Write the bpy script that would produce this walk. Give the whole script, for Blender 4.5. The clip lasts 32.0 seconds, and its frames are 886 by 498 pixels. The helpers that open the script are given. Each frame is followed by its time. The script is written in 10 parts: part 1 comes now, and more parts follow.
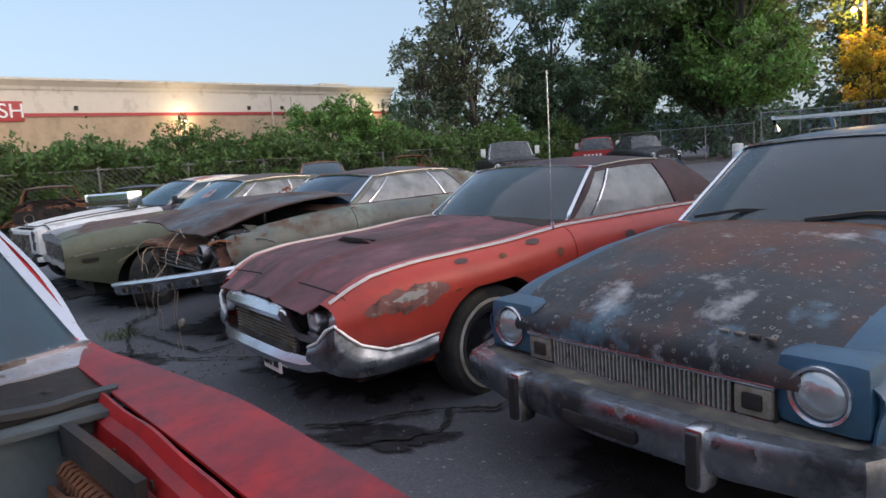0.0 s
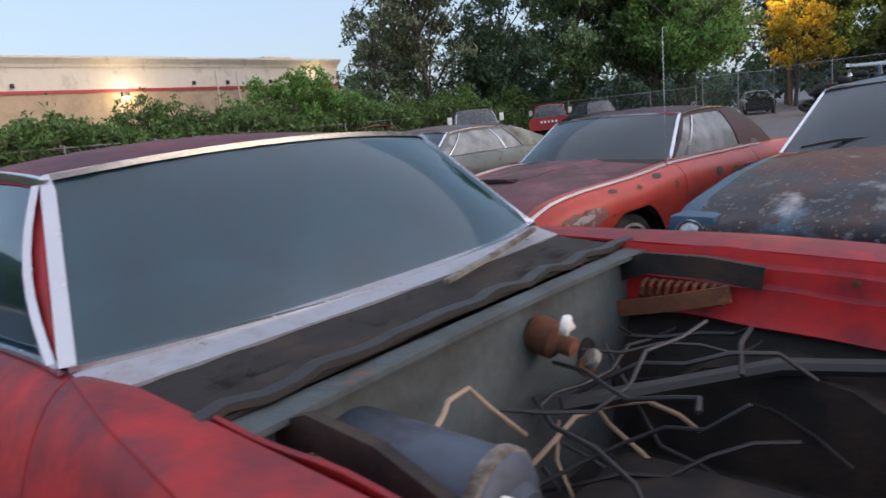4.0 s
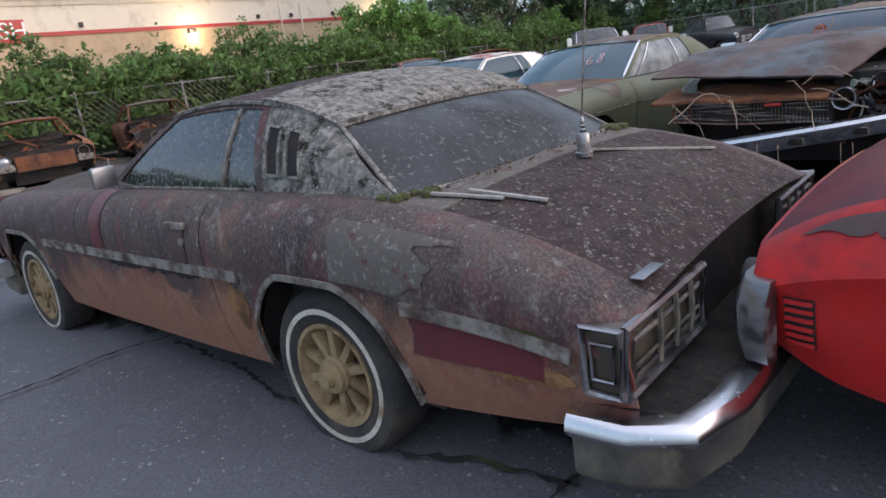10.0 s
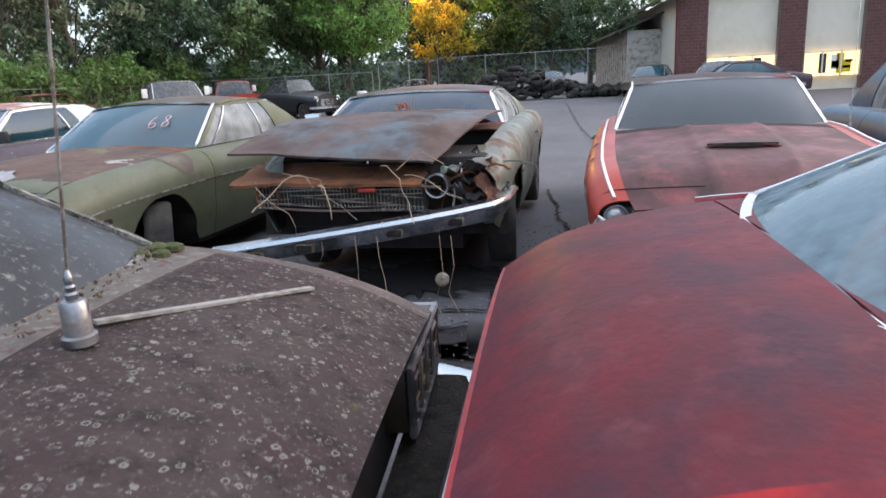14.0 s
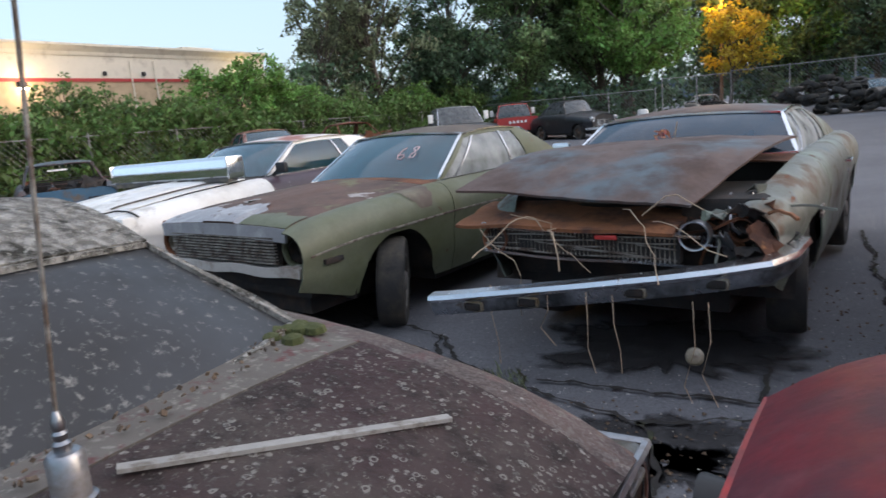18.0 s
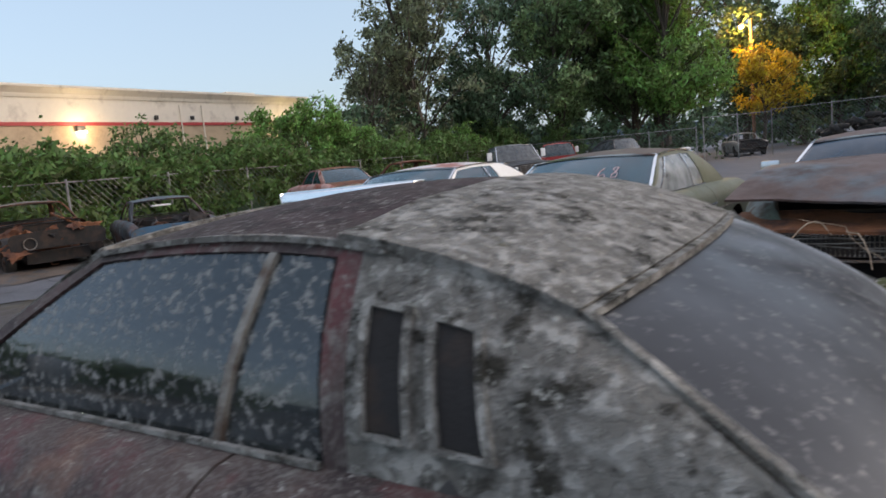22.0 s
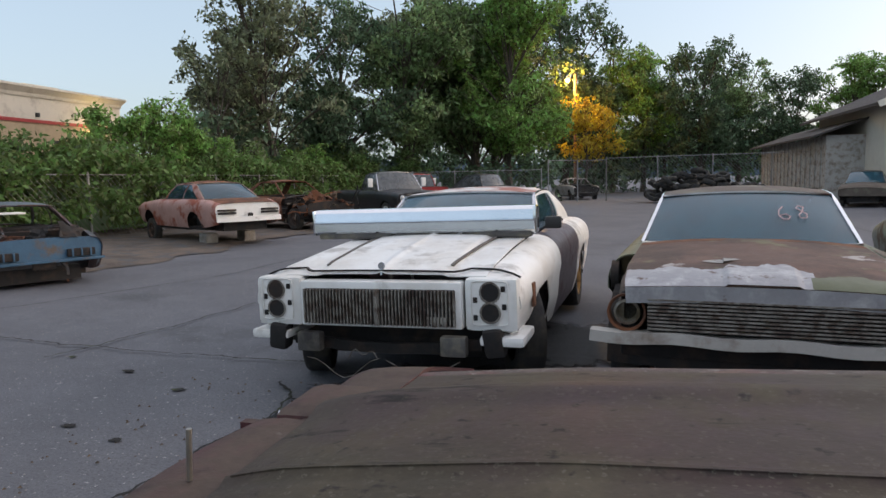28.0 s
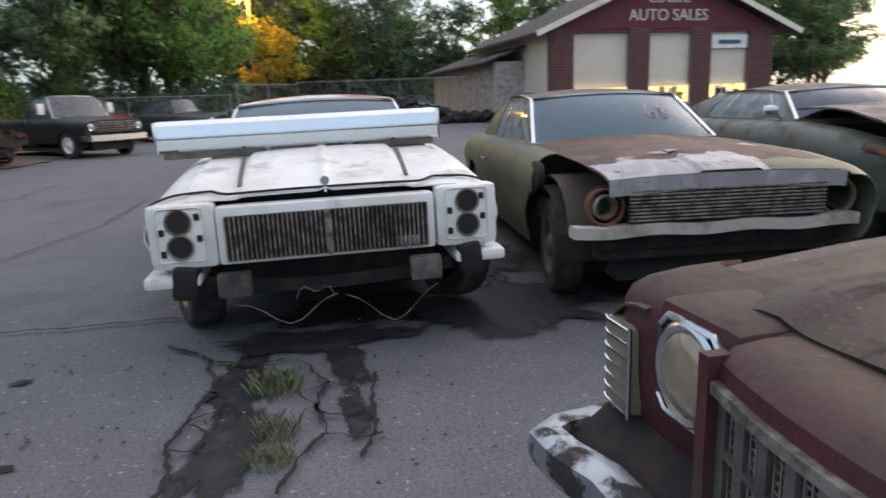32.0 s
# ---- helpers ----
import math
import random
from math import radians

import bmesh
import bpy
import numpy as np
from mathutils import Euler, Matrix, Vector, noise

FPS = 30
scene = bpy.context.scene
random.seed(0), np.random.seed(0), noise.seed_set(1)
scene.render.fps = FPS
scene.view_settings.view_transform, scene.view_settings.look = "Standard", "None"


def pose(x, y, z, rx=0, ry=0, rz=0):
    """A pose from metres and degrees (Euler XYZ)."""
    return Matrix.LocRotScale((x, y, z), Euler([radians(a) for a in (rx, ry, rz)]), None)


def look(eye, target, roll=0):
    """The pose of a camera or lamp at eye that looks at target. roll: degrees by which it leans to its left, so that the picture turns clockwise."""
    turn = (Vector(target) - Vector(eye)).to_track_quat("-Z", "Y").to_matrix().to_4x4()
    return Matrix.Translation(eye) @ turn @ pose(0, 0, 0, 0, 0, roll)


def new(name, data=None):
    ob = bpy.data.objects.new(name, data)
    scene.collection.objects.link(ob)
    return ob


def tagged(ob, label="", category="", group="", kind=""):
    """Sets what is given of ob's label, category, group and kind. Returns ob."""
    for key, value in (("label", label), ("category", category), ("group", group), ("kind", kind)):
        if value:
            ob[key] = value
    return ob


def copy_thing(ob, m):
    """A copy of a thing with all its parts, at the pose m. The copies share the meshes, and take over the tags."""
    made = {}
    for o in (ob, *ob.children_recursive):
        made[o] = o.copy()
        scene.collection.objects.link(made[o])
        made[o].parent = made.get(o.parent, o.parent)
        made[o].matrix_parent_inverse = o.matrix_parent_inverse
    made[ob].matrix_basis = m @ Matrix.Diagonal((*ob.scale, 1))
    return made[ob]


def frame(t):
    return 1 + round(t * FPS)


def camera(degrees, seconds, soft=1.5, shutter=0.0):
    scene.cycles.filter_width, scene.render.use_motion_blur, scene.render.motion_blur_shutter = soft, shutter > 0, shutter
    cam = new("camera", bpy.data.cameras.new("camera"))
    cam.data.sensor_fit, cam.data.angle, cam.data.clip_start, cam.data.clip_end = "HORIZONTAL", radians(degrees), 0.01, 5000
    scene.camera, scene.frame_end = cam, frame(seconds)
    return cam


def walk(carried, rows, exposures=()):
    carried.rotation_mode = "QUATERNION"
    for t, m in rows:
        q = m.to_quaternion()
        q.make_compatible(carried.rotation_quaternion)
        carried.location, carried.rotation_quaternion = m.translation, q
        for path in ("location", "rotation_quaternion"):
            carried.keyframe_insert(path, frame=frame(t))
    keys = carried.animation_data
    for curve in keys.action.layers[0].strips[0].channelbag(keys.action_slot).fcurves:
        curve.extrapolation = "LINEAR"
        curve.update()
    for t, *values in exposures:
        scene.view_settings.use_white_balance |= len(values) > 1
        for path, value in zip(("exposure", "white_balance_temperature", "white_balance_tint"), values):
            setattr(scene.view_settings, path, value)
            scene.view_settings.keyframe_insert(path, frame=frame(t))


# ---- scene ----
cam = camera(67.29, 32.0, soft=1.5, shutter=0.3)
PATH = [
    (0, (6.352, 1.420, 1.414), (2.841, 4.914, 0.730), -4.28),
    (0.5, (6.305, 1.352, 1.407), (2.954, 5.003, 0.740), -5.11),
    (1, (6.232, 1.277, 1.407), (2.919, 4.951, 0.687), -6.38),
    (1.5, (6.156, 1.130, 1.395), (2.982, 4.937, 0.733), -7.15),
    (2, (6.083, 0.907, 1.423), (3.047, 4.847, 0.912), -5.47),
    (2.5, (6.085, 0.602, 1.415), (3.122, 4.583, 0.803), -6.84),
    (4.5, (5.380, -0.179, 1.356), (2.120, 3.459, 0.289), -5.85),
    (5, (5.011, -0.359, 1.336), (1.446, 2.965, 0.223), -8.59),
    (5.5, (4.734, -0.538, 1.330), (1.038, 2.628, 0.186), -6.25),
    (6, (4.410, -0.734, 1.358), (0.493, 2.163, 0.233), -6.91),
    (6.5, (4.039, -0.818, 1.322), (-0.025, 1.869, 0.198), -9.52),
    (7, (3.685, -0.951, 1.312), (-0.457, 1.589, 0.129), -5.99),
    (7.5, (3.371, -1.096, 1.347), (-0.701, 1.525, 0.101), -6.74),
    (8, (3.029, -1.135, 1.321), (-0.903, 1.662, 0.011), -7.20),
    (8.5, (2.691, -1.243, 1.325), (-1.141, 1.693, 0.024), -4.84),
    (9, (2.378, -1.378, 1.363), (-1.268, 1.803, 0.103), -7.47),
    (9.5, (2.110, -1.352, 1.339), (-1.330, 2.036, 0.037), -10.10),
    (10, (1.900, -1.342, 1.345), (-1.335, 2.230, 0.011), -7.93),
    (10.5, (1.680, -1.373, 1.367), (-1.354, 2.395, 0.103), -7.49),
    (11, (1.614, -1.377, 1.366), (-1.313, 2.351, -0.225), -6.20),
    (11.5, (1.594, -1.381, 1.362), (-1.313, 2.319, -0.329), -6.09),
    (12, (1.597, -1.253, 1.353), (-0.865, 2.702, -0.462), -6.15),
    (12.5, (1.610, -0.936, 1.374), (-0.058, 3.535, -0.119), -4.09),
    (13, (1.583, -0.697, 1.385), (0.683, 4.032, 0.034), -4.52),
    (13.5, (1.494, -0.441, 1.409), (1.027, 4.357, 0.084), -3.23),
    (14, (1.512, -0.199, 1.405), (0.897, 4.606, 0.166), -3.09),
    (14.5, (1.508, 0.030, 1.408), (0.724, 4.847, 0.323), -5.27),
    (16.5, (1.678, 0.490, 1.429), (0.781, 5.283, 0.325), -3.64),
    (17, (1.685, 0.513, 1.425), (0.673, 5.304, 0.414), -3.42),
    (17.5, (1.619, 0.515, 1.427), (-0.026, 5.134, 0.443), -4.49),
    (18, (1.563, 0.493, 1.437), (-0.965, 4.699, 0.476), -5.11),
    (18.5, (1.497, 0.452, 1.444), (-1.207, 4.553, 0.508), -3.91),
    (19, (1.415, 0.398, 1.465), (-1.353, 4.497, 0.734), -3.19),
    (19.5, (1.308, 0.314, 1.483), (-1.503, 4.412, 0.930), -3.14),
    (20, (1.196, 0.229, 1.496), (-1.618, 4.338, 1.057), -4.40),
    (20.5, (1.022, 0.147, 1.468), (-1.453, 4.477, 1.117), -4.06),
    (21, (0.772, -0.049, 1.466), (-1.568, 4.358, 1.139), -1.58),
    (21.5, (0.562, -0.378, 1.476), (-1.872, 3.972, 1.087), -4.24),
    (22, (0.267, -0.554, 1.406), (-2.354, 3.656, 0.764), -5.50),
    (22.5, (-0.047, -0.762, 1.387), (-2.741, 3.388, 0.665), -6.02),
    (23, (-0.341, -0.994, 1.381), (-2.967, 3.142, 0.379), -7.07),
    (23.5, (-0.671, -1.059, 1.338), (-3.260, 3.041, 0.116), -5.92),
    (24, (-1.029, -1.058, 1.361), (-3.401, 3.205, 0.265), -3.99),
    (24.5, (-1.320, -1.064, 1.412), (-3.343, 3.384, 0.351), -5.46),
    (25, (-1.607, -0.975, 1.403), (-3.462, 3.563, 0.422), -2.00),
    (25.5, (-1.909, -0.855, 1.400), (-3.684, 3.741, 0.549), -0.85),
    (27.5, (-2.673, -0.238, 1.432), (-4.142, 4.496, 0.778), -0.66),
    (28, (-2.841, -0.163, 1.465), (-4.096, 4.649, 0.953), -1.19),
    (28.5, (-2.931, -0.098, 1.448), (-4.318, 4.680, 0.948), 0.03),
    (29, (-3.029, 0.069, 1.434), (-4.267, 4.858, 0.700), -3.10),
    (29.5, (-3.135, 0.164, 1.412), (-4.026, 5.010, 0.562), -1.81),
    (30, (-3.364, 0.137, 1.410), (-3.928, 5.029, 0.544), -1.81),
    (30.5, (-3.645, 0.129, 1.406), (-4.084, 5.017, 0.450), -2.21),
    (31, (-3.923, 0.234, 1.350), (-4.066, 5.145, 0.423), -2.23),
    (31.5, (-4.257, 0.314, 1.324), (-4.037, 5.213, 0.348), -1.71),
    (32, (-4.519, 0.358, 1.310), (-3.409, 5.110, 0.219), -1.98),
]
walk(cam, [(t, look(eye, target, roll)) for t, eye, target, roll in PATH], exposures=[(0, 0.65, 6400, 21), (2.5, 0.65, 6400, 21), (5, 0.95, 6500, 24), (6, 1.35, 6500, 24), (7, 1.5, 6400, 22), (8, 1.4, 6400, 21), (9, 1.12, 6400, 21), (10, 1.0, 6500, 22), (11, 1.5, 6600, 21), (12, 1.7, 6600, 21), (13, 1.85, 6700, 20), (14, 1.5, 6700, 20), (17, 1.65, 6600, 19), (18, 1.02, 6500, 18), (19, 1.15, 6500, 19), (20, 0.95, 6500, 19), (21, 0.8, 6600, 19), (22, 0.7, 6700, 20), (23, 1.12, 7000, 22), (24, 1.12, 7000, 22), (24.4, 0.72, 7000, 21), (25, 1.0, 7000, 21), (28, 0.72, 7000, 20), (29, 0.58, 7000, 20), (30, 0.82, 7000, 21), (32, 1.0, 7000, 22)])

# ---- world, sun, lamps ----
world = bpy.data.worlds.new("dusk_sky")
scene.world = world
world.use_nodes = True
wn, wl = world.node_tree.nodes, world.node_tree.links
sky = wn.new("ShaderNodeTexSky")
sky.sky_type, sky.sun_disc = "NISHITA", False
sky.sun_elevation, sky.sun_rotation = radians(22.0), radians(66)
sky.altitude, sky.air_density, sky.dust_density, sky.ozone_density = 0.0, 1.0, 3.0, 1.5
wn["Background"].inputs["Strength"].default_value = 0.067
wl.new(sky.outputs["Color"], wn["Background"].inputs["Color"])
veil, both_ = wn.new("ShaderNodeBackground"), wn.new("ShaderNodeAddShader")
veil.inputs["Color"].default_value, veil.inputs["Strength"].default_value = (0.59, 0.83, 0.955, 1), 0.33
wl.new(wn["Background"].outputs[0], both_.inputs[0])
wl.new(veil.outputs[0], both_.inputs[1])
wl.new(both_.outputs[0], wn["World Output"].inputs["Surface"])

sun = new("sun", bpy.data.lights.new("sun", "SUN"))
sun.data.energy, sun.data.angle, sun.data.color = 0.64, radians(120), (1.0, 0.865, 0.82)
sun.matrix_world = look((0, 0, 30), (-8, -1.5, 0))


def lamp_at(name, place, power, color, size=0.15):
    ob = new(name, bpy.data.lights.new(name, "POINT"))
    ob.data.energy, ob.data.color, ob.data.shadow_soft_size = power, color, size
    ob.location = place
    return ob


lamp_at("street_lamp_light", (-6.7, 56.6, 9.3), 1300, (1.0, 0.58, 0.12), 0.3)
lamp_at("wall_light_glow", (-33.2, 19.9, 4.9), 70, (1.0, 0.78, 0.42))
lamp_at("wall_light_glow", (-33.2, 7.8, 4.6), 60, (1.0, 0.78, 0.42))
lamp_at("wall_light_glow", (-33.0, 34.6, 5.2), 45, (1.0, 0.78, 0.30))
lamp_at("shop_light", (11.2, 33.4, 2.2), 60, (1.0, 0.85, 0.5))
lamp_at("shop_light", (15.4, 33.4, 2.2), 60, (1.0, 0.85, 0.5))

# ---- materials ----
def material(name, base, rough=0.6, metal=0.0, layers=(), vary=0.25, vary_scale=3.0, bump=0.15, bump_scale=60.0, spec=0.5, coat=0.0, rand=0.0):
    """A principled surface: base colour with broad and fine variation, then worn layers, each
    (colour, noise scale, threshold, softness, rough, metal[, options]); options: stretch=(x,y,z), z=(low, high), up=amount, cells=True."""
    m = bpy.data.materials.new(name)
    m.use_nodes = True
    n, l = m.node_tree.nodes, m.node_tree.links
    b = n["Principled BSDF"]
    tc = n.new("ShaderNodeTexCoord")

    def noise_of(scale, detail=6.0, rough_=0.6, stretch=None, seed=0.0):
        t = n.new("ShaderNodeTexNoise")
        t.inputs["Scale"].default_value, t.inputs["Detail"].default_value, t.inputs["Roughness"].default_value = scale, detail, rough_
        mp = n.new("ShaderNodeMapping")
        mp.inputs["Location"].default_value = (seed * 3.7, seed * 1.3, seed * 2.1)
        if stretch:
            mp.inputs["Scale"].default_value = stretch
        l.new(tc.outputs["Object"], mp.inputs["Vector"])
        l.new(mp.outputs["Vector"], t.inputs["Vector"])
        return t.outputs["Fac"]

    def math_(op, a, c, clamp=False):
        k = n.new("ShaderNodeMath")
        k.operation, k.use_clamp = op, clamp
        for i, v in enumerate((a, c)):
            if isinstance(v, (int, float)):
                k.inputs[i].default_value = v
            else:
                l.new(v, k.inputs[i])
        return k.outputs[0]

    def mix_(fac, a, c):
        k = n.new("ShaderNodeMix")
        k.data_type = "RGBA"
        l.new(fac, k.inputs[0])
        for i, v in ((6, a), (7, c)):
            if isinstance(v, tuple):
                k.inputs[i].default_value = (*v, 1)
            else:
                l.new(v, k.inputs[i])
        return k.outputs[2]

    def mixf(fac, a, c):
        k = n.new("ShaderNodeMix")
        l.new(fac, k.inputs[0])
        for i, v in ((2, a), (3, c)):
            if isinstance(v, (int, float)):
                k.inputs[i].default_value = v
            else:
                l.new(v, k.inputs[i])
        return k.outputs[0]

    dark = tuple(c * (1 - vary) for c in base)
    light = tuple(min(1, c * (1 + vary)) for c in base)
    broad = math_("ADD", math_("MULTIPLY", noise_of(vary_scale), 0.7), math_("MULTIPLY", noise_of(vary_scale * 14, 3), 0.3))
    spread = math_("MULTIPLY_ADD", broad, 2.2)
    spread.node.inputs[2].default_value = -0.6
    spread.node.use_clamp = True
    col = mix_(spread, dark, light)
    if rand:
        oi = n.new("ShaderNodeObjectInfo")
        geo = n.new("ShaderNodeNewGeometry")
        r = math_("ADD", oi.outputs["Random"], geo.outputs["Random Per Island"])
        r = math_("FRACT", r, 0.0)
        hs = n.new("ShaderNodeHueSaturation")
        l.new(math_("MULTIPLY_ADD", r, rand), hs.inputs["Value"])
        hs.inputs["Value"].links[0].from_node.inputs[2].default_value = 1 - rand / 2
        l.new(col, hs.inputs["Color"])
        col = hs.outputs["Color"]
    rg, mt = math_("MULTIPLY_ADD", noise_of(vary_scale * 5, 4), 0.2), metal
    rg.node.inputs[2].default_value = rough - 0.1
    height = noise_of(bump_scale, 5)
    for i, layer in enumerate(layers):
        color, scale, thr, soft, lr, lm, *opt = layer
        opt = opt[0] if opt else {}
        if opt.get("cells"):
            vo = n.new("ShaderNodeTexVoronoi")
            vo.inputs["Scale"].default_value = scale
            l.new(tc.outputs["Object"], vo.inputs["Vector"])
            f = math_("SUBTRACT", 1.0, vo.outputs["Distance"])
            f = math_("ADD", f, math_("MULTIPLY", math_("SUBTRACT", noise_of(scale * 0.25, 5, seed=i + 1), 0.5), 1.6))
            f = math_("ADD", f, math_("MULTIPLY", math_("SUBTRACT", noise_of(scale * 2.2, 4, seed=i + 4), 0.5), 0.9))
        elif opt.get("rings"):
            vo = n.new("ShaderNodeTexVoronoi")
            vo.inputs["Scale"].default_value = scale
            wob = n.new("ShaderNodeVectorMath")
            wob.operation = "MULTIPLY_ADD"
            nz = n.new("ShaderNodeTexNoise")
            nz.inputs["Scale"].default_value = scale * 1.5
            l.new(tc.outputs["Object"], nz.inputs["Vector"])
            l.new(nz.outputs["Color"], wob.inputs[0])
            wob.inputs[1].default_value = (0.5 / scale,) * 3
            l.new(tc.outputs["Object"], wob.inputs[2])
            l.new(wob.outputs[0], vo.inputs["Vector"])
            sep = n.new("ShaderNodeSeparateColor")
            l.new(vo.outputs["Color"], sep.inputs[0])
            f = math_("SUBTRACT", 1.0, math_("MULTIPLY", math_("ABSOLUTE", math_("SUBTRACT", vo.outputs["Distance"], math_("MULTIPLY", sep.outputs[0], 0.42)), 0.0), 5.0))
            f = math_("ADD", f, math_("MULTIPLY", math_("SUBTRACT", sep.outputs[1], 0.5), 1.3))
            f = math_("ADD", f, math_("MULTIPLY", math_("SUBTRACT", noise_of(scale * 2.5, 5, seed=i + 4), 0.5), 1.6))
        else:
            f = noise_of(scale, opt.get("detail", 8.0), opt.get("rough", 0.62), opt.get("stretch"), i + 1)
        if "up" in opt:
            geo = n.new("ShaderNodeNewGeometry")
            sx = n.new("ShaderNodeSeparateXYZ")
            l.new(geo.outputs["Normal"], sx.inputs[0])
            f = math_("ADD", f, math_("MULTIPLY", sx.outputs[2], opt["up"]))
        if "z" in opt:
            sx = n.new("ShaderNodeSeparateXYZ")
            l.new(tc.outputs["Object"], sx.inputs[0])
            mr = n.new("ShaderNodeMapRange")
            l.new(sx.outputs[2], mr.inputs["Value"])
            mr.inputs["From Min"].default_value, mr.inputs["From Max"].default_value = opt["z"]
            mr.inputs["To Min"].default_value, mr.inputs["To Max"].default_value = opt.get("gain", 0.3), -0.25
            f = math_("ADD", f, mr.outputs[0])
        mr = n.new("ShaderNodeMapRange")
        l.new(f, mr.inputs["Value"])
        mr.inputs["From Min"].default_value, mr.inputs["From Max"].default_value = thr - soft, thr + soft
        mask = mr.outputs[0]
        if "amount" in opt:
            mask = math_("MULTIPLY", mask, opt["amount"])
        grain = noise_of(scale * 9, 4, seed=i + 7)
        lc = mix_(grain, tuple(c * 0.6 for c in color), tuple(min(1, c * 1.35) for c in color))
        col, rg, mt = mix_(mask, col, lc), mixf(mask, rg, lr), mixf(mask, mt, lm)
        height = math_("ADD", height, math_("MULTIPLY", mask, opt.get("lift", 0.4)))
    for v, socket in ((col, "Base Color"), (rg, "Roughness"), (mt, "Metallic")):
        if isinstance(v, (int, float)):
            b.inputs[socket].default_value = v
        else:
            l.new(v, b.inputs[socket])
    b.inputs["Specular IOR Level"].default_value = spec
    b.inputs["Coat Weight"].default_value = coat
    bp = n.new("ShaderNodeBump")
    bp.inputs["Strength"].default_value, bp.inputs["Distance"].default_value = bump, 0.01
    l.new(height, bp.inputs["Height"])
    l.new(bp.outputs[0], b.inputs["Normal"])
    return m


def glass(name, tint=(0.5, 0.62, 0.66), dust=(0.35, 0.36, 0.36), dust_amount=0.25, see=0.5, scale=6.0, spots=None, rough=0.06):
    """Dirty old car glass: clear and mirror-like below, a film above: dust, and in teal films painted sky reflection.
    """
    m = bpy.data.materials.new(name)
    m.use_nodes = True
    n, l = m.node_tree.nodes, m.node_tree.links
    n.remove(n["Principled BSDF"])
    out = n["Material Output"]
    clear, shine, film, fr = (n.new("ShaderNodeBsdfTransparent"), n.new("ShaderNodeBsdfGlossy"), n.new("ShaderNodeBsdfDiffuse"), n.new("ShaderNodeFresnel"))
    clear.inputs["Color"].default_value = (*[c * see for c in tint], 1)
    shine.inputs["Roughness"].default_value = rough
    shine.inputs["Color"].default_value = (0.9, 0.95, 1.0, 1)
    film.inputs["Color"].default_value = (*dust, 1)
    fr.inputs["IOR"].default_value = 1.75
    a, c = n.new("ShaderNodeMixShader"), n.new("ShaderNodeMixShader")
    l.new(fr.outputs[0], a.inputs[0])
    l.new(clear.outputs[0], a.inputs[1])
    l.new(shine.outputs[0], a.inputs[2])
    tc, t1, mr = n.new("ShaderNodeTexCoord"), n.new("ShaderNodeTexNoise"), n.new("ShaderNodeMapRange")
    t1.inputs["Scale"].default_value, t1.inputs["Detail"].default_value = scale, 7
    l.new(tc.outputs["Object"], t1.inputs["Vector"])
    l.new(t1.outputs["Fac"], mr.inputs["Value"])
    mr.inputs["From Min"].default_value, mr.inputs["From Max"].default_value = 0.3, 0.75
    mr.inputs["To Min"].default_value, mr.inputs["To Max"].default_value = dust_amount * 0.35, min(1, dust_amount * 1.6)
    fac = mr.outputs[0]
    if spots:
        t2, m2, mx = n.new("ShaderNodeTexNoise"), n.new("ShaderNodeMapRange"), n.new("ShaderNodeMath")
        t2.inputs["Scale"].default_value, t2.inputs["Detail"].default_value, t2.inputs["Roughness"].default_value = spots[0], 6, 0.65
        l.new(tc.outputs["Object"], t2.inputs["Vector"])
        l.new(t2.outputs["Fac"], m2.inputs["Value"])
        m2.inputs["From Min"].default_value, m2.inputs["From Max"].default_value = spots[1] - 0.05, spots[1] + 0.07
        m2.inputs["To Max"].default_value = 0.8
        mx.operation = "MAXIMUM"
        l.new(fac, mx.inputs[0])
        l.new(m2.outputs[0], mx.inputs[1])
        fac = mx.outputs[0]
        cm = n.new("ShaderNodeMix")
        cm.data_type = "RGBA"
        l.new(m2.outputs[0], cm.inputs[0])
        cm.inputs[6].default_value, cm.inputs[7].default_value = (*dust, 1), (0.28, 0.275, 0.26, 1)
        l.new(cm.outputs[2], film.inputs["Color"])
    l.new(fac, c.inputs[0])
    l.new(a.outputs[0], c.inputs[1])
    l.new(film.outputs[0], c.inputs[2])
    l.new(c.outputs[0], out.inputs["Surface"])
    return m


def glow(name, color, strength):
    m = bpy.data.materials.new(name)
    m.use_nodes = True
    b = m.node_tree.nodes["Principled BSDF"]
    b.inputs["Base Color"].default_value = (*color, 1)
    b.inputs["Emission Color"].default_value = (*color, 1)
    b.inputs["Emission Strength"].default_value = strength
    return m


RUST, DRUST, GREY = (0.17, 0.065, 0.03), (0.07, 0.032, 0.022), (0.32, 0.31, 0.29)
PRIMER = (0.075, 0.045, 0.043)
M = {}
M["asphalt"] = material("asphalt", (0.098, 0.101, 0.114), 0.85, layers=[
    ((0.145, 0.150, 0.165), 0.35, 0.52, 0.12, 0.9, 0, {"amount": 0.7}), ((0.018, 0.018, 0.019), 0.55, 0.66, 0.05, 0.55, 0, {"amount": 0.75, "lift": 0.0}),
    ((0.066, 0.069, 0.079), 60, 0.54, 0.08, 0.85, 0, {"detail": 3.0, "amount": 0.7}), ((0.28, 0.28, 0.28), 34, 0.69, 0.02, 0.8, 0, {"detail": 2.0}), ((0.17, 0.17, 0.175), 90, 0.66, 0.04, 0.8, 0, {"detail": 2.0}), ((0.025, 0.024, 0.023), 5, 0.74, 0.015, 0.7, 0, {"detail": 3.0})], vary=0.3, vary_scale=1.2, bump=0.32, bump_scale=90)
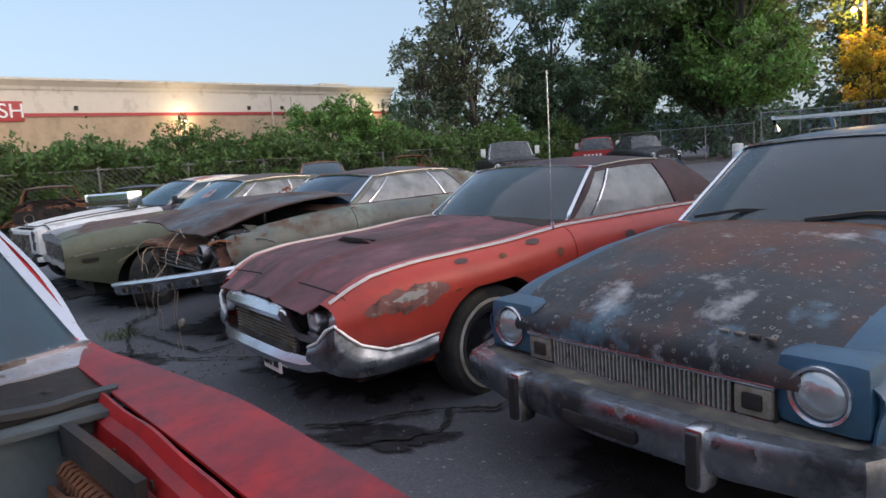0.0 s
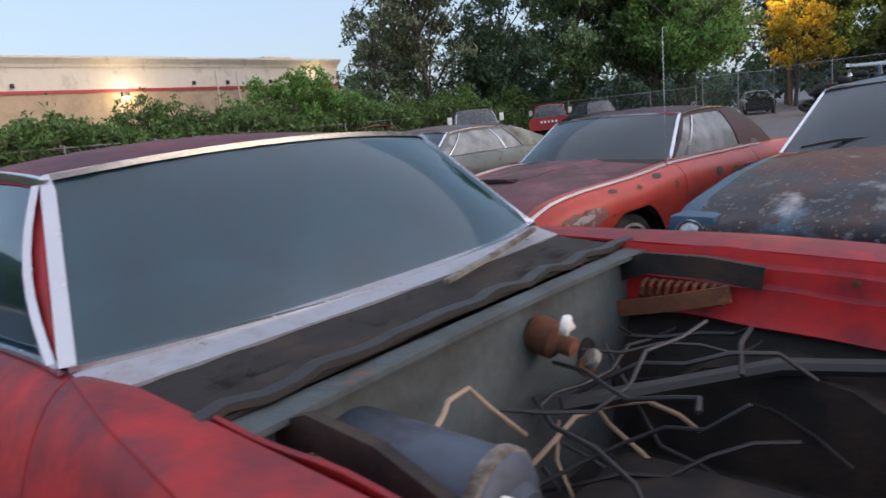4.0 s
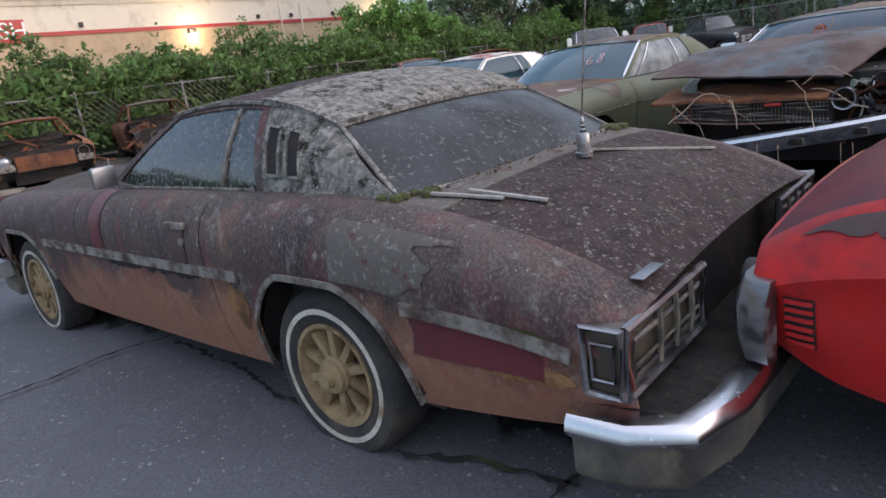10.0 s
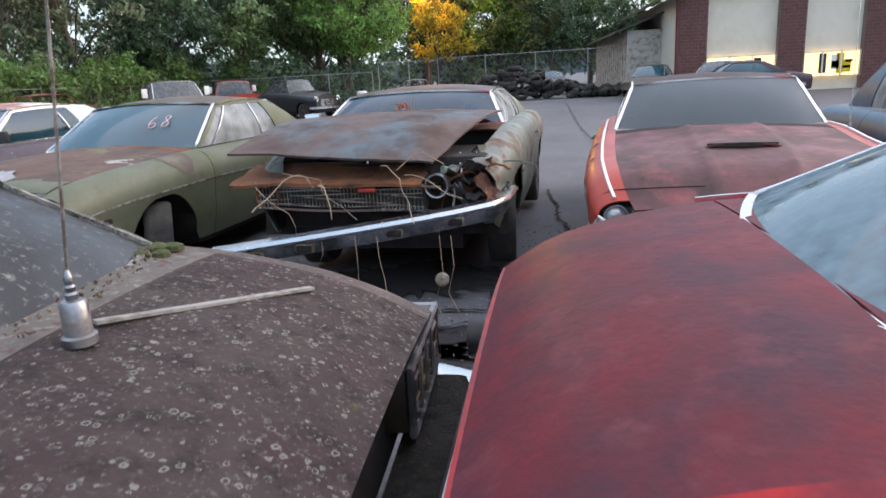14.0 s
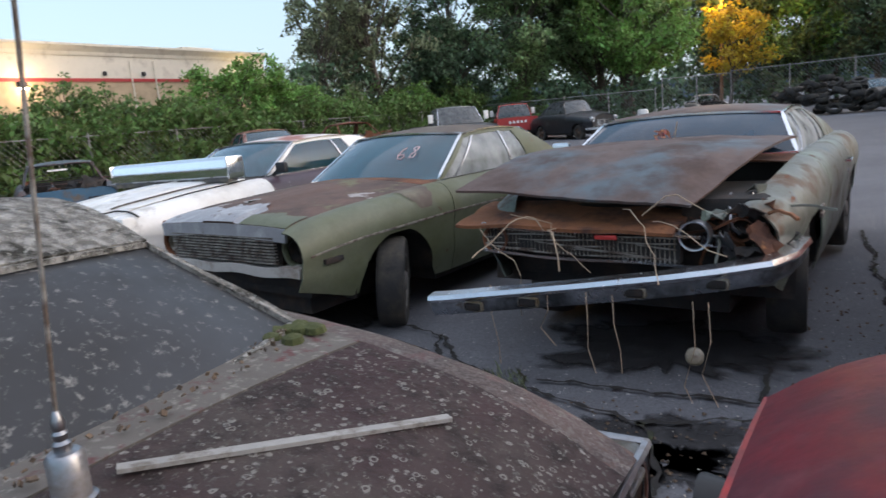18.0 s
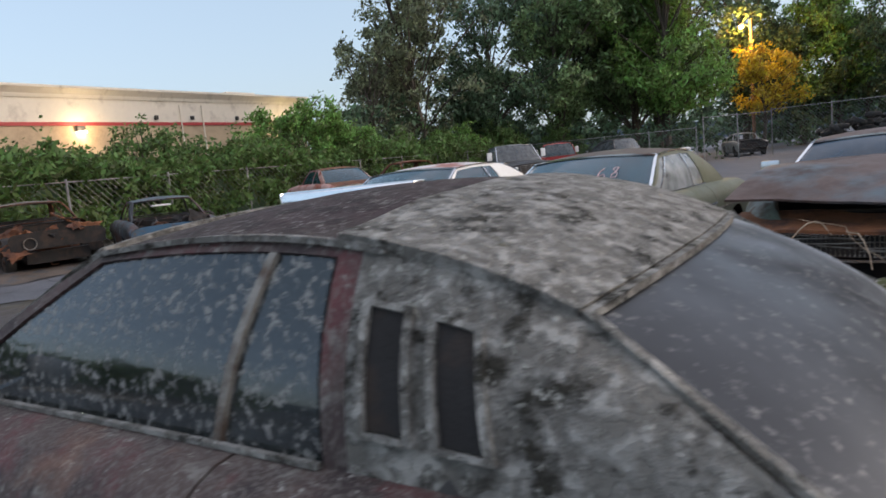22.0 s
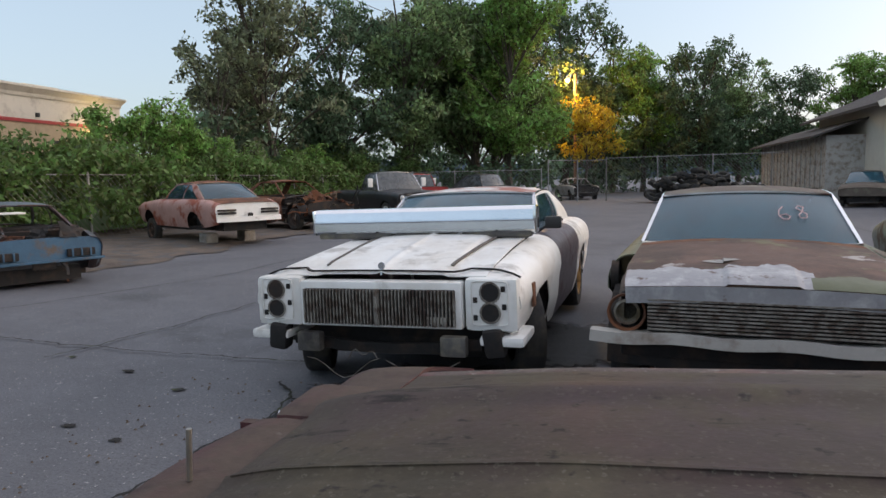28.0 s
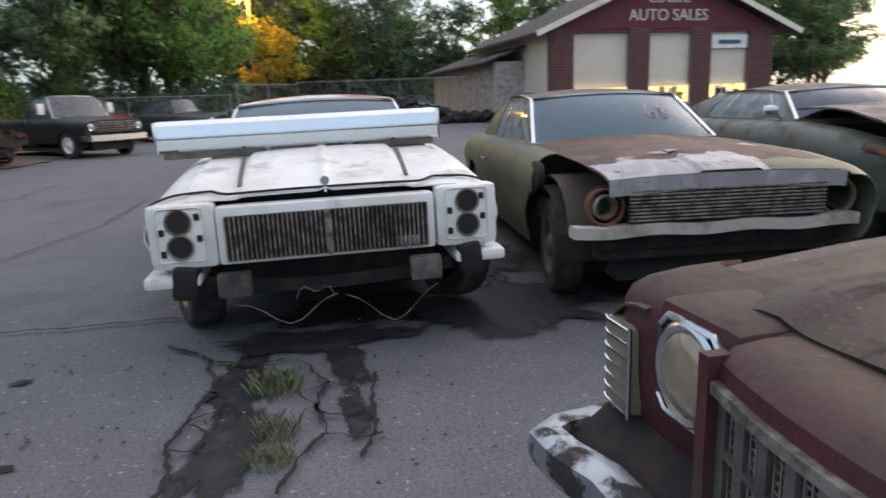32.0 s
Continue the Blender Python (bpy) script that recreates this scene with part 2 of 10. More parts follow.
M["crack"] = material("crack_filling", (0.014, 0.013, 0.012), 0.95, layers=[((0.05, 0.06, 0.02), 3, 0.62, 0.06, 0.95, 0)], bump=0.6)
M["alu"] = material("aluminium_trim", (0.70, 0.69, 0.67), 0.45, 0.35, layers=[((0.3, 0.24, 0.2), 12, 0.68, 0.05, 0.8, 0)], vary=0.08, bump=0.05)
M["clean_red"] = material("rain_washed_red", (0.115, 0.022, 0.027), 0.5, layers=[((0.08, 0.03, 0.03), 6, 0.62, 0.08, 0.7, 0, {"stretch": (1, 1, 0.3)})], vary=0.25)
M["grey_film"] = material("grey_lichen_film", (0.105, 0.095, 0.085), 0.9, layers=[((0.2, 0.19, 0.17), 45, 0.60, 0.05, 0.95, 0), ((0.09, 0.03, 0.03), 20, 0.63, 0.05, 0.8, 0)], vary=0.2)
M["tan_rust"] = material("tan_rust", (0.27, 0.14, 0.06), 0.95, layers=[((0.10, 0.045, 0.02), 9, 0.55, 0.1, 0.95, 0)], vary=0.3, bump=0.5)
M["oil"] = material("oil_stain", (0.020, 0.020, 0.022), 0.6, layers=[((0.05, 0.05, 0.052), 9, 0.6, 0.08, 0.8, 0), ((0.09, 0.09, 0.095), 40, 0.66, 0.04, 0.8, 0)], vary=0.5, vary_scale=6, bump=0.5, bump_scale=90, spec=0.3)
for key in ("oil",):
    n_, l_ = M[key].node_tree.nodes, M[key].node_tree.links
    at, nz, mr, cl, mx = n_.new("ShaderNodeAttribute"), n_.new("ShaderNodeTexNoise"), n_.new("ShaderNodeMapRange"), n_.new("ShaderNodeBsdfTransparent"), n_.new("ShaderNodeMixShader")
    at.attribute_name, nz.inputs["Scale"].default_value, nz.inputs["Detail"].default_value = "soak", 6.0, 8.0
    sm = n_.new("ShaderNodeMath")
    sm.operation = "MULTIPLY_ADD"
    l_.new(n_.new("ShaderNodeTexCoord").outputs["Object"], nz.inputs["Vector"])
    l_.new(nz.outputs["Fac"], sm.inputs[0])
    sm.inputs[1].default_value = 1.5
    l_.new(at.outputs["Fac"], sm.inputs[2])
    l_.new(sm.outputs[0], mr.inputs["Value"])
    mr.inputs["From Min"].default_value, mr.inputs["From Max"].default_value = 0.85, 1.30
    l_.new(mr.outputs[0], mx.inputs[0])
    l_.new(cl.outputs[0], mx.inputs[1])
    l_.new(n_["Principled BSDF"].outputs[0], mx.inputs[2])
    l_.new(mx.outputs[0], n_["Material Output"].inputs["Surface"])
M["dirt"] = material("dirt", (0.118, 0.092, 0.074), 0.95, layers=[((0.06, 0.048, 0.038), 1.5, 0.55, 0.1, 0.95, 0), ((0.072, 0.072, 0.076), 2.6, 0.55, 0.04, 0.9, 0), ((0.22, 0.20, 0.17), 14, 0.66, 0.04, 0.9, 0)], bump=0.8, bump_scale=25)
M["concrete"] = material("concrete", (0.36, 0.34, 0.31), 0.9, layers=[((0.2, 0.18, 0.15), 3, 0.56, 0.1, 0.9, 0)], bump=0.4)
M["red_chv"] = material("faded_red_paint", (0.52, 0.024, 0.022), 0.42, layers=[
    ((0.30, 0.035, 0.036), 7.0, 0.58, 0.16, 0.55, 0, {"up": 0.12, "amount": 0.6}), ((0.14, 0.02, 0.03), 9, 0.63, 0.1, 0.5, 0, {"up": 0.1, "amount": 0.7}), ((0.16, 0.034, 0.042), 5, 0.80, 0.16, 0.5, 0, {"up": 0.36}), ((0.25, 0.06, 0.065), 28, 0.66, 0.08, 0.6, 0, {"amount": 0.3})], vary=0.2, bump=0.06, spec=0.2)
M["maroon_top"] = material("faded_maroon_paint", (0.135, 0.016, 0.024), 0.5, layers=[((0.07, 0.025, 0.035), 4.0, 0.53, 0.12, 0.55, 0), ((0.17, 0.05, 0.058), 7, 0.64, 0.1, 0.6, 0), ((0.08, 0.025, 0.032), 30, 0.6, 0.1, 0.6, 0, {"amount": 0.6})], vary=0.35, bump=0.12, spec=0.15)
M["smoke_lens"] = material("smoky_lamp_lens", (0.045, 0.036, 0.026), 0.35, layers=[((0.10, 0.085, 0.055), 6, 0.55, 0.1, 0.8, 0), ((0.09, 0.03, 0.02), 4, 0.62, 0.06, 0.4, 0)], vary=0.3, coat=0.4)
M["cowl_chrome"] = material("corroded_silver_cowl", (0.36, 0.38, 0.43), 0.42, 0.5, layers=[((0.30, 0.29, 0.30), 8, 0.55, 0.1, 0.7, 0.2), ((0.10, 0.07, 0.05), 22, 0.66, 0.04, 0.9, 0)], vary=0.15, bump=0.2)
M["brown_primer"] = material("brown_primer", PRIMER, 0.7, layers=[((0.16, 0.06, 0.055), 12, 0.66, 0.05, 0.7, 0)])
LICHEN = (0.26, 0.26, 0.245)
M["brown"] = material("weathered_maroon_paint", (0.054, 0.020, 0.023), 0.6, layers=[
    ((0.20, 0.026, 0.028), 2.2, 0.60, 0.05, 0.5, 0, {"stretch": (2.2, 1, 0.6), "z": (0.45, 1.0), "gain": 0.10}),
    ((0.085, 0.066, 0.057), 1.6, 0.50, 0.10, 0.85, 0, {"up": 0.10, "amount": 0.75}),
    ((0.045, 0.022, 0.022), 9, 0.57, 0.09, 0.7, 0, {"stretch": (1, 1, 0.35)}), ((0.024, 0.015, 0.016), 7, 0.53, 0.08, 0.7, 0, {"stretch": (1, 1, 0.14), "amount": 0.85}), ((0.12, 0.020, 0.024), 6, 0.60, 0.07, 0.6, 0, {"stretch": (1, 1, 0.2), "amount": 0.7}), ((0.165, 0.152, 0.136), 100, 0.58, 0.09, 0.95, 0, {"stretch": (1, 1, 0.6), "up": 0.03, "detail": 4.0, "amount": 0.58}), ((0.27, 0.26, 0.24), 40, 0.65, 0.035, 0.95, 0, {"stretch": (1, 1, 0.5), "detail": 7.0}),
    ((0.21, 0.20, 0.185), 12, 0.605, 0.045, 0.95, 0, {"stretch": (1, 1, 0.7), "detail": 9.0, "rough": 0.72, "amount": 0.7}),
    ((0.30, 0.14, 0.085), 3.5, 0.50, 0.14, 0.9, 0, {"z": (0.22, 0.72), "gain": 0.34, "amount": 0.85})], vary=0.35, bump=0.25)
M["maroon_nose"] = material("dusty_maroon_nose", (0.085, 0.027, 0.030), 0.55, layers=[((0.075, 0.058, 0.046), 3.5, 0.60, 0.12, 0.85, 0, {"up": 0.24, "amount": 0.9}), ((0.17, 0.15, 0.13), 9, 0.68, 0.04, 0.9, 0), ((0.04, 0.02, 0.02), 12, 0.62, 0.08, 0.7, 0)], vary=0.3, bump=0.15, spec=0.3)
M["pale_trim"] = material("weathered_aluminium_strip", (0.30, 0.29, 0.27), 0.6, 0.2, layers=[((0.14, 0.12, 0.10), 22, 0.58, 0.08, 0.9, 0)], vary=0.2, bump=0.3)
M["bare_steel"] = material("bare_silver_steel", (0.30, 0.30, 0.315), 0.5, 0.3, layers=[((0.42, 0.42, 0.43), 7, 0.56, 0.08, 0.5, 0.2), ((0.13, 0.08, 0.06), 9, 0.64, 0.04, 0.85, 0)], vary=0.2, bump=0.15)
M["brown_top"] = material("lichened_maroon_paint", (0.042, 0.025, 0.026), 0.75, layers=[
    ((0.066, 0.056, 0.051), 2.4, 0.50, 0.12, 0.9, 0, {"amount": 0.8}), ((0.028, 0.022, 0.021), 14, 0.57, 0.08, 0.85, 0),
    ((0.105, 0.100, 0.093), 70, 0.62, 0.05, 0.95, 0, {"detail": 4.0}), ((0.26, 0.255, 0.235), 56, 0.95, 0.18, 0.95, 0, {"rings": True, "amount": 0.6}), ((0.30, 0.29, 0.27), 24, 0.68, 0.03, 0.95, 0, {"detail": 8.0, "amount": 0.8}), ((0.09, 0.10, 0.03), 7, 0.72, 0.03, 0.95, 0)], vary=0.35, bump=0.5, bump_scale=45, spec=0.2)
M["brown_hood"] = material("dusty_brown_hood", (0.052, 0.043, 0.030), 0.62, layers=[((0.05, 0.03, 0.03), 1.4, 0.52, 0.12, 0.55, 0), ((0.078, 0.065, 0.046), 3.5, 0.60, 0.1, 0.8, 0), ((0.02, 0.017, 0.015), 5, 0.64, 0.03, 0.7, 0, {"stretch": (0.4, 1.6, 1)}), ((0.022, 0.018, 0.016), 17, 0.64, 0.04, 0.7, 0), ((0.15, 0.14, 0.115), 75, 1.15, 0.12, 0.9, 0, {"rings": True, "amount": 0.5}), ((0.10, 0.09, 0.07), 60, 0.62, 0.06, 0.8, 0, {"amount": 0.5})], vary=0.25, bump=0.15, spec=0.2)
M["vinyl"] = material("lichened_vinyl_roof", (0.13, 0.125, 0.112), 0.95, layers=[
    ((0.29, 0.285, 0.265), 26, 0.50, 0.08, 0.95, 0, {"lift": 0.8}), ((0.030, 0.028, 0.020), 13, 0.60, 0.04, 0.95, 0, {"lift": 1.2}), ((0.45, 0.45, 0.41), 58, 0.62, 0.05, 0.95, 0), ((0.12, 0.12, 0.04), 5, 0.69, 0.03, 0.95, 0, {"lift": 1.5})], vary=0.4, bump=0.9, bump_scale=25)
M["blue_mav"] = material("chalky_blue_paint", (0.028, 0.085, 0.145), 0.42, layers=[((0.05, 0.10, 0.13), 4, 0.6, 0.1, 0.5, 0)], vary=0.3, bump=0.06)
M["mav_hood"] = material("burnt_blue_hood", (0.016, 0.018, 0.022), 0.5, layers=[
    ((0.10, 0.045, 0.032), 1.3, 0.53, 0.07, 0.7, 0), ((0.06, 0.11, 0.15), 2.4, 0.62, 0.04, 0.5, 0), ((0.42, 0.42, 0.42), 2.8, 0.66, 0.07, 0.6, 0), ((0.26, 0.25, 0.235), 40, 1.16, 0.14, 0.9, 0, {"rings": True, "amount": 0.7})], vary=0.4, bump=0.2)
M["tb_red"] = material("salmon_red_paint", (0.42, 0.052, 0.035), 0.38, layers=[
    ((0.14, 0.035, 0.030), 3.2, 0.67, 0.012, 0.7, 0), ((0.22, 0.05, 0.045), 1.4, 0.62, 0.10, 0.5, 0)], vary=0.15, bump=0.08, spec=0.35)
M["tb_hood"] = material("rusted_maroon_hood", (0.135, 0.030, 0.034), 0.5, layers=[
    ((0.060, 0.028, 0.026), 2.4, 0.5, 0.12, 0.7, 0), ((0.25, 0.05, 0.055), 1.6, 0.64, 0.06, 0.5, 0), ((0.3, 0.14, 0.13), 7, 0.69, 0.03, 0.7, 0)], vary=0.4, bump=0.15)
M["chip"] = material("bared_pinkish_primer", (0.19, 0.085, 0.07), 0.75, layers=[((0.36, 0.28, 0.25), 14, 0.60, 0.05, 0.8, 0), ((0.08, 0.035, 0.03), 9, 0.60, 0.07, 0.8, 0)], vary=0.3, bump=0.2)
M["tb_roof"] = material("dark_vinyl_top", (0.035, 0.022, 0.026), 0.75, layers=[((0.08, 0.045, 0.05), 2, 0.55, 0.12, 0.8, 0)], vary=0.3, bump=0.3)
M["nova"] = material("faded_green_paint", (0.108, 0.120, 0.078), 0.55, layers=[
    ((0.085, 0.095, 0.045), 2.0, 0.55, 0.12, 0.6, 0), ((0.16, 0.12, 0.08), 3.2, 0.66, 0.03, 0.85, 0), ((0.10, 0.055, 0.035), 5, 0.70, 0.02, 0.9, 0)], vary=0.25, bump=0.1)
M["nova_hood"] = material("rusty_brown_hood", (0.115, 0.060, 0.042), 0.7, layers=[
    ((0.07, 0.045, 0.035), 2.0, 0.52, 0.1, 0.8, 0), ((0.34, 0.31, 0.29), 1.7, 0.63, 0.015, 0.6, 0), ((0.13, 0.12, 0.06), 2.6, 0.62, 0.03, 0.7, 0)], vary=0.35, bump=0.2)
M["nova_roof"] = material("grey_brown_roof", (0.10, 0.078, 0.062), 0.75, layers=[((0.16, 0.15, 0.11), 3, 0.6, 0.08, 0.8, 0)], vary=0.3)
M["wreck"] = material("mottled_green_paint", (0.115, 0.125, 0.105), 0.45, layers=[
    ((0.20, 0.26, 0.20), 2.0, 0.60, 0.08, 0.4, 0), ((0.11, 0.07, 0.045), 2.8, 0.58, 0.05, 0.8, 0), ((0.045, 0.09, 0.12), 1.6, 0.63, 0.05, 0.5, 0), ((0.13, 0.05, 0.025), 6, 0.66, 0.03, 0.9, 0)], vary=0.3, bump=0.12)
M["wreck_hood"] = material("rusted_slate_hood", (0.095, 0.060, 0.050), 0.62, layers=[
    ((0.055, 0.085, 0.105), 1.5, 0.57, 0.07, 0.5, 0), ((0.06, 0.035, 0.028), 3, 0.56, 0.1, 0.8, 0)], vary=0.3, bump=0.12)
M["rust"] = material("rust", RUST, 0.92, layers=[(DRUST, 4, 0.52, 0.1, 0.95, 0), ((0.32, 0.14, 0.06), 11, 0.66, 0.05, 0.95, 0)], vary=0.4, bump=0.5, bump_scale=40)
M["orange_rust"] = material("orange_rust", (0.22, 0.085, 0.035), 0.9, layers=[(DRUST, 5, 0.56, 0.1, 0.95, 0)], vary=0.35, bump=0.4)
M["white_car"] = material("chipped_white_paint", (0.74, 0.74, 0.72), 0.38, layers=[
    ((0.45, 0.44, 0.42), 3.5, 0.66, 0.06, 0.6, 0, {"up": 0.04}), ((0.16, 0.12, 0.10), 7, 0.735, 0.012, 0.8, 0), ((0.55, 0.51, 0.45), 2, 0.58, 0.1, 0.6, 0, {"up": 0.06, "amount": 0.6})], vary=0.06, bump=0.06)
M["purple"] = material("dark_purple_paint", (0.050, 0.030, 0.042), 0.4, layers=[((0.55, 0.54, 0.52), 2.6, 0.64, 0.02, 0.5, 0), ((0.12, 0.07, 0.08), 4, 0.6, 0.06, 0.6, 0)], vary=0.3)
M["white_roof"] = material("stained_white_roof", (0.62, 0.60, 0.58), 0.5, layers=[((0.32, 0.13, 0.10), 2, 0.60, 0.06, 0.7, 0, {"up": 0.1})], vary=0.1)
M["chrome"] = material("pitted_chrome", (0.62, 0.63, 0.66), 0.24, 1.0, layers=[((0.15, 0.11, 0.08), 16, 0.70, 0.05, 0.8, 0)], vary=0.08, bump=0.05)
M["bright_chrome"] = material("bright_chrome", (0.78, 0.80, 0.83), 0.15, 1.0, layers=[((0.25, 0.22, 0.2), 12, 0.74, 0.04, 0.6, 0.3)], vary=0.05, bump=0.03)
M["bumper_chrome"] = material("dulled_chrome", (0.30, 0.31, 0.33), 0.35, 1.0, layers=[((0.13, 0.10, 0.08), 9, 0.60, 0.08, 0.8, 0)], vary=0.15, bump=0.1)
M["dull_bumper"] = material("darkened_chrome", (0.36, 0.39, 0.43), 0.26, 1.0, layers=[((0.055, 0.06, 0.065), 3.0, 0.50, 0.12, 0.45, 0.7), ((0.12, 0.10, 0.08), 11, 0.64, 0.05, 0.8, 0), ((0.60, 0.63, 0.67), 2.2, 0.62, 0.08, 0.2, 1.0)], vary=0.2, bump=0.10)
M["dirty_chrome"] = material("dirty_chrome", (0.40, 0.38, 0.34), 0.4, 1.0, layers=[((0.16, 0.125, 0.075), 5, 0.50, 0.1, 0.85, 0), ((0.09, 0.05, 0.03), 12, 0.66, 0.05, 0.9, 0)], vary=0.2, bump=0.2)
M["pitted"] = material("flaking_chrome", (0.42, 0.44, 0.47), 0.38, 0.9, layers=[((0.035, 0.033, 0.032), 7, 0.52, 0.04, 0.85, 0), ((0.16, 0.09, 0.05), 19, 0.66, 0.04, 0.9, 0)], vary=0.2, bump=0.3)
M["old_lens"] = material("yellowed_lamp_glass", (0.34, 0.28, 0.20), 0.22, 0.25, layers=[((0.22, 0.17, 0.11), 9, 0.58, 0.1, 0.5, 0)], vary=0.2, coat=0.8, bump=0.1)
M["dull_trim"] = material("lichened_trim", (0.25, 0.235, 0.21), 0.6, 0.4, layers=[((0.09, 0.065, 0.05), 14, 0.52, 0.08, 0.9, 0), ((0.05, 0.03, 0.025), 4, 0.60, 0.06, 0.9, 0)], vary=0.35, bump=0.4)
M["bumper_steel"] = material("grimy_bumper_steel", (0.10, 0.095, 0.09), 0.6, 0.3, layers=[((0.24, 0.21, 0.15), 5, 0.55, 0.12, 0.9, 0), ((0.03, 0.028, 0.027), 3, 0.58, 0.1, 0.8, 0)], vary=0.3, bump=0.2)
M["tyre"] = material("cracked_tyre_rubber", (0.022, 0.022, 0.023), 0.85, layers=[((0.075, 0.065, 0.05), 5, 0.56, 0.12, 0.95, 0)], vary=0.3, bump=0.35)
M["whitewall"] = material("whitewall", (0.55, 0.52, 0.46), 0.8, layers=[((0.25, 0.19, 0.12), 8, 0.56, 0.12, 0.9, 0)], vary=0.15)
M["tan_rim"] = material("mud_coated_rim", (0.30, 0.22, 0.12), 0.85, layers=[((0.16, 0.10, 0.05), 8, 0.56, 0.1, 0.9, 0)], vary=0.25, bump=0.3)
M["rusty_rim"] = material("rusty_rim", (0.050, 0.034, 0.027), 0.85, layers=[((0.14, 0.07, 0.035), 9, 0.58, 0.08, 0.9, 0), ((0.19, 0.16, 0.12), 5, 0.66, 0.06, 0.95, 0)], vary=0.3, bump=0.3)
M["steel_rim"] = material("dusty_steel_rim", (0.13, 0.12, 0.11), 0.7, 0.3, vary=0.3, bump=0.2)
M["gold_rim"] = material("orange_gold_rim", (0.38, 0.20, 0.05), 0.6, 0.2, layers=[((0.1, 0.05, 0.02), 7, 0.58, 0.08, 0.9, 0)], vary=0.25)
M["black"] = material("black_grime", (0.013, 0.012, 0.012), 0.85, layers=[((0.05, 0.033, 0.024), 6, 0.58, 0.1, 0.95, 0)], vary=0.4, bump=0.3)
M["black_plastic"] = material("black_plastic", (0.02, 0.02, 0.021), 0.5, vary=0.3, bump=0.1)
M["black_paint"] = material("black_paint", (0.016, 0.017, 0.02), 0.35, layers=[((0.07, 0.06, 0.055), 3, 0.63, 0.1, 0.7, 0)], vary=0.3)
M["engine_grey"] = material("grimy_firewall", (0.070, 0.090, 0.096), 0.8, layers=[((0.035, 0.03, 0.026), 5, 0.57, 0.12, 0.9, 0, {"amount": 0.7}), ((0.2, 0.09, 0.04), 7, 0.67, 0.04, 0.9, 0)], vary=0.3, bump=0.3)
M["g_metal"] = material("dark_blue_grey_paint", (0.055, 0.075, 0.11), 0.5, layers=[((0.03, 0.03, 0.035), 6, 0.6, 0.1, 0.8, 0)], vary=0.25, bump=0.1)
M["interior"] = material("interior_vinyl", (0.045, 0.043, 0.042), 0.7, vary=0.3)
M["interior_tan"] = material("faded_interior_vinyl", (0.13, 0.12, 0.11), 0.7, vary=0.3)
M["lens"] = material("sealed_beam_glass", (0.42, 0.45, 0.46), 0.12, 0.55, layers=[((0.4, 0.38, 0.33), 6, 0.62, 0.1, 0.6, 0)], vary=0.1, coat=1.0, bump=0.1)
M["red_lens"] = material("dirty_red_lens", (0.14, 0.03, 0.022), 0.3, layers=[((0.16, 0.14, 0.10), 7, 0.53, 0.1, 0.8, 0)], vary=0.3, coat=0.5)
M["amber_lens"] = material("clouded_marker_lens", (0.24, 0.20, 0.14), 0.4, layers=[((0.18, 0.13, 0.08), 8, 0.58, 0.1, 0.8, 0)], vary=0.2)
M["white_plastic"] = material("white_plastic", (0.75, 0.74, 0.71), 0.5, layers=[((0.3, 0.26, 0.2), 6, 0.66, 0.06, 0.8, 0)], vary=0.06)
M["chalk"] = material("pink_chalk", (0.62, 0.42, 0.42), 0.9, vary=0.1)
M["leaf_litter"] = material("dead_leaves", (0.085, 0.06, 0.042), 0.9, layers=[((0.16, 0.11, 0.07), 25, 0.58, 0.08, 0.9, 0)], vary=0.4, bump=0.6, rand=0.8)
M["grit"] = material("dark_leaf_grit", (0.030, 0.025, 0.021), 0.95, layers=[((0.075, 0.058, 0.045), 45, 0.60, 0.05, 0.95, 0), ((0.012, 0.011, 0.010), 18, 0.55, 0.08, 0.95, 0)], vary=0.4, bump=1.0, bump_scale=70)
M["moss"] = material("moss", (0.055, 0.065, 0.02), 0.95, vary=0.4, bump=0.8, bump_scale=80)
M["vine"] = material("dry_vine", (0.36, 0.27, 0.19), 0.9, vary=0.3)
# Teal film colour of g_clear carries sky reflection besides dust and tint; g_teal likewise.
M["g_clear"] = glass("dusty_glass", (0.36, 0.62, 0.70), (0.12, 0.26, 0.31), 0.13, 0.85)
M["g_grey"] = glass("grey_dusty_glass", (0.34, 0.42, 0.44), (0.115, 0.145, 0.155), 0.26, 0.7)
M["g_side"] = glass("fogged_glass", (0.6, 0.66, 0.66), (0.36, 0.38, 0.38), 0.75, 0.5)
M["g_teal"] = glass("blue_green_glass", (0.14, 0.42, 0.52), (0.07, 0.19, 0.24), 0.13, 0.6)
M["g_blue"] = glass("deep_blue_glass", (0.10, 0.22, 0.36), (0.05, 0.10, 0.15), 0.3, 0.4)
M["g_frost"] = glass("frosted_glass", (0.2, 0.4, 0.46), (0.22, 0.31, 0.35), 0.55, 0.4, 14.0)
M["g_dark"] = glass("dusty_dark_glass", (0.25, 0.28, 0.30), (0.20, 0.21, 0.21), 0.35, 0.4)
M["g_lichen"] = glass("lichened_glass", (0.22, 0.30, 0.32), (0.15, 0.165, 0.165), 0.12, 0.4, 4.0, (46, 0.55))
M["g_back"] = glass("grimy_rear_glass", (0.15, 0.15, 0.16), (0.048, 0.050, 0.053), 0.75, 0.4, 3.0, (42, 0.615), 0.35)
M["g_screen"] = glass("grimy_windscreen", (0.13, 0.14, 0.15), (0.034, 0.035, 0.037), 0.5, 0.4, 3.0, (70, 0.64), 0.5)
M["bark"] = material("bark", (0.085, 0.07, 0.055), 0.95, vary=0.4, bump=0.8, bump_scale=18)
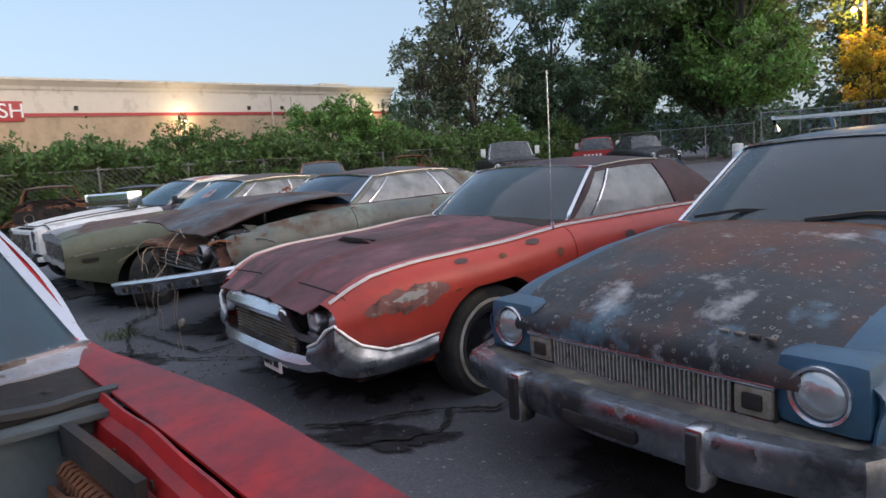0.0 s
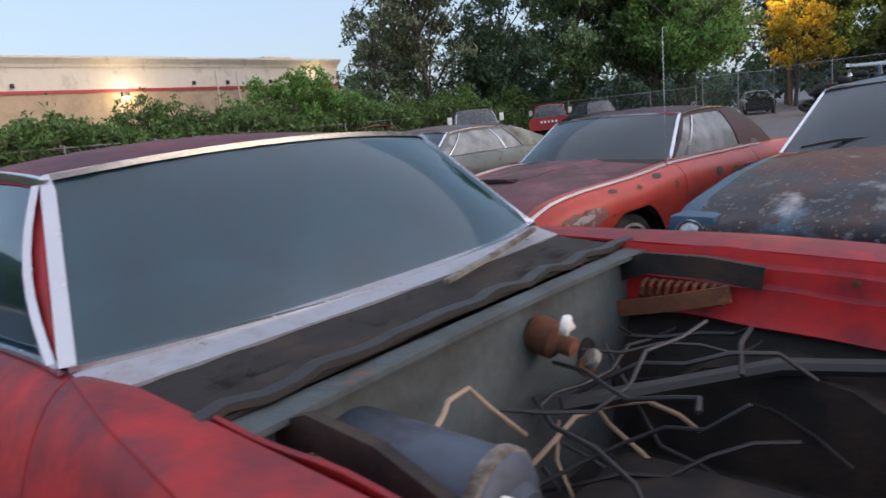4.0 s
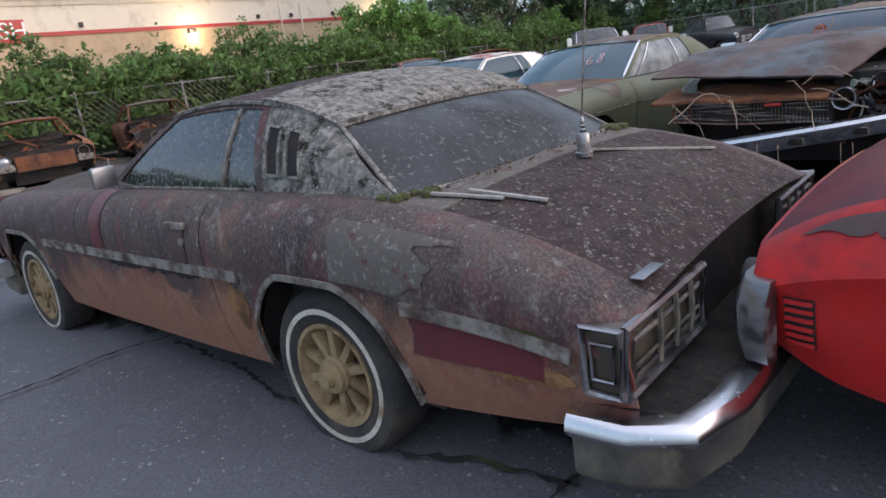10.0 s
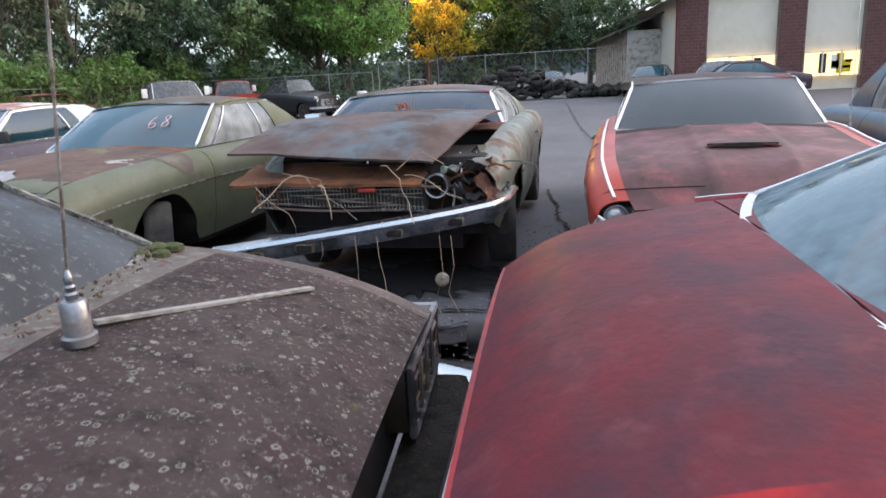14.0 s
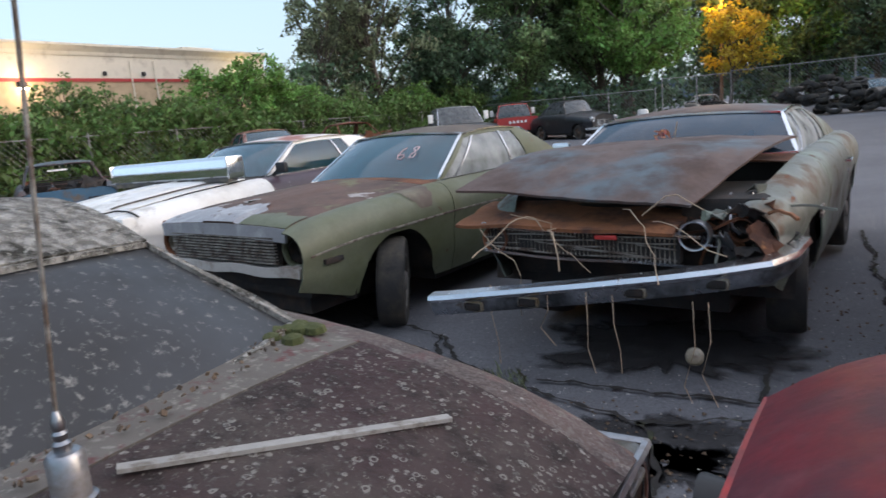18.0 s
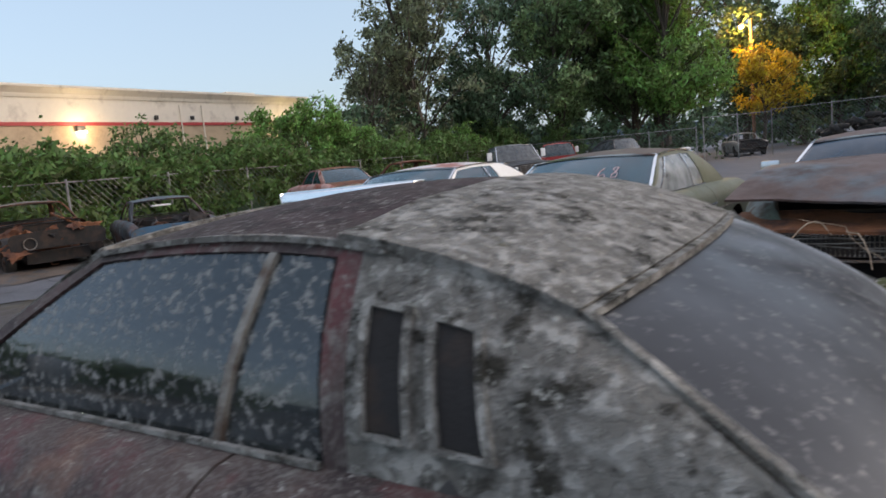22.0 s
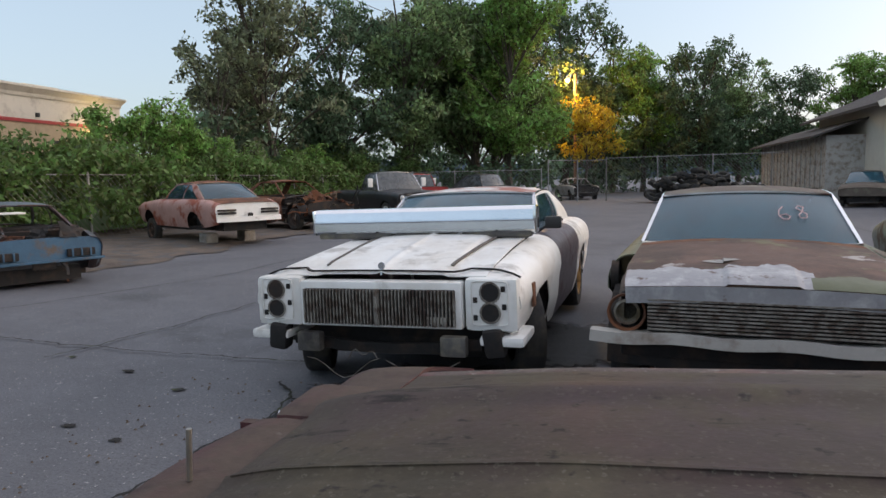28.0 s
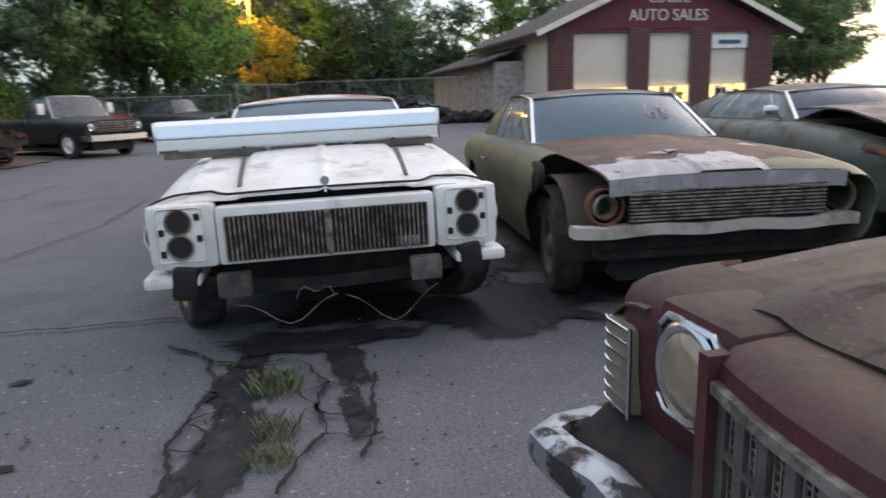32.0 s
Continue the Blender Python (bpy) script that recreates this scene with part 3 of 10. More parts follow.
M["pole_wood"] = material("weathered_pole_wood", (0.24, 0.15, 0.105), 0.9, layers=[((0.12, 0.075, 0.055), 7, 0.55, 0.1, 0.9, 0, {"stretch": (6, 6, 0.4)})], vary=0.3, bump=0.4)
M["galv"] = material("galvanised_steel", (0.30, 0.30, 0.30), 0.55, 0.6, layers=[((0.16, 0.10, 0.07), 8, 0.64, 0.06, 0.9, 0)], vary=0.2)
M["stucco"] = material("tan_stucco", (0.50, 0.38, 0.25), 0.9, layers=[((0.42, 0.32, 0.21), 1.2, 0.55, 0.1, 0.9, 0)], vary=0.08, bump=0.9, bump_scale=6)
M["white_trim"] = material("cream_cornice", (0.72, 0.66, 0.55), 0.7, layers=[((0.55, 0.49, 0.4), 1.0, 0.62, 0.08, 0.8, 0)], vary=0.05)
M["red_stripe"] = material("red_stripe", (0.42, 0.045, 0.045), 0.5, vary=0.1)
M["sign_red"] = material("sign_red", (0.45, 0.05, 0.045), 0.5, vary=0.08)
M["sign_white"] = material("sign_white", (0.85, 0.84, 0.82), 0.5, vary=0.04)
M["brick"] = material("brown_red_brick", (0.12, 0.052, 0.048), 0.9, layers=[((0.2, 0.1, 0.09), 9, 0.62, 0.06, 0.9, 0)], vary=0.3, bump=0.3, rand=0.3)
M["mortar"] = material("mortar", (0.16, 0.125, 0.115), 0.95)
M["cream_panel"] = material("cream_panel", (0.66, 0.60, 0.50), 0.8, layers=[((0.52, 0.46, 0.38), 1.5, 0.58, 0.1, 0.8, 0, {"amount": 0.4})], vary=0.05)
M["maroon_board"] = material("maroon_siding", (0.12, 0.028, 0.032), 0.75, vary=0.2)
M["roof_shingle"] = material("grey_roofing", (0.05, 0.045, 0.043), 0.9, vary=0.2, bump=0.5)
M["old_white_wall"] = material("weathered_white_boards", (0.42, 0.40, 0.37), 0.9, layers=[((0.22, 0.17, 0.13), 4, 0.57, 0.1, 0.9, 0)], vary=0.15)
M["lamp_lens"] = glow("lit_sodium_lens", (1.0, 0.50, 0.08), 60)
M["wall_lens"] = glow("lit_wall_pack", (1.0, 0.82, 0.5), 25)
M["lit_window"] = glow("lit_shop_wall", (0.85, 0.62, 0.22), 0.9)
M["blue_camaro"] = material("matt_blue_paint", (0.035, 0.10, 0.17), 0.6, layers=[((0.11, 0.09, 0.075), 3, 0.6, 0.06, 0.8, 0)], vary=0.3)
M["fb_pink"] = material("faded_pink_paint", (0.46, 0.27, 0.23), 0.7, layers=[((0.30, 0.08, 0.045), 2.2, 0.56, 0.05, 0.85, 0)], vary=0.2)
M["red_truck"] = material("red_truck_paint", (0.42, 0.035, 0.03), 0.45, vary=0.15)
# Blue base colour has the distance haze mixed in.
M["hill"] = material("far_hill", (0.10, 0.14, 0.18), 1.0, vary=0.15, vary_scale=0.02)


def leaf_material(name, color, rand=0.7):
    m = bpy.data.materials.new(name)
    m.use_nodes = True
    n, l = m.node_tree.nodes, m.node_tree.links
    b = n["Principled BSDF"]
    geo, hs, tr, mx = n.new("ShaderNodeNewGeometry"), n.new("ShaderNodeHueSaturation"), n.new("ShaderNodeBsdfTranslucent"), n.new("ShaderNodeMixShader")
    a, c = n.new("ShaderNodeMath"), n.new("ShaderNodeMath")
    for k, (mul, add), sock in ((a, (rand, 1 - rand / 2), "Value"), (c, (0.06, 0.47), "Hue")):
        k.operation = "MULTIPLY_ADD"
        l.new(geo.outputs["Random Per Island"], k.inputs[0])
        k.inputs[1].default_value, k.inputs[2].default_value = mul, add
        l.new(k.outputs[0], hs.inputs[sock])
    hs.inputs["Color"].default_value = (*color, 1)
    l.new(hs.outputs[0], b.inputs["Base Color"])
    l.new(hs.outputs[0], tr.inputs["Color"])
    b.inputs["Roughness"].default_value = 0.6
    mx.inputs[0].default_value = 0.4
    l.new(b.outputs[0], mx.inputs[1])
    l.new(tr.outputs[0], mx.inputs[2])
    l.new(mx.outputs[0], n["Material Output"].inputs["Surface"])
    return m


M["leaf"] = leaf_material("tree_leaves", (0.165, 0.245, 0.10), 1.4)
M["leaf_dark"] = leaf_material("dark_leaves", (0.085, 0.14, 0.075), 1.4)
M["leaf_bright"] = leaf_material("bright_leaves", (0.165, 0.29, 0.07), 1.4)
M["leaf_olive"] = leaf_material("olive_leaves", (0.16, 0.185, 0.105), 1.4)
M["leaf_hedge"] = leaf_material("hedge_leaves", (0.11, 0.18, 0.05), 1.2)
# Yellow base colour carries the street lamp's light; also colours window posters.
M["leaf_yellow"] = leaf_material("lamp_yellow_leaves", (0.48, 0.36, 0.04))
M["leaf_orange"] = leaf_material("wilted_orange_leaves", (0.38, 0.13, 0.07))

# ---- building tools ----
def part(name, bm, mat, parent, label="", smooth=True, thick=0.0, kind=""):
    me = bpy.data.meshes.new(name)
    bmesh.ops.recalc_face_normals(bm, faces=bm.faces)
    if thick:
        bmesh.ops.solidify(bm, geom=bm.faces[:], thickness=thick)
    bm.to_mesh(me)
    bm.free()
    if smooth:
        me.polygons.foreach_set("use_smooth", [True] * len(me.polygons))
        me.set_sharp_from_angle(angle=radians(38))
    for one in mat if isinstance(mat, (list, tuple)) else [mat]:
        me.materials.append(M[one])
    ob = new(name, me)
    ob.parent = parent
    if label:
        ob["label"] = label
    if kind:
        ob["kind"] = kind
    return ob


def thing(name, m, label, category, group="", kind=""):
    ob = new(name)
    ob.empty_display_size = 0.2
    ob.matrix_world = m
    return tagged(ob, label, category, group, kind)


def solo(name, bm, mat, label, category, m=None, group="", kind="", smooth=True):
    ob = part(name, bm, mat, None, "", smooth)
    if m is not None:
        ob.matrix_world = m
    return tagged(ob, label, category, group, kind)


def box(bm, x0, y0, z0, x1, y1, z1, bevel=0.0, m=None, mi=0):
    r = bmesh.ops.create_cube(bm, size=1.0)
    vs = r["verts"]
    for v in vs:
        v.co = Vector((x0 + (v.co.x + 0.5) * (x1 - x0), y0 + (v.co.y + 0.5) * (y1 - y0), z0 + (v.co.z + 0.5) * (z1 - z0)))
    if bevel:
        es = {e for v in vs for e in v.link_edges}
        r = bmesh.ops.bevel(bm, geom=list(es), offset=bevel, segments=2, affect="EDGES", profile=0.6)
        vs = list({v for f in r["faces"] for v in f.verts} | {v for v in vs if v.is_valid})
    if m is not None:
        for v in vs:
            v.co = m @ v.co
    if mi:
        for f in {f for v in vs for f in v.link_faces}:
            f.material_index = mi
    return bm


def grid(bm, rows):
    """Faces over rows of points."""
    vs = [[bm.verts.new(p) for p in row] for row in rows]
    for a, b in zip(vs, vs[1:]):
        for i in range(len(a) - 1):
            try:
                bm.faces.new((a[i], a[i + 1], b[i + 1], b[i]))
            except ValueError:
                pass
    return vs


def lathe(bm, profile, m, seg=28, squash=None):
    """Profile points (radius, along) turned about the local x axis of m."""
    rings = []
    for r, a in profile:
        ring = []
        for k in range(seg):
            t = 2 * math.pi * k / seg
            p = Vector((a, r * math.cos(t), r * math.sin(t)))
            if squash is not None and p.z < squash:
                p.y *= 1 + 0.25 * (squash - p.z)
                p.x *= 1 + 1.2 * (squash - p.z)
                p.z = squash
            ring.append(bm.verts.new(m @ p))
        rings.append(ring)
    for a, b in zip(rings, rings[1:]):
        for k in range(seg):
            bm.faces.new((a[k], a[(k + 1) % seg], b[(k + 1) % seg], b[k]))
    for ring, (r, _) in ((rings[0], profile[0]), (rings[-1], profile[-1])):
        if r < 0.02:
            bmesh.ops.contextual_create(bm, geom=ring)
    return bm


def sweep(bm, pts, profile, cap=True, up=(0, 0, 1)):
    """A closed profile (out, up) carried along pts."""
    pts = [Vector(p) for p in pts]
    rings = []
    for i, p in enumerate(pts):
        t = (pts[min(i + 1, len(pts) - 1)] - pts[max(i - 1, 0)]).normalized()
        out = Vector(up).cross(t)
        if out.length < 1e-4:
            out = Vector((0, 1, 0)).cross(t)
        out.normalize()
        u = t.cross(out).normalized()
        rings.append([bm.verts.new(p + out * a + u * b) for a, b in profile])
    k = len(profile)
    for a, b in zip(rings, rings[1:]):
        for i in range(k):
            bm.faces.new((a[i], a[(i + 1) % k], b[(i + 1) % k], b[i]))
    if cap:
        bm.faces.new(rings[0])
        bm.faces.new(rings[-1][::-1])
    return bm


def tube(bm, pts, r, seg=6):
    return sweep(bm, pts, [(r * math.cos(2 * math.pi * k / seg), r * math.sin(2 * math.pi * k / seg)) for k in range(seg)])


def rect(w, h, dx=0.0, dz=0.0):
    return [(dx - w / 2, dz - h / 2), (dx + w / 2, dz - h / 2), (dx + w / 2, dz + h / 2), (dx - w / 2, dz + h / 2)]


def flat(bm, pts, depth=0.0, along=(0, 0, 1)):
    """A polygon, given depth."""
    f = bm.faces.new([bm.verts.new(p) for p in pts])
    if depth:
        r = bmesh.ops.extrude_face_region(bm, geom=[f])
        bmesh.ops.translate(bm, verts=[v for v in r["geom"] if isinstance(v, bmesh.types.BMVert)], vec=Vector(along) * depth)
    return bm


def smooth_curve(keys, sigma=0.06):
    xs, ys = zip(*keys)
    g = np.arange(xs[0] - 0.5, xs[-1] + 0.5, 0.01)
    v = np.interp(g, xs, ys)
    k = np.exp(-0.5 * (np.arange(-25, 26) * 0.01 / sigma) ** 2)
    v = np.convolve(np.pad(v, 25, mode="edge"), k / k.sum(), "valid")
    return lambda s: float(np.interp(s, g, v))


def words(name, text, size, m, mat, parent, label="", depth=0.01):
    cu = bpy.data.curves.new(name, "FONT")
    cu.body, cu.size, cu.extrude, cu.align_x, cu.align_y = text, size, depth, "CENTER", "CENTER"
    tmp = bpy.data.objects.new(name, cu)
    scene.collection.objects.link(tmp)
    dg = bpy.context.evaluated_depsgraph_get()
    me = bpy.data.meshes.new_from_object(tmp.evaluated_get(dg))
    bpy.data.objects.remove(tmp)
    me.transform(m)
    me.materials.clear()
    me.materials.append(M[mat])
    ob = new(name, me)
    ob.parent = parent
    if label:
        ob["label"] = label
    return ob


def ground_z(x, y):
    def st(a):
        a = min(1, max(0, a))
        return a * a * (3 - 2 * a)
    return 0.07 * max(st((y - 9) / 14), st((-11.6 - x) / 2.0))


# ---- cars ----
class Car:
    def __init__(self, name, label, nose, heading, L, keys, front_axle, rear_axle, r=0.33, arch=0.40, z=0.0, pitch=0.0, roll=0.0, hood_frac=0.80, group="old cars", sharp=False, low_arch=None):
        self.m = pose(nose[0], nose[1], z, roll, pitch, heading)
        self.ob = thing(name, self.m, label, "car", group)
        self.sharp = sharp
        self.L, self.fa, self.ra, self.r, self.arch, frac = L, front_axle, rear_axle, r, arch, hood_frac
        cols = list(zip(*keys))
        self.w, self.zs, self.zc, self.zw, self.zb = (smooth_curve(list(zip(cols[0], c)), 0.05) for c in cols[1:6])
        self.low_arch = low_arch
        self.hf = smooth_curve(frac, 0.05) if isinstance(frac, list) else lambda s: frac

    def zbot(self, s, lift=0.0):
        z = self.zb(s)
        for ax, rr in ((self.fa, self.arch), (self.ra, self.arch * 0.98)):
            d = abs(s - ax)
            if self.low_arch and ax == self.ra:
                mid, half, foot, rise = self.low_arch
                d = abs(s - mid)
                if d < half:
                    z = max(z, foot + rise * math.sqrt(1 - (d / half) ** 2))
            elif d < rr:
                z = max(z, self.r * 0.95 + math.sqrt(rr * rr - d * d) * 0.95)
        return min(z, self.zw(s) - 0.02)

    def pt(self, s, v):
        side, a = (1 if v >= 0 else -1), abs(v)
        w, zs, zc, zw = self.w(s), self.zs(s), self.zc(s), self.zw(s)
        yh = w * self.hf(s)
        if a <= 1:
            y, z = yh * a, zc + (zs - zc) * a ** 2.2
        elif a <= 2:
            t = (a - 1) * math.pi / 2
            if self.sharp:
                q = a - 1
                return Vector((-s, side * (yh + (w - yh) * q ** 0.8), zs - (zs - zw) * (0.35 * q + 0.65 * q ** 1.8)))
            y, z = yh + (w - yh) * math.sin(t) ** 0.85, zw + (zs - zw) * math.cos(t) ** 0.8
        else:
            zb0, zb = self.zb(s), self.zbot(s)
            z = zw + (zb - zw) * (a - 2)
            k = max(0, (zw - z)) / max(0.05, zw - zb0)
            y = w - w * (0.07 * k + 0.035 * k ** 3 if self.sharp else 0.09 * k ** 1.7) - 0.012 * math.sin(math.pi * min(1, k * 2))
        return Vector((-s, side * y, z))

    def stations(self, s0, s1, step=0.07):
        n = max(2, int(round((s1 - s0) / step)) + 1)
        st = list(np.linspace(s0, s1, n))
        for ax in (self.fa, self.ra):
            for k in range(0, 181, 12):
                c = ax + self.arch * 0.999 * math.cos(radians(k))
                if s0 + 0.01 < c < s1 - 0.01:
                    st.append(c)
        st = sorted(st)
        return [a for i, a in enumerate(st) if i == 0 or a - st[i - 1] > 0.006]

    def skin(self, name, s0, s1, v0, v1, mat, label="", parent=None, nv=None, gap=0.004, warp=None, thick=0.008, slant=None):
        bm = bmesh.new()
        nv = nv or max(3, int(abs(v1 - v0) * 7) + 1)
        vs = np.linspace(v0, v1, nv)
        rows = []
        for s in self.stations(s0 + gap, s1 - gap):
            row = [self.pt(s - (slant[1] * (abs(v) - 1) * max(0, 1 - abs(s - slant[0]) / 0.45) if slant else 0), v) for v in vs]
            if warp:
                row = [warp(p, s, v) for p, v in zip(row, vs)]
            rows.append(row)
        grid(bm, rows)
        return part(name, bm, mat, parent or self.ob, label, thick=thick)

    def both(self, name, s0, s1, v0, v1, mat, label="", slant=None):
        return [self.skin(name, s0, s1, sg * v0, sg * v1, mat, label, slant=slant) for sg in (1, -1)]

    def v_at(self, s, z, lo=1.0, hi=3.0):
        """The place round the shell at which it reaches the height z."""
        for _ in range(24):
            mid = (lo + hi) / 2
            lo, hi = (mid, hi) if self.pt(s, mid).z > z else (lo, mid)
        return lo

    def belt(self, s, side, inset=0.0):
        p = self.pt(s, side * 1.0)
        return Vector((p.x, p.y - side * inset, p.z))

    def house(self, a0, a1, a2, a3, zr, yr, bow=0.16, bow2=0.12, crown=0.05, c0=None, c1=None, split=None, mats=None, vent=None, rail=0.9, pillar=0.055, tw=0.026, strip=0.0, window_trim=False, rdrop=0.0):
        """Glasshouse: windscreen base and top, roof's end and rear glass base, along the car."""
        k = dict(roof="black", pillar="chrome", screen="g_clear", side="g_side", rear="g_dark", sail=None, trim="chrome", divider="chrome")
        k.update(mats or {})
        self.hs = (a0, a1, a2, a3, zr, yr, bow, bow2)
        ze = zr - 0.035

        def base_f(u):
            s = a0 + bow * u * u
            return Vector((-s, u * self.w(s) * self.hf(s), self.zs(s) + 0.004))

        def top_f(u):
            return Vector((-(a1 + 0.07 * u * u), u * yr, ze + crown * 0.6 * (1 - u * u)))

        def base_r(u):
            s = a3 - bow2 * u * u
            return Vector((-s, u * self.w(s) * self.hf(s) * 0.97, self.zs(s) + 0.004))

        def top_r(u):
            return Vector((-(a2 - 0.07 * u * u), u * yr * 0.97, ze - 0.01 - rdrop + crown * 0.5 * (1 - u * u)))

        us = np.linspace(-1, 1, 13)

        def sheet(lo, hi, bulge, inset):
            rows = []
            for q in np.linspace(0, 1, 7):
                row = []
                for u in us * inset:
                    p = lo(u).lerp(hi(u), q)
                    n = Vector((bulge, 0, abs(bulge) * 0.8)) * (4 * q * (1 - q) * (1 - u ** 4))
                    row.append(p + n)
                rows.append(row)
            return rows

        ob = self.ob
        for nm, lo, hi, bl, mt in (("windscreen", base_f, top_f, 0.03, k["screen"]), ("rear_window", base_r, top_r, -0.03, k["rear"])):
            bm = bmesh.new()
            grid(bm, sheet(lo, hi, bl, 0.985))
            g = part(nm, bm, mt, ob, thick=0.005)
            g.visible_shadow = False
            bm = bmesh.new()
            rim = [lo(u) for u in us] + [lo(1).lerp(hi(1), q) for q in np.linspace(0.1, 1, 8)] + [hi(u) for u in us[::-1][1:]] + [lo(-1).lerp(hi(-1), q) for q in np.linspace(0.9, 0, 8)]
            sweep(bm, [p + Vector((0.004 if bl > 0 else -0.004, 0, 0.006)) for p in rim], rect(tw, 0.014), cap=False)
            part("windscreen_trim" if bl > 0 else "rear_window_trim", bm, k["trim"], ob, thick=0)
        bm = bmesh.new()
        rows = []

        def roof_at(u, q):
            f, r = top_f(u), top_r(u)
            p = f.lerp(r, q)
            p.z += (0.05 + crown * 0.5 * (1 - u * u)) * 4 * q * (1 - q) * 0.75 + rdrop * (q - q ** 4)
            return p

        self.roof_at = roof_at
        for q in np.linspace(0, 1, 18):
            rows.append([roof_at(u, q) for u in us])
        grid(bm, rows)
        part("roof", bm, k["roof"], ob, thick=0.02)
        B0, B3, T1, T2 = a0 + bow, a3 - bow2, a1 + 0.07, a2 - 0.07
        c0, c1 = c0 or B3 - 0.3, c1 or T2 - 0.25

        def edge(s, side):
            q = (s - T1) / (T2 - T1)
            return Vector((-s, side * yr * (1 - 0.03 * q), ze - 0.01 * q + 0.05 * 4 * q * (1 - q) * 0.75 * 0.9 - rdrop * max(0, q) ** 4))

        self.edge = edge
        self.screen = lambda u, q: base_f(u).lerp(top_f(u), q) + Vector((0.03, 0, 0.024)) * (4 * q * (1 - q))

        def patch(nm, side, p0, p1, q0, q1, k0, k1, mt, th=0.012, out=0.0, parent=None, label=""):
            bm = bmesh.new()
            rows = []
            for g in np.linspace(0, 1, max(3, int((p1 - p0) / 0.12) + 2)):
                lo, hi = self.belt(p0 + (p1 - p0) * g, side), edge(q0 + (q1 - q0) * g, side)
                rows.append([lo.lerp(hi, t) + Vector((0, side * (0.03 * math.sin(math.pi * t) + out), 0)) for t in np.linspace(k0, k1, 6)])
            grid(bm, rows)
            o = part(nm, bm, mt, parent or ob, label, thick=th)
            return o

        self.patch = patch
        for side in (1, -1):
            pw = pillar
            patch("a_pillar", side, B0 - 0.012, B0 + pw, T1 - 0.012, T1 + pw, 0, 1, k["pillar"], 0.03)
            if window_trim:
                patch("window_trim", side, c0 - 0.02, c0, c1 - 0.02, c1, 0, rail, k["divider"], 0.012, 0.004)
                patch("window_trim", side, B0 + pw, B0 + pw + 0.02, T1 + pw, T1 + pw + 0.02, 0, rail, k["divider"], 0.012, 0.004)
            patch("roof_rail", side, B0 + pw, c0, T1 + pw, c1, rail, 1.0, k["pillar"], 0.02)
            cuts = [(B0 + pw, T1 + pw)] + list(split or []) + [(c0, c1)]
            for (p0, q0), (p1, q1) in zip(cuts, cuts[1:]):
                w_ = patch("side_window", side, p0 + 0.012, p1 - 0.012, q0 + 0.012, q1 - 0.012, 0.0, rail, k["side"], 0.005, -0.008)
                w_.visible_shadow = False
            if strip:
                patch("b_pillar", side, c0, c0 + strip, c1, c1 + strip, 0, 1.0, k["pillar"], 0.02)
            for p, q in split or []:
                patch("window_divider", side, p - 0.009, p + 0.009, q - 0.009, q + 0.009, 0, rail, k["divider"], 0.015, 0.004)
            patch("sail_panel", side, c0 + strip, B3 + 0.03, c1 + strip, T2 + 0.03, 0, 1.0, k["sail"] or k["roof"], 0.03)
            bm = bmesh.new()
            sweep(bm, [edge(s, side) + Vector((0, side * 0.008, 0.0)) for s in np.linspace(T1, c1 + 0.1, 12)], rect(0.016, 0.012))
            part("drip_rail", bm, k["trim"], ob)
            bm = bmesh.new()
            sweep(bm, [self.belt(s, side) + Vector((0, side * 0.01, 0.006)) for s in np.linspace(B0, c0, 14)], rect(0.012, 0.010))
            part("belt_trim", bm, k["trim"], ob)

    def cabin(self, mat="interior", wheel=True):
        a0, a1, a2, a3, zr, yr, bow, bow2 = self.hs
        zs, w = self.zs(a0 + 0.4), self.w(a0 + 0.5) - 0.14
        bm = bmesh.new()
        box(bm, -(a3 + 0.05), -w, 0.22, -(a0 - 0.05), w, 0.30)
        part("cabin_floor", bm, "black", self.ob)
        bm = bmesh.new()
        box(bm, -(a0 + 0.42), -w, zs - 0.26, -(a0 + 0.05), w, zs - 0.03, 0.05)
        part("dashboard", bm, mat, self.ob)
        for s0, wd, dn in ((a0 + 1.15, w * 0.94, 0.42), (a3 - 0.85, w * 0.80, 0.62)):
            bm = bmesh.new()
            box(bm, -(s0 + 0.5), -wd, 0.30, -s0, wd, 0.56, 0.07)
            part("seat", bm, mat, self.ob)
            bm = bmesh.new()
            box(bm, -0.09, -wd, 0, 0.09, wd, zs - dn, 0.07, m=pose(-(s0 + 0.5), 0, 0.48, 0, -14, 0))
            part("seat_back", bm, mat, self.ob)
        if wheel:
            bm = bmesh.new()
            c = pose(-(a0 + 0.52), 0.36, zs - 0.02, 0, 25, 0)
            tube(bm, [c @ Vector((0, 0.19 * math.cos(t), 0.19 * math.sin(t))) for t in np.linspace(0, 2 * math.pi, 21)], 0.013)
            sweep(bm, [c @ Vector((0, -0.18, 0)), c @ Vector((0, 0.18, 0))], rect(0.02, 0.03))
            part("steering_wheel", bm, "interior", self.ob)

    def under(self, s0=0.25, s1=None):
        bm = bmesh.new()
        s1 = s1 or self.L - 0.2
        w = self.w(self.L / 2)
        box(bm, -s1, -w * 0.60, 0.20, -s0, w * 0.60, 0.42)
        box(bm, -(self.ra - 0.5), -w * 0.86, 0.2, -(self.fa + 0.5), w * 0.86, 0.30)
        for ax in (self.fa, self.ra):
            for sg in (1, -1):
                pts = [(-(ax + 0.44 * math.cos(t)), sg * w * 0.52, 0.30 + 0.43 * math.sin(t)) for t in np.linspace(0, math.pi, 9)]
                top = [(x, sg * w * 0.93, z) for x, y, z in pts]
                well = bmesh.new()
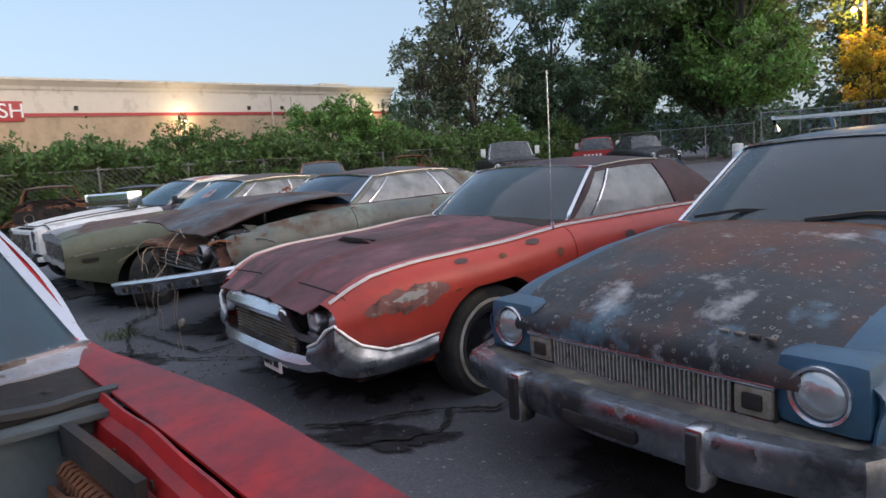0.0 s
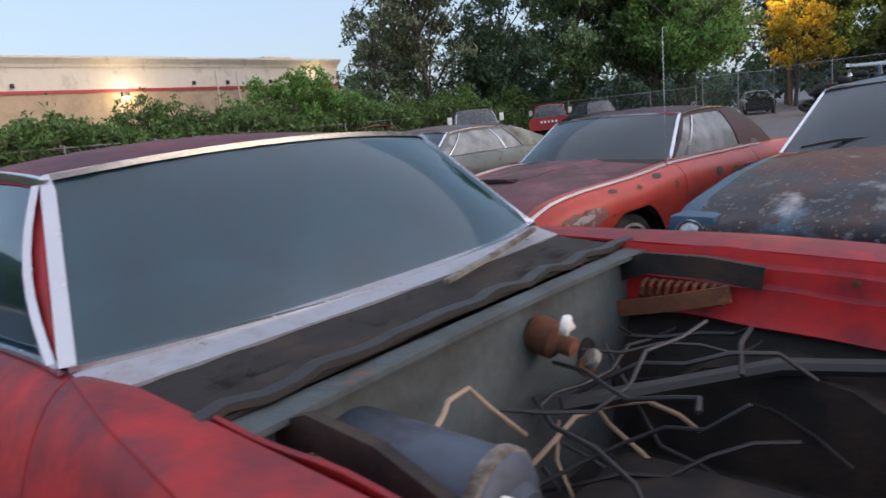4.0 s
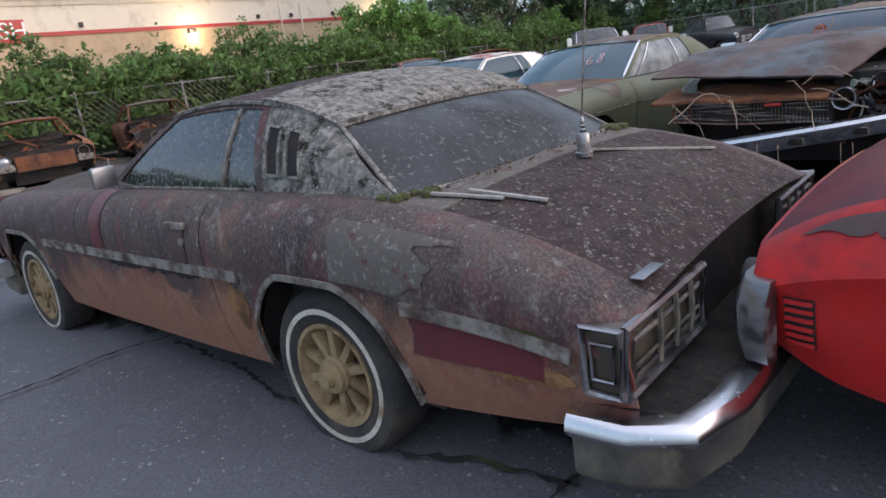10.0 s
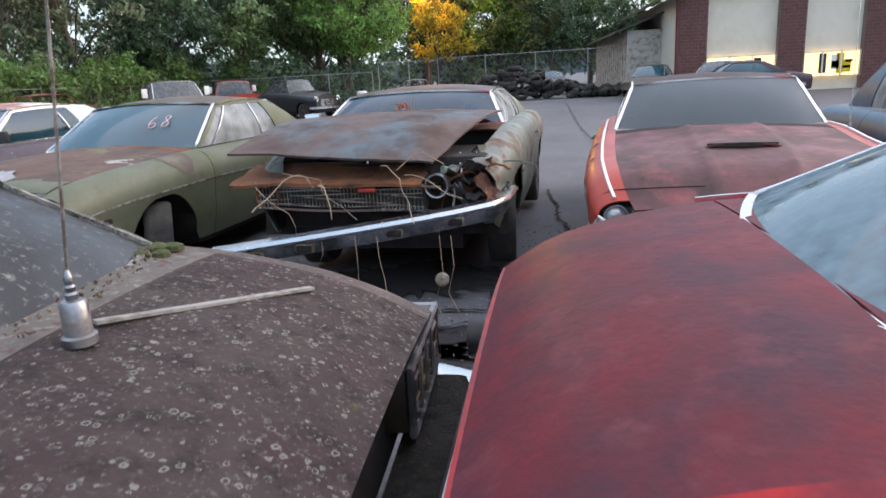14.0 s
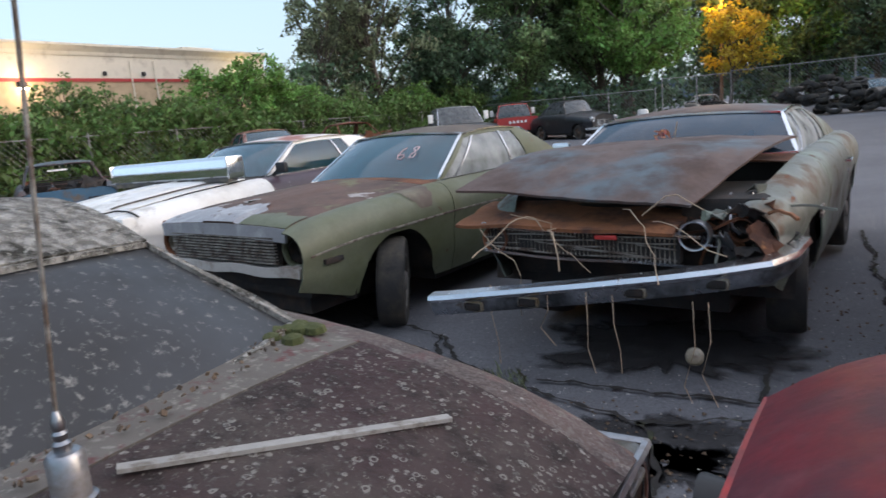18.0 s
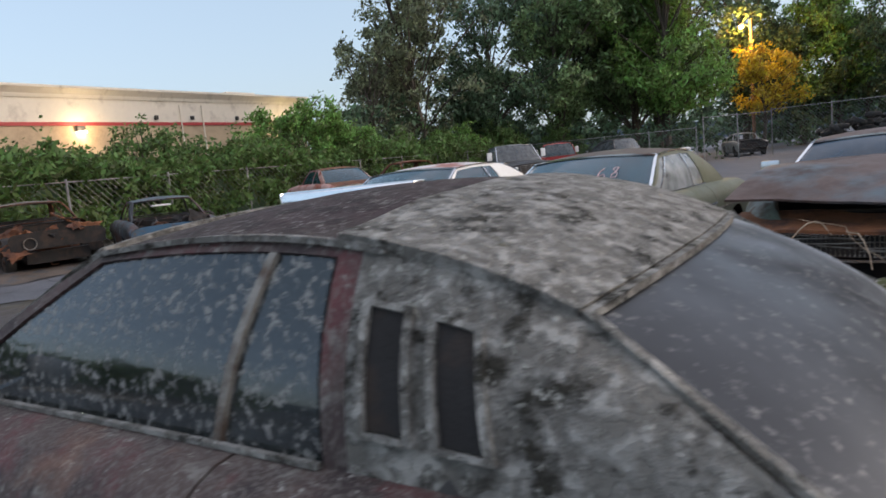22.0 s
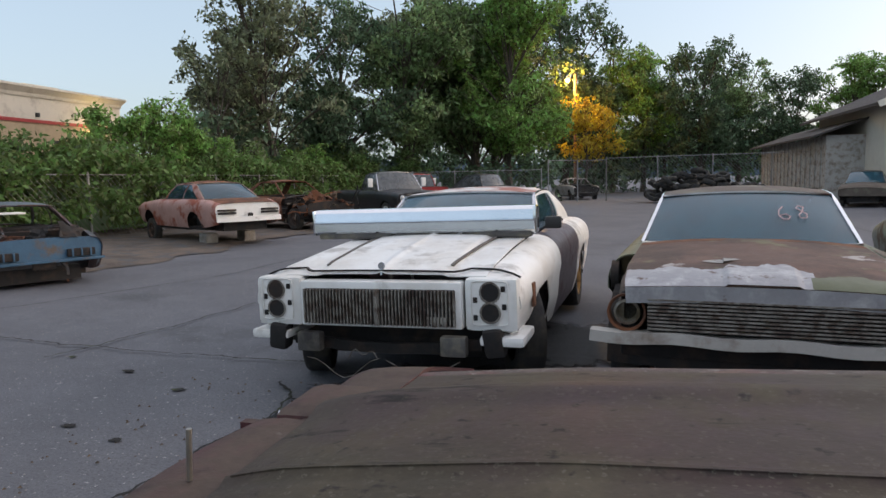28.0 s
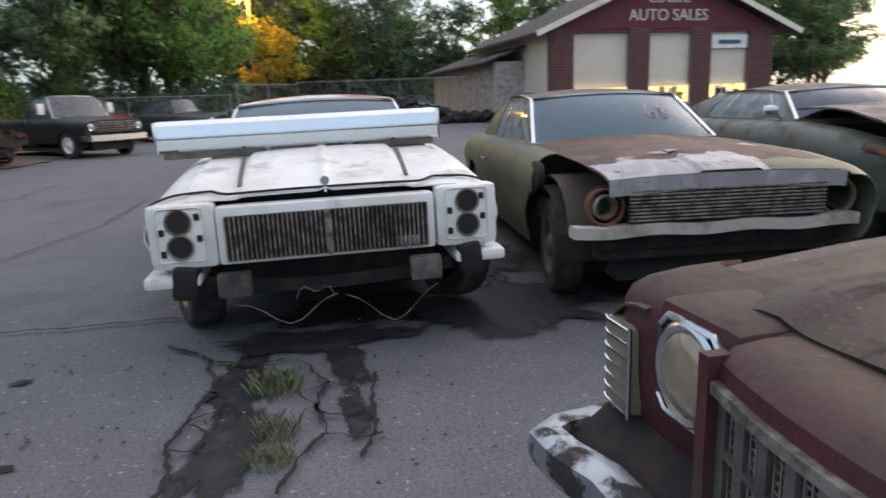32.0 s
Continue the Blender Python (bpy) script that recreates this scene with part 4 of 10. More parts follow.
                grid(well, [pts, top])
                flat(well, pts)
                part("wheel_well", well, "black", self.ob, smooth=False)
        part("underbody", bm, "black", self.ob, smooth=False)

    def wheel(self, ax, side, style="steel", r=None, width=0.19, flat_z=None, turn=0.0, tilt=0.0, rim="steel_rim", ww=False, inset=0.09, z=None, low=0.0):
        r = r or self.r
        y = side * (self.w(ax) - inset - width / 2)
        zc = (flat_z if flat_z is not None else r) if z is None else z
        c = pose(-ax, y, zc, 0, 0, 90 + turn) @ pose(0, 0, 0, 0, 0, 0)
        if side < 0:
            c = pose(-ax, y, zc, 0, 0, -90 + turn)
        c = c @ pose(0, 0, 0, 0, tilt, 0)
        h = width / 2
        bm = bmesh.new()
        lathe(bm, [(0.10, -h * 0.7), (0.13, h * 0.2), (0.05, h * 0.45), (0.01, h * 0.5)], c)
        hub = part("wheel", bm, "black", self.ob)
        rr = r * 0.60
        prof = [(rr, -h * 0.9), (rr * 1.15, -h), (r * 0.93, -h), (r * 0.985, -h * 0.82), (r, -h * 0.5), (r, h * 0.5), (r * 0.985, h * 0.82), (r * 0.93, h), (rr * 1.15, h * 1.02), (rr * 1.02, h * 0.9), (rr, h * 0.7)]
        bm = bmesh.new()
        lathe(bm, prof, c, 40, None if flat_z is None else -flat_z + 0.005)
        part("tyre", bm, "tyre", hub)
        if ww:
            bm = bmesh.new()
            lathe(bm, [(r * 0.80, h * 1.015), (r * 0.80, h * 1.05), (r * 0.74, h * 1.055), (r * 0.74, h * 1.02)], c, 40, None if flat_z is None else -flat_z + 0.006)
            part("whitewall_band", bm, "whitewall", hub)
        bm = bmesh.new()
        lathe(bm, [(rr * 1.03, h * 0.86), (rr * 1.03, h * 0.98), (rr * 0.95, h * 0.98), (rr * 0.90, h * 0.60), (rr * 0.84, h * 0.42), (rr * 0.80, h * (0.2 if style == "spoke" else 0.55)), (rr * 0.40, h * (0.2 if style == "spoke" else 0.62)), (rr * 0.36, h * 0.9), (rr * 0.30, h * 1.0), (0.005, h * 1.02)], c, 32)
        rm = part("rim", bm, rim, hub)
        if style == "spoke":
            for k in range(10):
                a = 2 * math.pi * k / 10
                bm = bmesh.new()
                q = c @ Matrix.Rotation(a, 4, "X")
                box(bm, h * 0.15, -0.016, rr * 0.30, h * 0.78, 0.016, rr * 0.90, 0.006, q)
                part("spoke", bm, rim, rm)
            bm = bmesh.new()
            lathe(bm, [(rr * 0.34, h * 0.3), (rr * 0.32, h * 1.1), (rr * 0.16, h * 1.15), (rr * 0.15, h * 1.45), (0.004, h * 1.46)], c, 20)
            part("hub_cap", bm, rim, rm)
        elif style == "rally":
            for k in range(5):
                a = 2 * math.pi * k / 5
                q = c @ Matrix.Rotation(a, 4, "X")
                bm = bmesh.new()
                box(bm, h * 0.42, -0.034, rr * 0.52, h * 0.645, 0.034, rr * 0.74, 0.012, q)
                sl = part("rim_slot", bm, "bright_chrome" if rim == "rusty_rim" else "black", rm)
                bm = bmesh.new()
                box(bm, h * 0.5, -0.026, rr * 0.55, h * 0.67, 0.026, rr * 0.71, 0.01, q)
                part("slot_hole", bm, "black", sl)
            bm = bmesh.new()
            for k in range(5):
                q = c @ Matrix.Rotation(2 * math.pi * (k + 0.5) / 5, 4, "X")
                lathe(bm, [(0.011, h * 0.5), (0.011, h * 0.78), (0.003, h * 0.8)], q @ Matrix.Translation((0, 0, rr * 0.27)), 8)
            part("lug_nuts", bm, "rust", rm)
        else:
            for k in range(8):
                q = c @ Matrix.Rotation(2 * math.pi * k / 8, 4, "X")
                bm = bmesh.new()
                box(bm, h * 0.3, -0.02, rr * 0.58, h * 0.60, 0.02, rr * 0.74, 0.008, q)
                part("rim_hole", bm, "black", rm)
        return hub

    def lamp(self, s, y, z, r, ring="chrome", lens="lens", yaw=0.0, depth=0.09, name="headlight"):
        """A round lamp that looks along the car (or back, for negative depth)."""
        c = pose(-s, y, z, 0, 0, yaw if depth > 0 else 180 + yaw)
        d = abs(depth)
        bm = bmesh.new()
        lathe(bm, [(r * 1.05, -d), (r * 1.18, 0.0), (r * 1.14, 0.012), (r * 1.02, 0.008), (r * 0.98, -0.01)], c, 28)
        o = part(name, bm, ring, self.ob)
        if lens:
            bm = bmesh.new()
            lathe(bm, [(r, -0.008), (r * 0.9, 0.006), (r * 0.6, 0.018), (r * 0.25, 0.024), (0.003, 0.025)], c, 28)
            part("lens", bm, lens, o)
        return o

    def bar(self, name, pts, prof, mat, label="", parent=None, thick=0):
        bm = bmesh.new()
        sweep(bm, [(-s, y, z) for s, y, z in pts], prof)
        return part(name, bm, mat, parent or self.ob, label, thick=thick)

    def block(self, name, s0, y0, z0, s1, y1, z1, mat, bevel=0.01, m=None, label="", parent=None):
        bm = bmesh.new()
        box(bm, -s1, y0, z0, -s0, y1, z1, bevel, m)
        return part(name, bm, mat, parent or self.ob, label)

    def cap(self, name, s, mat, v=2.6, set_in=0.0, label="", zmin=None):
        """Closes the shell across the car."""
        bm = bmesh.new()
        pts = [self.pt(s, a) for a in np.linspace(-v, v, 41)]
        pts = [Vector((p.x - set_in, p.y * 0.985, p.z - 0.006)) for p in pts]
        flat(bm, pts)
        return part(name, bm, mat, self.ob, label, smooth=False, thick=0.02)

    def side_trim(self, s0, s1, v, mat="chrome", w=0.03, h=0.012, sides=(1, -1), name="side_trim", lift=0.006):
        for sg in sides:
            bm = bmesh.new()
            pts = []
            for s in self.stations(s0, s1, 0.08):
                p = self.pt(s, sg * v)
                pts.append(p + Vector((0, sg * lift, 0)))
            sweep(bm, pts, rect(h, w))
            part(name, bm, mat, self.ob)

    def arch_trim(self, mat="chrome", axles=None, sides=(1, -1), w=0.02):
        for ax in axles or (self.fa, self.ra):
            for sg in sides:
                bm = bmesh.new()
                pts = []
                mid, half = self.low_arch[:2] if self.low_arch and ax == self.ra else (ax, self.arch)
                for k in range(4, 177, 9):
                    s = mid - half * 0.985 * math.cos(radians(k))
                    p = self.pt(s, sg * 3.0)
                    pts.append(p + Vector((0, sg * 0.008, 0)))
                sweep(bm, pts, rect(0.010, w * 1.1))
                part("arch_trim", bm, mat, self.ob)

    def ragged(self, name, s0, s1, v, half, mat, side, seed, label=""):
        """A chipped patch of another coat, 3 mm above the paint."""
        bm = bmesh.new()
        rows = []
        for s in np.linspace(s0, s1, max(6, int((s1 - s0) / 0.012))):
            k = max(0.0, math.sin(math.pi * (s - s0) / (s1 - s0))) ** 0.5
            lo = v - half * k * (1 + 0.7 * noise.noise((s * 14, seed, 0)) + 0.4 * noise.noise((s * 50, seed, 0)))
            hi = v + half * k * (1 + 0.7 * noise.noise((s * 14, seed, 5)) + 0.4 * noise.noise((s * 50, seed, 5)))
            rows.append([self.pt(s, side * q) + Vector((0, side * 0.003, 0.002)) for q in np.linspace(lo, max(lo + 0.01, hi), 4)])
        grid(bm, rows)
        return part(name, bm, mat, self.ob, label)

    def handle(self, s, v, sides=(1, -1), mat="chrome"):
        for sg in sides:
            p = self.pt(s, sg * v)
            bm = bmesh.new()
            sweep(bm, [p + Vector((a, sg * o, 0)) for a, o in ((0.10, 0.0), (0.085, 0.03), (-0.06, 0.034), (-0.10, 0.03), (-0.105, 0.0))], rect(0.010, 0.016))
            part("door_handle", bm, mat, self.ob)
            bm = bmesh.new()
            lathe(bm, [(0.016, 0), (0.016, 0.012), (0.004, 0.014)], pose(p.x - 0.07, p.y + sg * 0.0, p.z - 0.09, 0, 0, 90 * sg), 14)
            part("door_lock", bm, mat, self.ob)

    def mirror(self, s, side, mat="chrome", k=1.0):
        p = self.belt(s, side)
        bm = bmesh.new()
        sweep(bm, [p, p + Vector((0.0, side * 0.08, 0.05))], rect(0.03, 0.02))
        o = part("wing_mirror", bm, mat, self.ob)
        bm = bmesh.new()
        box(bm, -0.024 * k, -0.07 * k, -0.045, 0.024 * k, 0.07 * k, 0.06, 0.015 * k, pose(p.x, p.y + side * (0.07 + 0.07 * k), p.z + 0.075))
        part("mirror_head", bm, mat, o)

# ---- ground ----
def ground_sheet():
    xs = [-3000, -800, -200, -80, -50, -35] + list(np.arange(-26, 30, 1.0)) + [40, 60, 120, 400, 3000]
    ys = [-3000, -500, -80, -30] + list(np.arange(-16, 64, 1.0)) + [75, 100, 200, 600, 3000]
    bm = bmesh.new()
    grid(bm, [[(x, y, ground_z(x, y) + (0.01 * noise.noise((x * 0.4, y * 0.4, 0)) if abs(x) < 30 else 0)) for x in xs] for y in ys])
    solo("ground", bm, "asphalt", "dark grey cracked and oil-stained asphalt lot", "ground", kind="structure")
    bm = bmesh.new()
    rows = []
    for y in np.arange(-14, 50, 0.2):
        edge = -11.9 + 0.3 * math.sin(y * 0.7) + 0.45 * noise.noise((0.0, y * 0.9, 2.0)) + 0.30 * noise.noise((0.0, y * 2.7, 3.0)) + 0.09 * max(0, y - 8) - (1.0 if y < 3 else 0)
        rows.append([(x, y, ground_z(x, y) + 0.022 + 0.02 * noise.noise((x * 2, y * 2, 5)) + 0.10 * math.sin(math.pi * min(1, max(0, (edge - x) / 2.2))) * 0.4) for x in (edge, edge - 0.3, edge - 0.8, edge - 1.6, edge - 2.6, edge - 4, edge - 6, -24)])
    grid(bm, rows)
    solo("dirt_strip", bm, "dirt", "bare brown dirt strip along the overgrown fence", "ground", kind="structure")


ground_sheet()


def crack_line(name, pts, width, mat="crack", label="dark filled crack running across the asphalt", seed=0):
    rnd = random.Random(seed)
    bm = bmesh.new()
    line = []
    for (x0, y0), (x1, y1) in zip(pts, pts[1:]):
        n = max(2, int(math.hypot(x1 - x0, y1 - y0) / 0.03))
        for i in range(n):
            line.append(Vector((x0 + (x1 - x0) * i / n, y0 + (y1 - y0) * i / n, 0)))
    line.append(Vector((*pts[-1], 0)))
    a, b = [], []
    for i, p in enumerate(line):
        t = (line[min(i + 1, len(line) - 1)] - line[max(0, i - 1)]).normalized()
        nrm = Vector((-t.y, t.x, 0))
        c = p + nrm * (0.06 * noise.noise((p.x * 2.5, p.y * 2.5, seed)) + 0.035 * noise.noise((p.x * 11, p.y * 11, seed)))
        wd = min(width, 0.02 + width * 0.2) * (0.15 + rnd.random() * 0.8)
        for side, sg in ((a, 1), (b, -1)):
            q = c + nrm * wd * sg * (0.5 + 0.5 * rnd.random())
            q.z = ground_z(q.x, q.y) + 0.022
            side.append(q)
    grid(bm, [a, b])
    return solo(name, bm, mat, label, "crack", group="asphalt cracks", kind="structure")


CRACKS = [
    ([(0.78, -2.3), (0.85, -1.26), (0.83, -0.99), (0.86, -0.68), (0.89, -0.42), (0.89, 0.11), (0.93, 0.37), (0.88, 0.77)], 0.03), ([(0.92, -0.41), (1.23, -0.41), (1.44, -0.43), (1.70, -0.40), (2.1, -0.5)], 0.025),
    ([(-1.96, -1.9), (-1.92, -1.0), (-1.93, -0.72), (-1.95, -0.42), (-1.92, -0.05), (-1.78, 0.28), (-1.6, 0.8)], 0.03), ([(-4.95, -2.6), (-4.92, -1.31), (-4.71, -0.67), (-4.74, 0.10), (-4.85, 0.9)], 0.035),
    ([(0.25, 0.08), (0.45, 0.11), (0.65, 0.16), (0.93, 0.2)], 0.03), ([(-1.7, 0.26), (-1.2, 0.22), (-0.9, 0.21), (-0.45, 0.15), (0.1, 0.1)], 0.03),
    ([(-5.23, 4.14), (-4.97, 3.85), (-4.95, 3.45), (-5.00, 3.14), (-5.05, 2.88), (-5.01, 2.70), (-5.04, 2.51), (-5.12, 2.2)], 0.028), ([(-4.56, 3.71), (-4.40, 3.39), (-4.47, 3.08), (-4.46, 2.87), (-4.58, 2.70), (-4.63, 2.47)], 0.022), ([(-4.19, 3.43), (-4.24, 3.06), (-4.22, 2.80), (-4.33, 2.63)], 0.022),
    ([(-4.95, 3.45), (-4.86, 3.36), (-4.88, 3.2), (-5.0, 3.14)], 0.014), ([(-5.0, 3.14), (-4.9, 3.02), (-4.93, 2.86), (-5.05, 2.88)], 0.014), ([(-4.40, 3.39), (-4.30, 3.30), (-4.19, 3.43)], 0.014), ([(-4.47, 3.08), (-4.35, 3.02), (-4.24, 3.06)], 0.016), ([(-4.46, 2.87), (-4.34, 2.78), (-4.22, 2.80)], 0.014), ([(-4.4, 3.39), (-4.52, 3.28), (-4.47, 3.08)], 0.012), ([(-4.97, 3.85), (-4.80, 3.72), (-4.56, 3.71)], 0.02),
    ([(-13, 5.9), (-9.0, 5.0), (-7.05, 4.76), (-6.49, 4.72), (-5.90, 4.66), (-5.23, 4.66)], 0.022), ([(-7.6, 4.4), (-7.28, 5.58), (-7.15, 6.82), (-6.69, 8.52), (-6.5, 11)], 0.022),
    ([(-1.61, 4.45), (-0.77, 4.15), (-0.40, 3.75), (-0.08, 3.6), (0.05, 3.54), (0.51, 3.40), (0.81, 3.30), (1.0, 2.9), (0.9, 2.2)], 0.035), ([(-0.71, 4.11), (-0.42, 3.72), (-0.15, 3.62)], 0.05), ([(0.81, 3.30), (1.4, 3.5), (1.9, 3.9), (1.9, 5.2), (1.8, 8.0)], 0.05),
    ([(0.20, 3.63), (0.8, 3.62), (1.30, 3.66), (1.34, 4.19)], 0.035), ([(3.3, 3.3), (3.54, 3.50), (3.64, 3.74), (3.84, 3.95), (4.01, 4.09), (3.99, 4.27)], 0.05), ([(3.62, 3.25), (3.74, 3.33), (3.91, 3.48), (3.95, 3.69), (3.84, 3.95)], 0.04), ([(3.0, 8), (2.9, 16), (3.4, 30)], 0.05),
    ([(-9.5, -2), (-11, 4), (-9, 9), (-8.5, 14)], 0.03), ([(-12, 2.0), (-8, 0.2), (-4.9, -1.3)], 0.03)]
for i, (pts, wd) in enumerate(CRACKS):
    crack_line("asphalt_crack", pts, wd, seed=i)


def blot(name, x, y, rx, ry, mat, label, seed, cat="stain", lift=0.009, turn=0):
    bm = bmesh.new()
    soak = bm.verts.layers.float.new("soak")
    c = bm.verts.new((x, y, ground_z(x, y) + lift))
    c[soak] = 1.0
    rings = []
    for part_out, wet in ((0.45, 0.85), (0.75, 0.5), (1.0, 0.0)):
        ring = []
        for k in range(90):
            a = 2 * math.pi * k / 90
            q = part_out * (1 + 0.45 * noise.noise((math.cos(a) * 1.3 + seed, math.sin(a) * 1.3, seed * 2.0)) + 0.30 * noise.noise((math.cos(a) * 4 + seed, math.sin(a) * 4, 1)) + 0.18 * noise.noise((math.cos(a) * 14 + seed, math.sin(a) * 14, 1)))
            px, py = rx * q * math.cos(a), ry * q * math.sin(a)
            ct, st_ = math.cos(radians(turn)), math.sin(radians(turn))
            px, py = px * ct - py * st_, px * st_ + py * ct
            ring.append(bm.verts.new((x + px, y + py, ground_z(x + px, y + py) + lift)))
            ring[-1][soak] = wet
        rings.append(ring)
    for k in range(90):
        bm.faces.new((c, rings[0][k], rings[0][(k + 1) % 90]))
        for lo, hi in zip(rings, rings[1:]):
            bm.faces.new((lo[k], hi[k], hi[(k + 1) % 90], lo[(k + 1) % 90]))
    return solo(name, bm, mat, label, cat, kind="structure")


# Oil stains, plus two dark patches that blacken the gap at x -3.2.
for i, (x, y, rx, ry, tn) in enumerate([(-4.80, 3.45, 0.15, 0.52, -4), (-4.83, 2.85, 0.15, 0.50, -8), (-4.28, 3.65, 0.12, 0.40, 4), (-4.45, 3.98, 0.60, 0.20, 0), (-4.30, 3.05, 0.07, 0.30, 0), (3.75, 3.45, 0.42, 0.16, 30), (-3.2, 4.3, 0.7, 0.6, 0), (-3.2, 5.6, 0.6, 1.0, 0), (0.9, 3.1, 0.5, 0.35, 10), (-4.1, 4.5, 0.8, 0.35, 0), (-1.9, 4.4, 0.7, 0.5, 0), (0.7, 4.3, 0.8, 0.5, 0), (1.05, 3.0, 0.28, 0.2, 20), (2.6, 4.2, 0.8, 0.7, 0), (5.2, 4.2, 0.8, 0.7, 0), (4.0, 2.3, 0.35, 0.12, 20), (0.3, 0.8, 0.8, 0.5, 0), (-2.7, 0.6, 0.6, 0.5, 0)]):
    blot("oil_stain", x, y, rx, ry, "oil", "black patch coloured like soaked oil on the asphalt by a car", i, lift=0.006 + 0.004 * (i % 4), turn=tn)
for i, (x, y) in enumerate([(0.35, -0.21), (0.25, -0.6), (-0.5, -1.11), (-5.64, 2.96), (-5.88, 3.86), (-6.59, 4.21), (-7.4, 4.5), (-6.1, 3.1), (2.2, 2.2), (3.4, 2.1), (1.0, -1.2), (-6.5, 2.2), (-7.0, 3.2), (-1.2, -0.9), (3.0, 1.9), (2.7, 2.6)]):
    blot("tar_spot", x, y, 0.035 + 0.012 * (i % 3), 0.03, "crack", "small dark tar spot on the asphalt", i + 30, "stain", 0.011)

# loose gravel and leaf crumbs
def scatter(name, mat, n, area, size, label, seed, cat):
    rnd = random.Random(seed)
    vs, fs = [], []
    for _ in range(n):
        a = rnd.choice(area)
        x, y, s = rnd.uniform(a[0], a[2]), rnd.uniform(a[1], a[3]), size * rnd.uniform(0.5, 1.5)
        z = ground_z(x, y) + 0.012
        k = len(vs)
        t = rnd.random() * 6.3
        vs += [(x + s * math.cos(t), y + s * math.sin(t), z), (x + s * math.cos(t + 2.1), y + s * math.sin(t + 2.1), z), (x + s * math.cos(t + 4.2), y + s * math.sin(t + 4.2), z), (x, y, z + s * 0.8)]
        fs += [(k, k + 1, k + 3), (k + 1, k + 2, k + 3), (k + 2, k, k + 3)]
    me = bpy.data.meshes.new(name)
    me.from_pydata(vs, [], fs)
    me.materials.append(M[mat])
    tagged(new(name, me), label, cat, kind="stuff")


scatter("gravel_crumbs", "concrete", 1500, [(-10, -3, 6, 4), (-9, 1, -3, 6), (-1.5, 2.4, 4, 4)], 0.005, "pale gravel crumbs scattered over the asphalt", 3, "gravel")
scatter("leaf_crumbs", "leaf_litter", 700, [(-6, 2.2, -3.8, 4.2), (0.4, 2.4, 1.4, 3.5), (1.4, 3.0, 2.0, 6.0), (3, 1.8, 4.6, 2.7)], 0.010, "dry leaf crumbs and debris lying on the asphalt", 4, "debris")


def tufts(name, spots, label):
    rnd = random.Random(9)
    vs, fs = [], []
    for x, y, r, n, h in spots:
        for _ in range(n):
            a, q = rnd.random() * 6.28, r * math.sqrt(rnd.random())
            px, py = x + q * math.cos(a), y + q * math.sin(a)
            t, hh = rnd.random() * 6.28, h * rnd.uniform(0.4, 1.2)
            lx, ly = math.cos(t) * hh * 0.6, math.sin(t) * hh * 0.6
            z = ground_z(px, py)
            k = len(vs)
            vs += [(px - ly * 0.08, py + lx * 0.08, z), (px + ly * 0.08, py - lx * 0.08, z), (px + lx * 0.6, py + ly * 0.6, z + hh * 0.8), (px + lx, py + ly, z + hh)]
            fs += [(k, k + 1, k + 2), (k, k + 2, k + 3)]
    me = bpy.data.meshes.new(name)
    me.from_pydata(vs, [], fs)
    me.materials.append(M["leaf_olive"])
    tagged(new(name, me), label, "weeds", kind="stuff")


tufts("weed_tufts", [(-4.64, 3.38, 0.12, 220, 0.09), (-4.63, 2.95, 0.09, 130, 0.07), (-4.65, 2.73, 0.09, 150, 0.06), (0.02, 3.5, 0.18, 180, 0.07), (0.55, -0.15, 0.03, 30, 0.04), (-1.0, 3.6, 0.1, 60, 0.04)], "low green weeds growing out of asphalt cracks")

# kerb between lot and dirt
bm = bmesh.new()
for y in np.arange(-9, 3.0, 1.5):
    box(bm, -12.75 + 0.03 * y, y, 0.0, -12.45 + 0.03 * y, y + 1.48, 0.16, 0.02)
solo("kerb", bm, "concrete", "worn pale concrete kerb at the edge of the lot", "kerb", kind="structure")

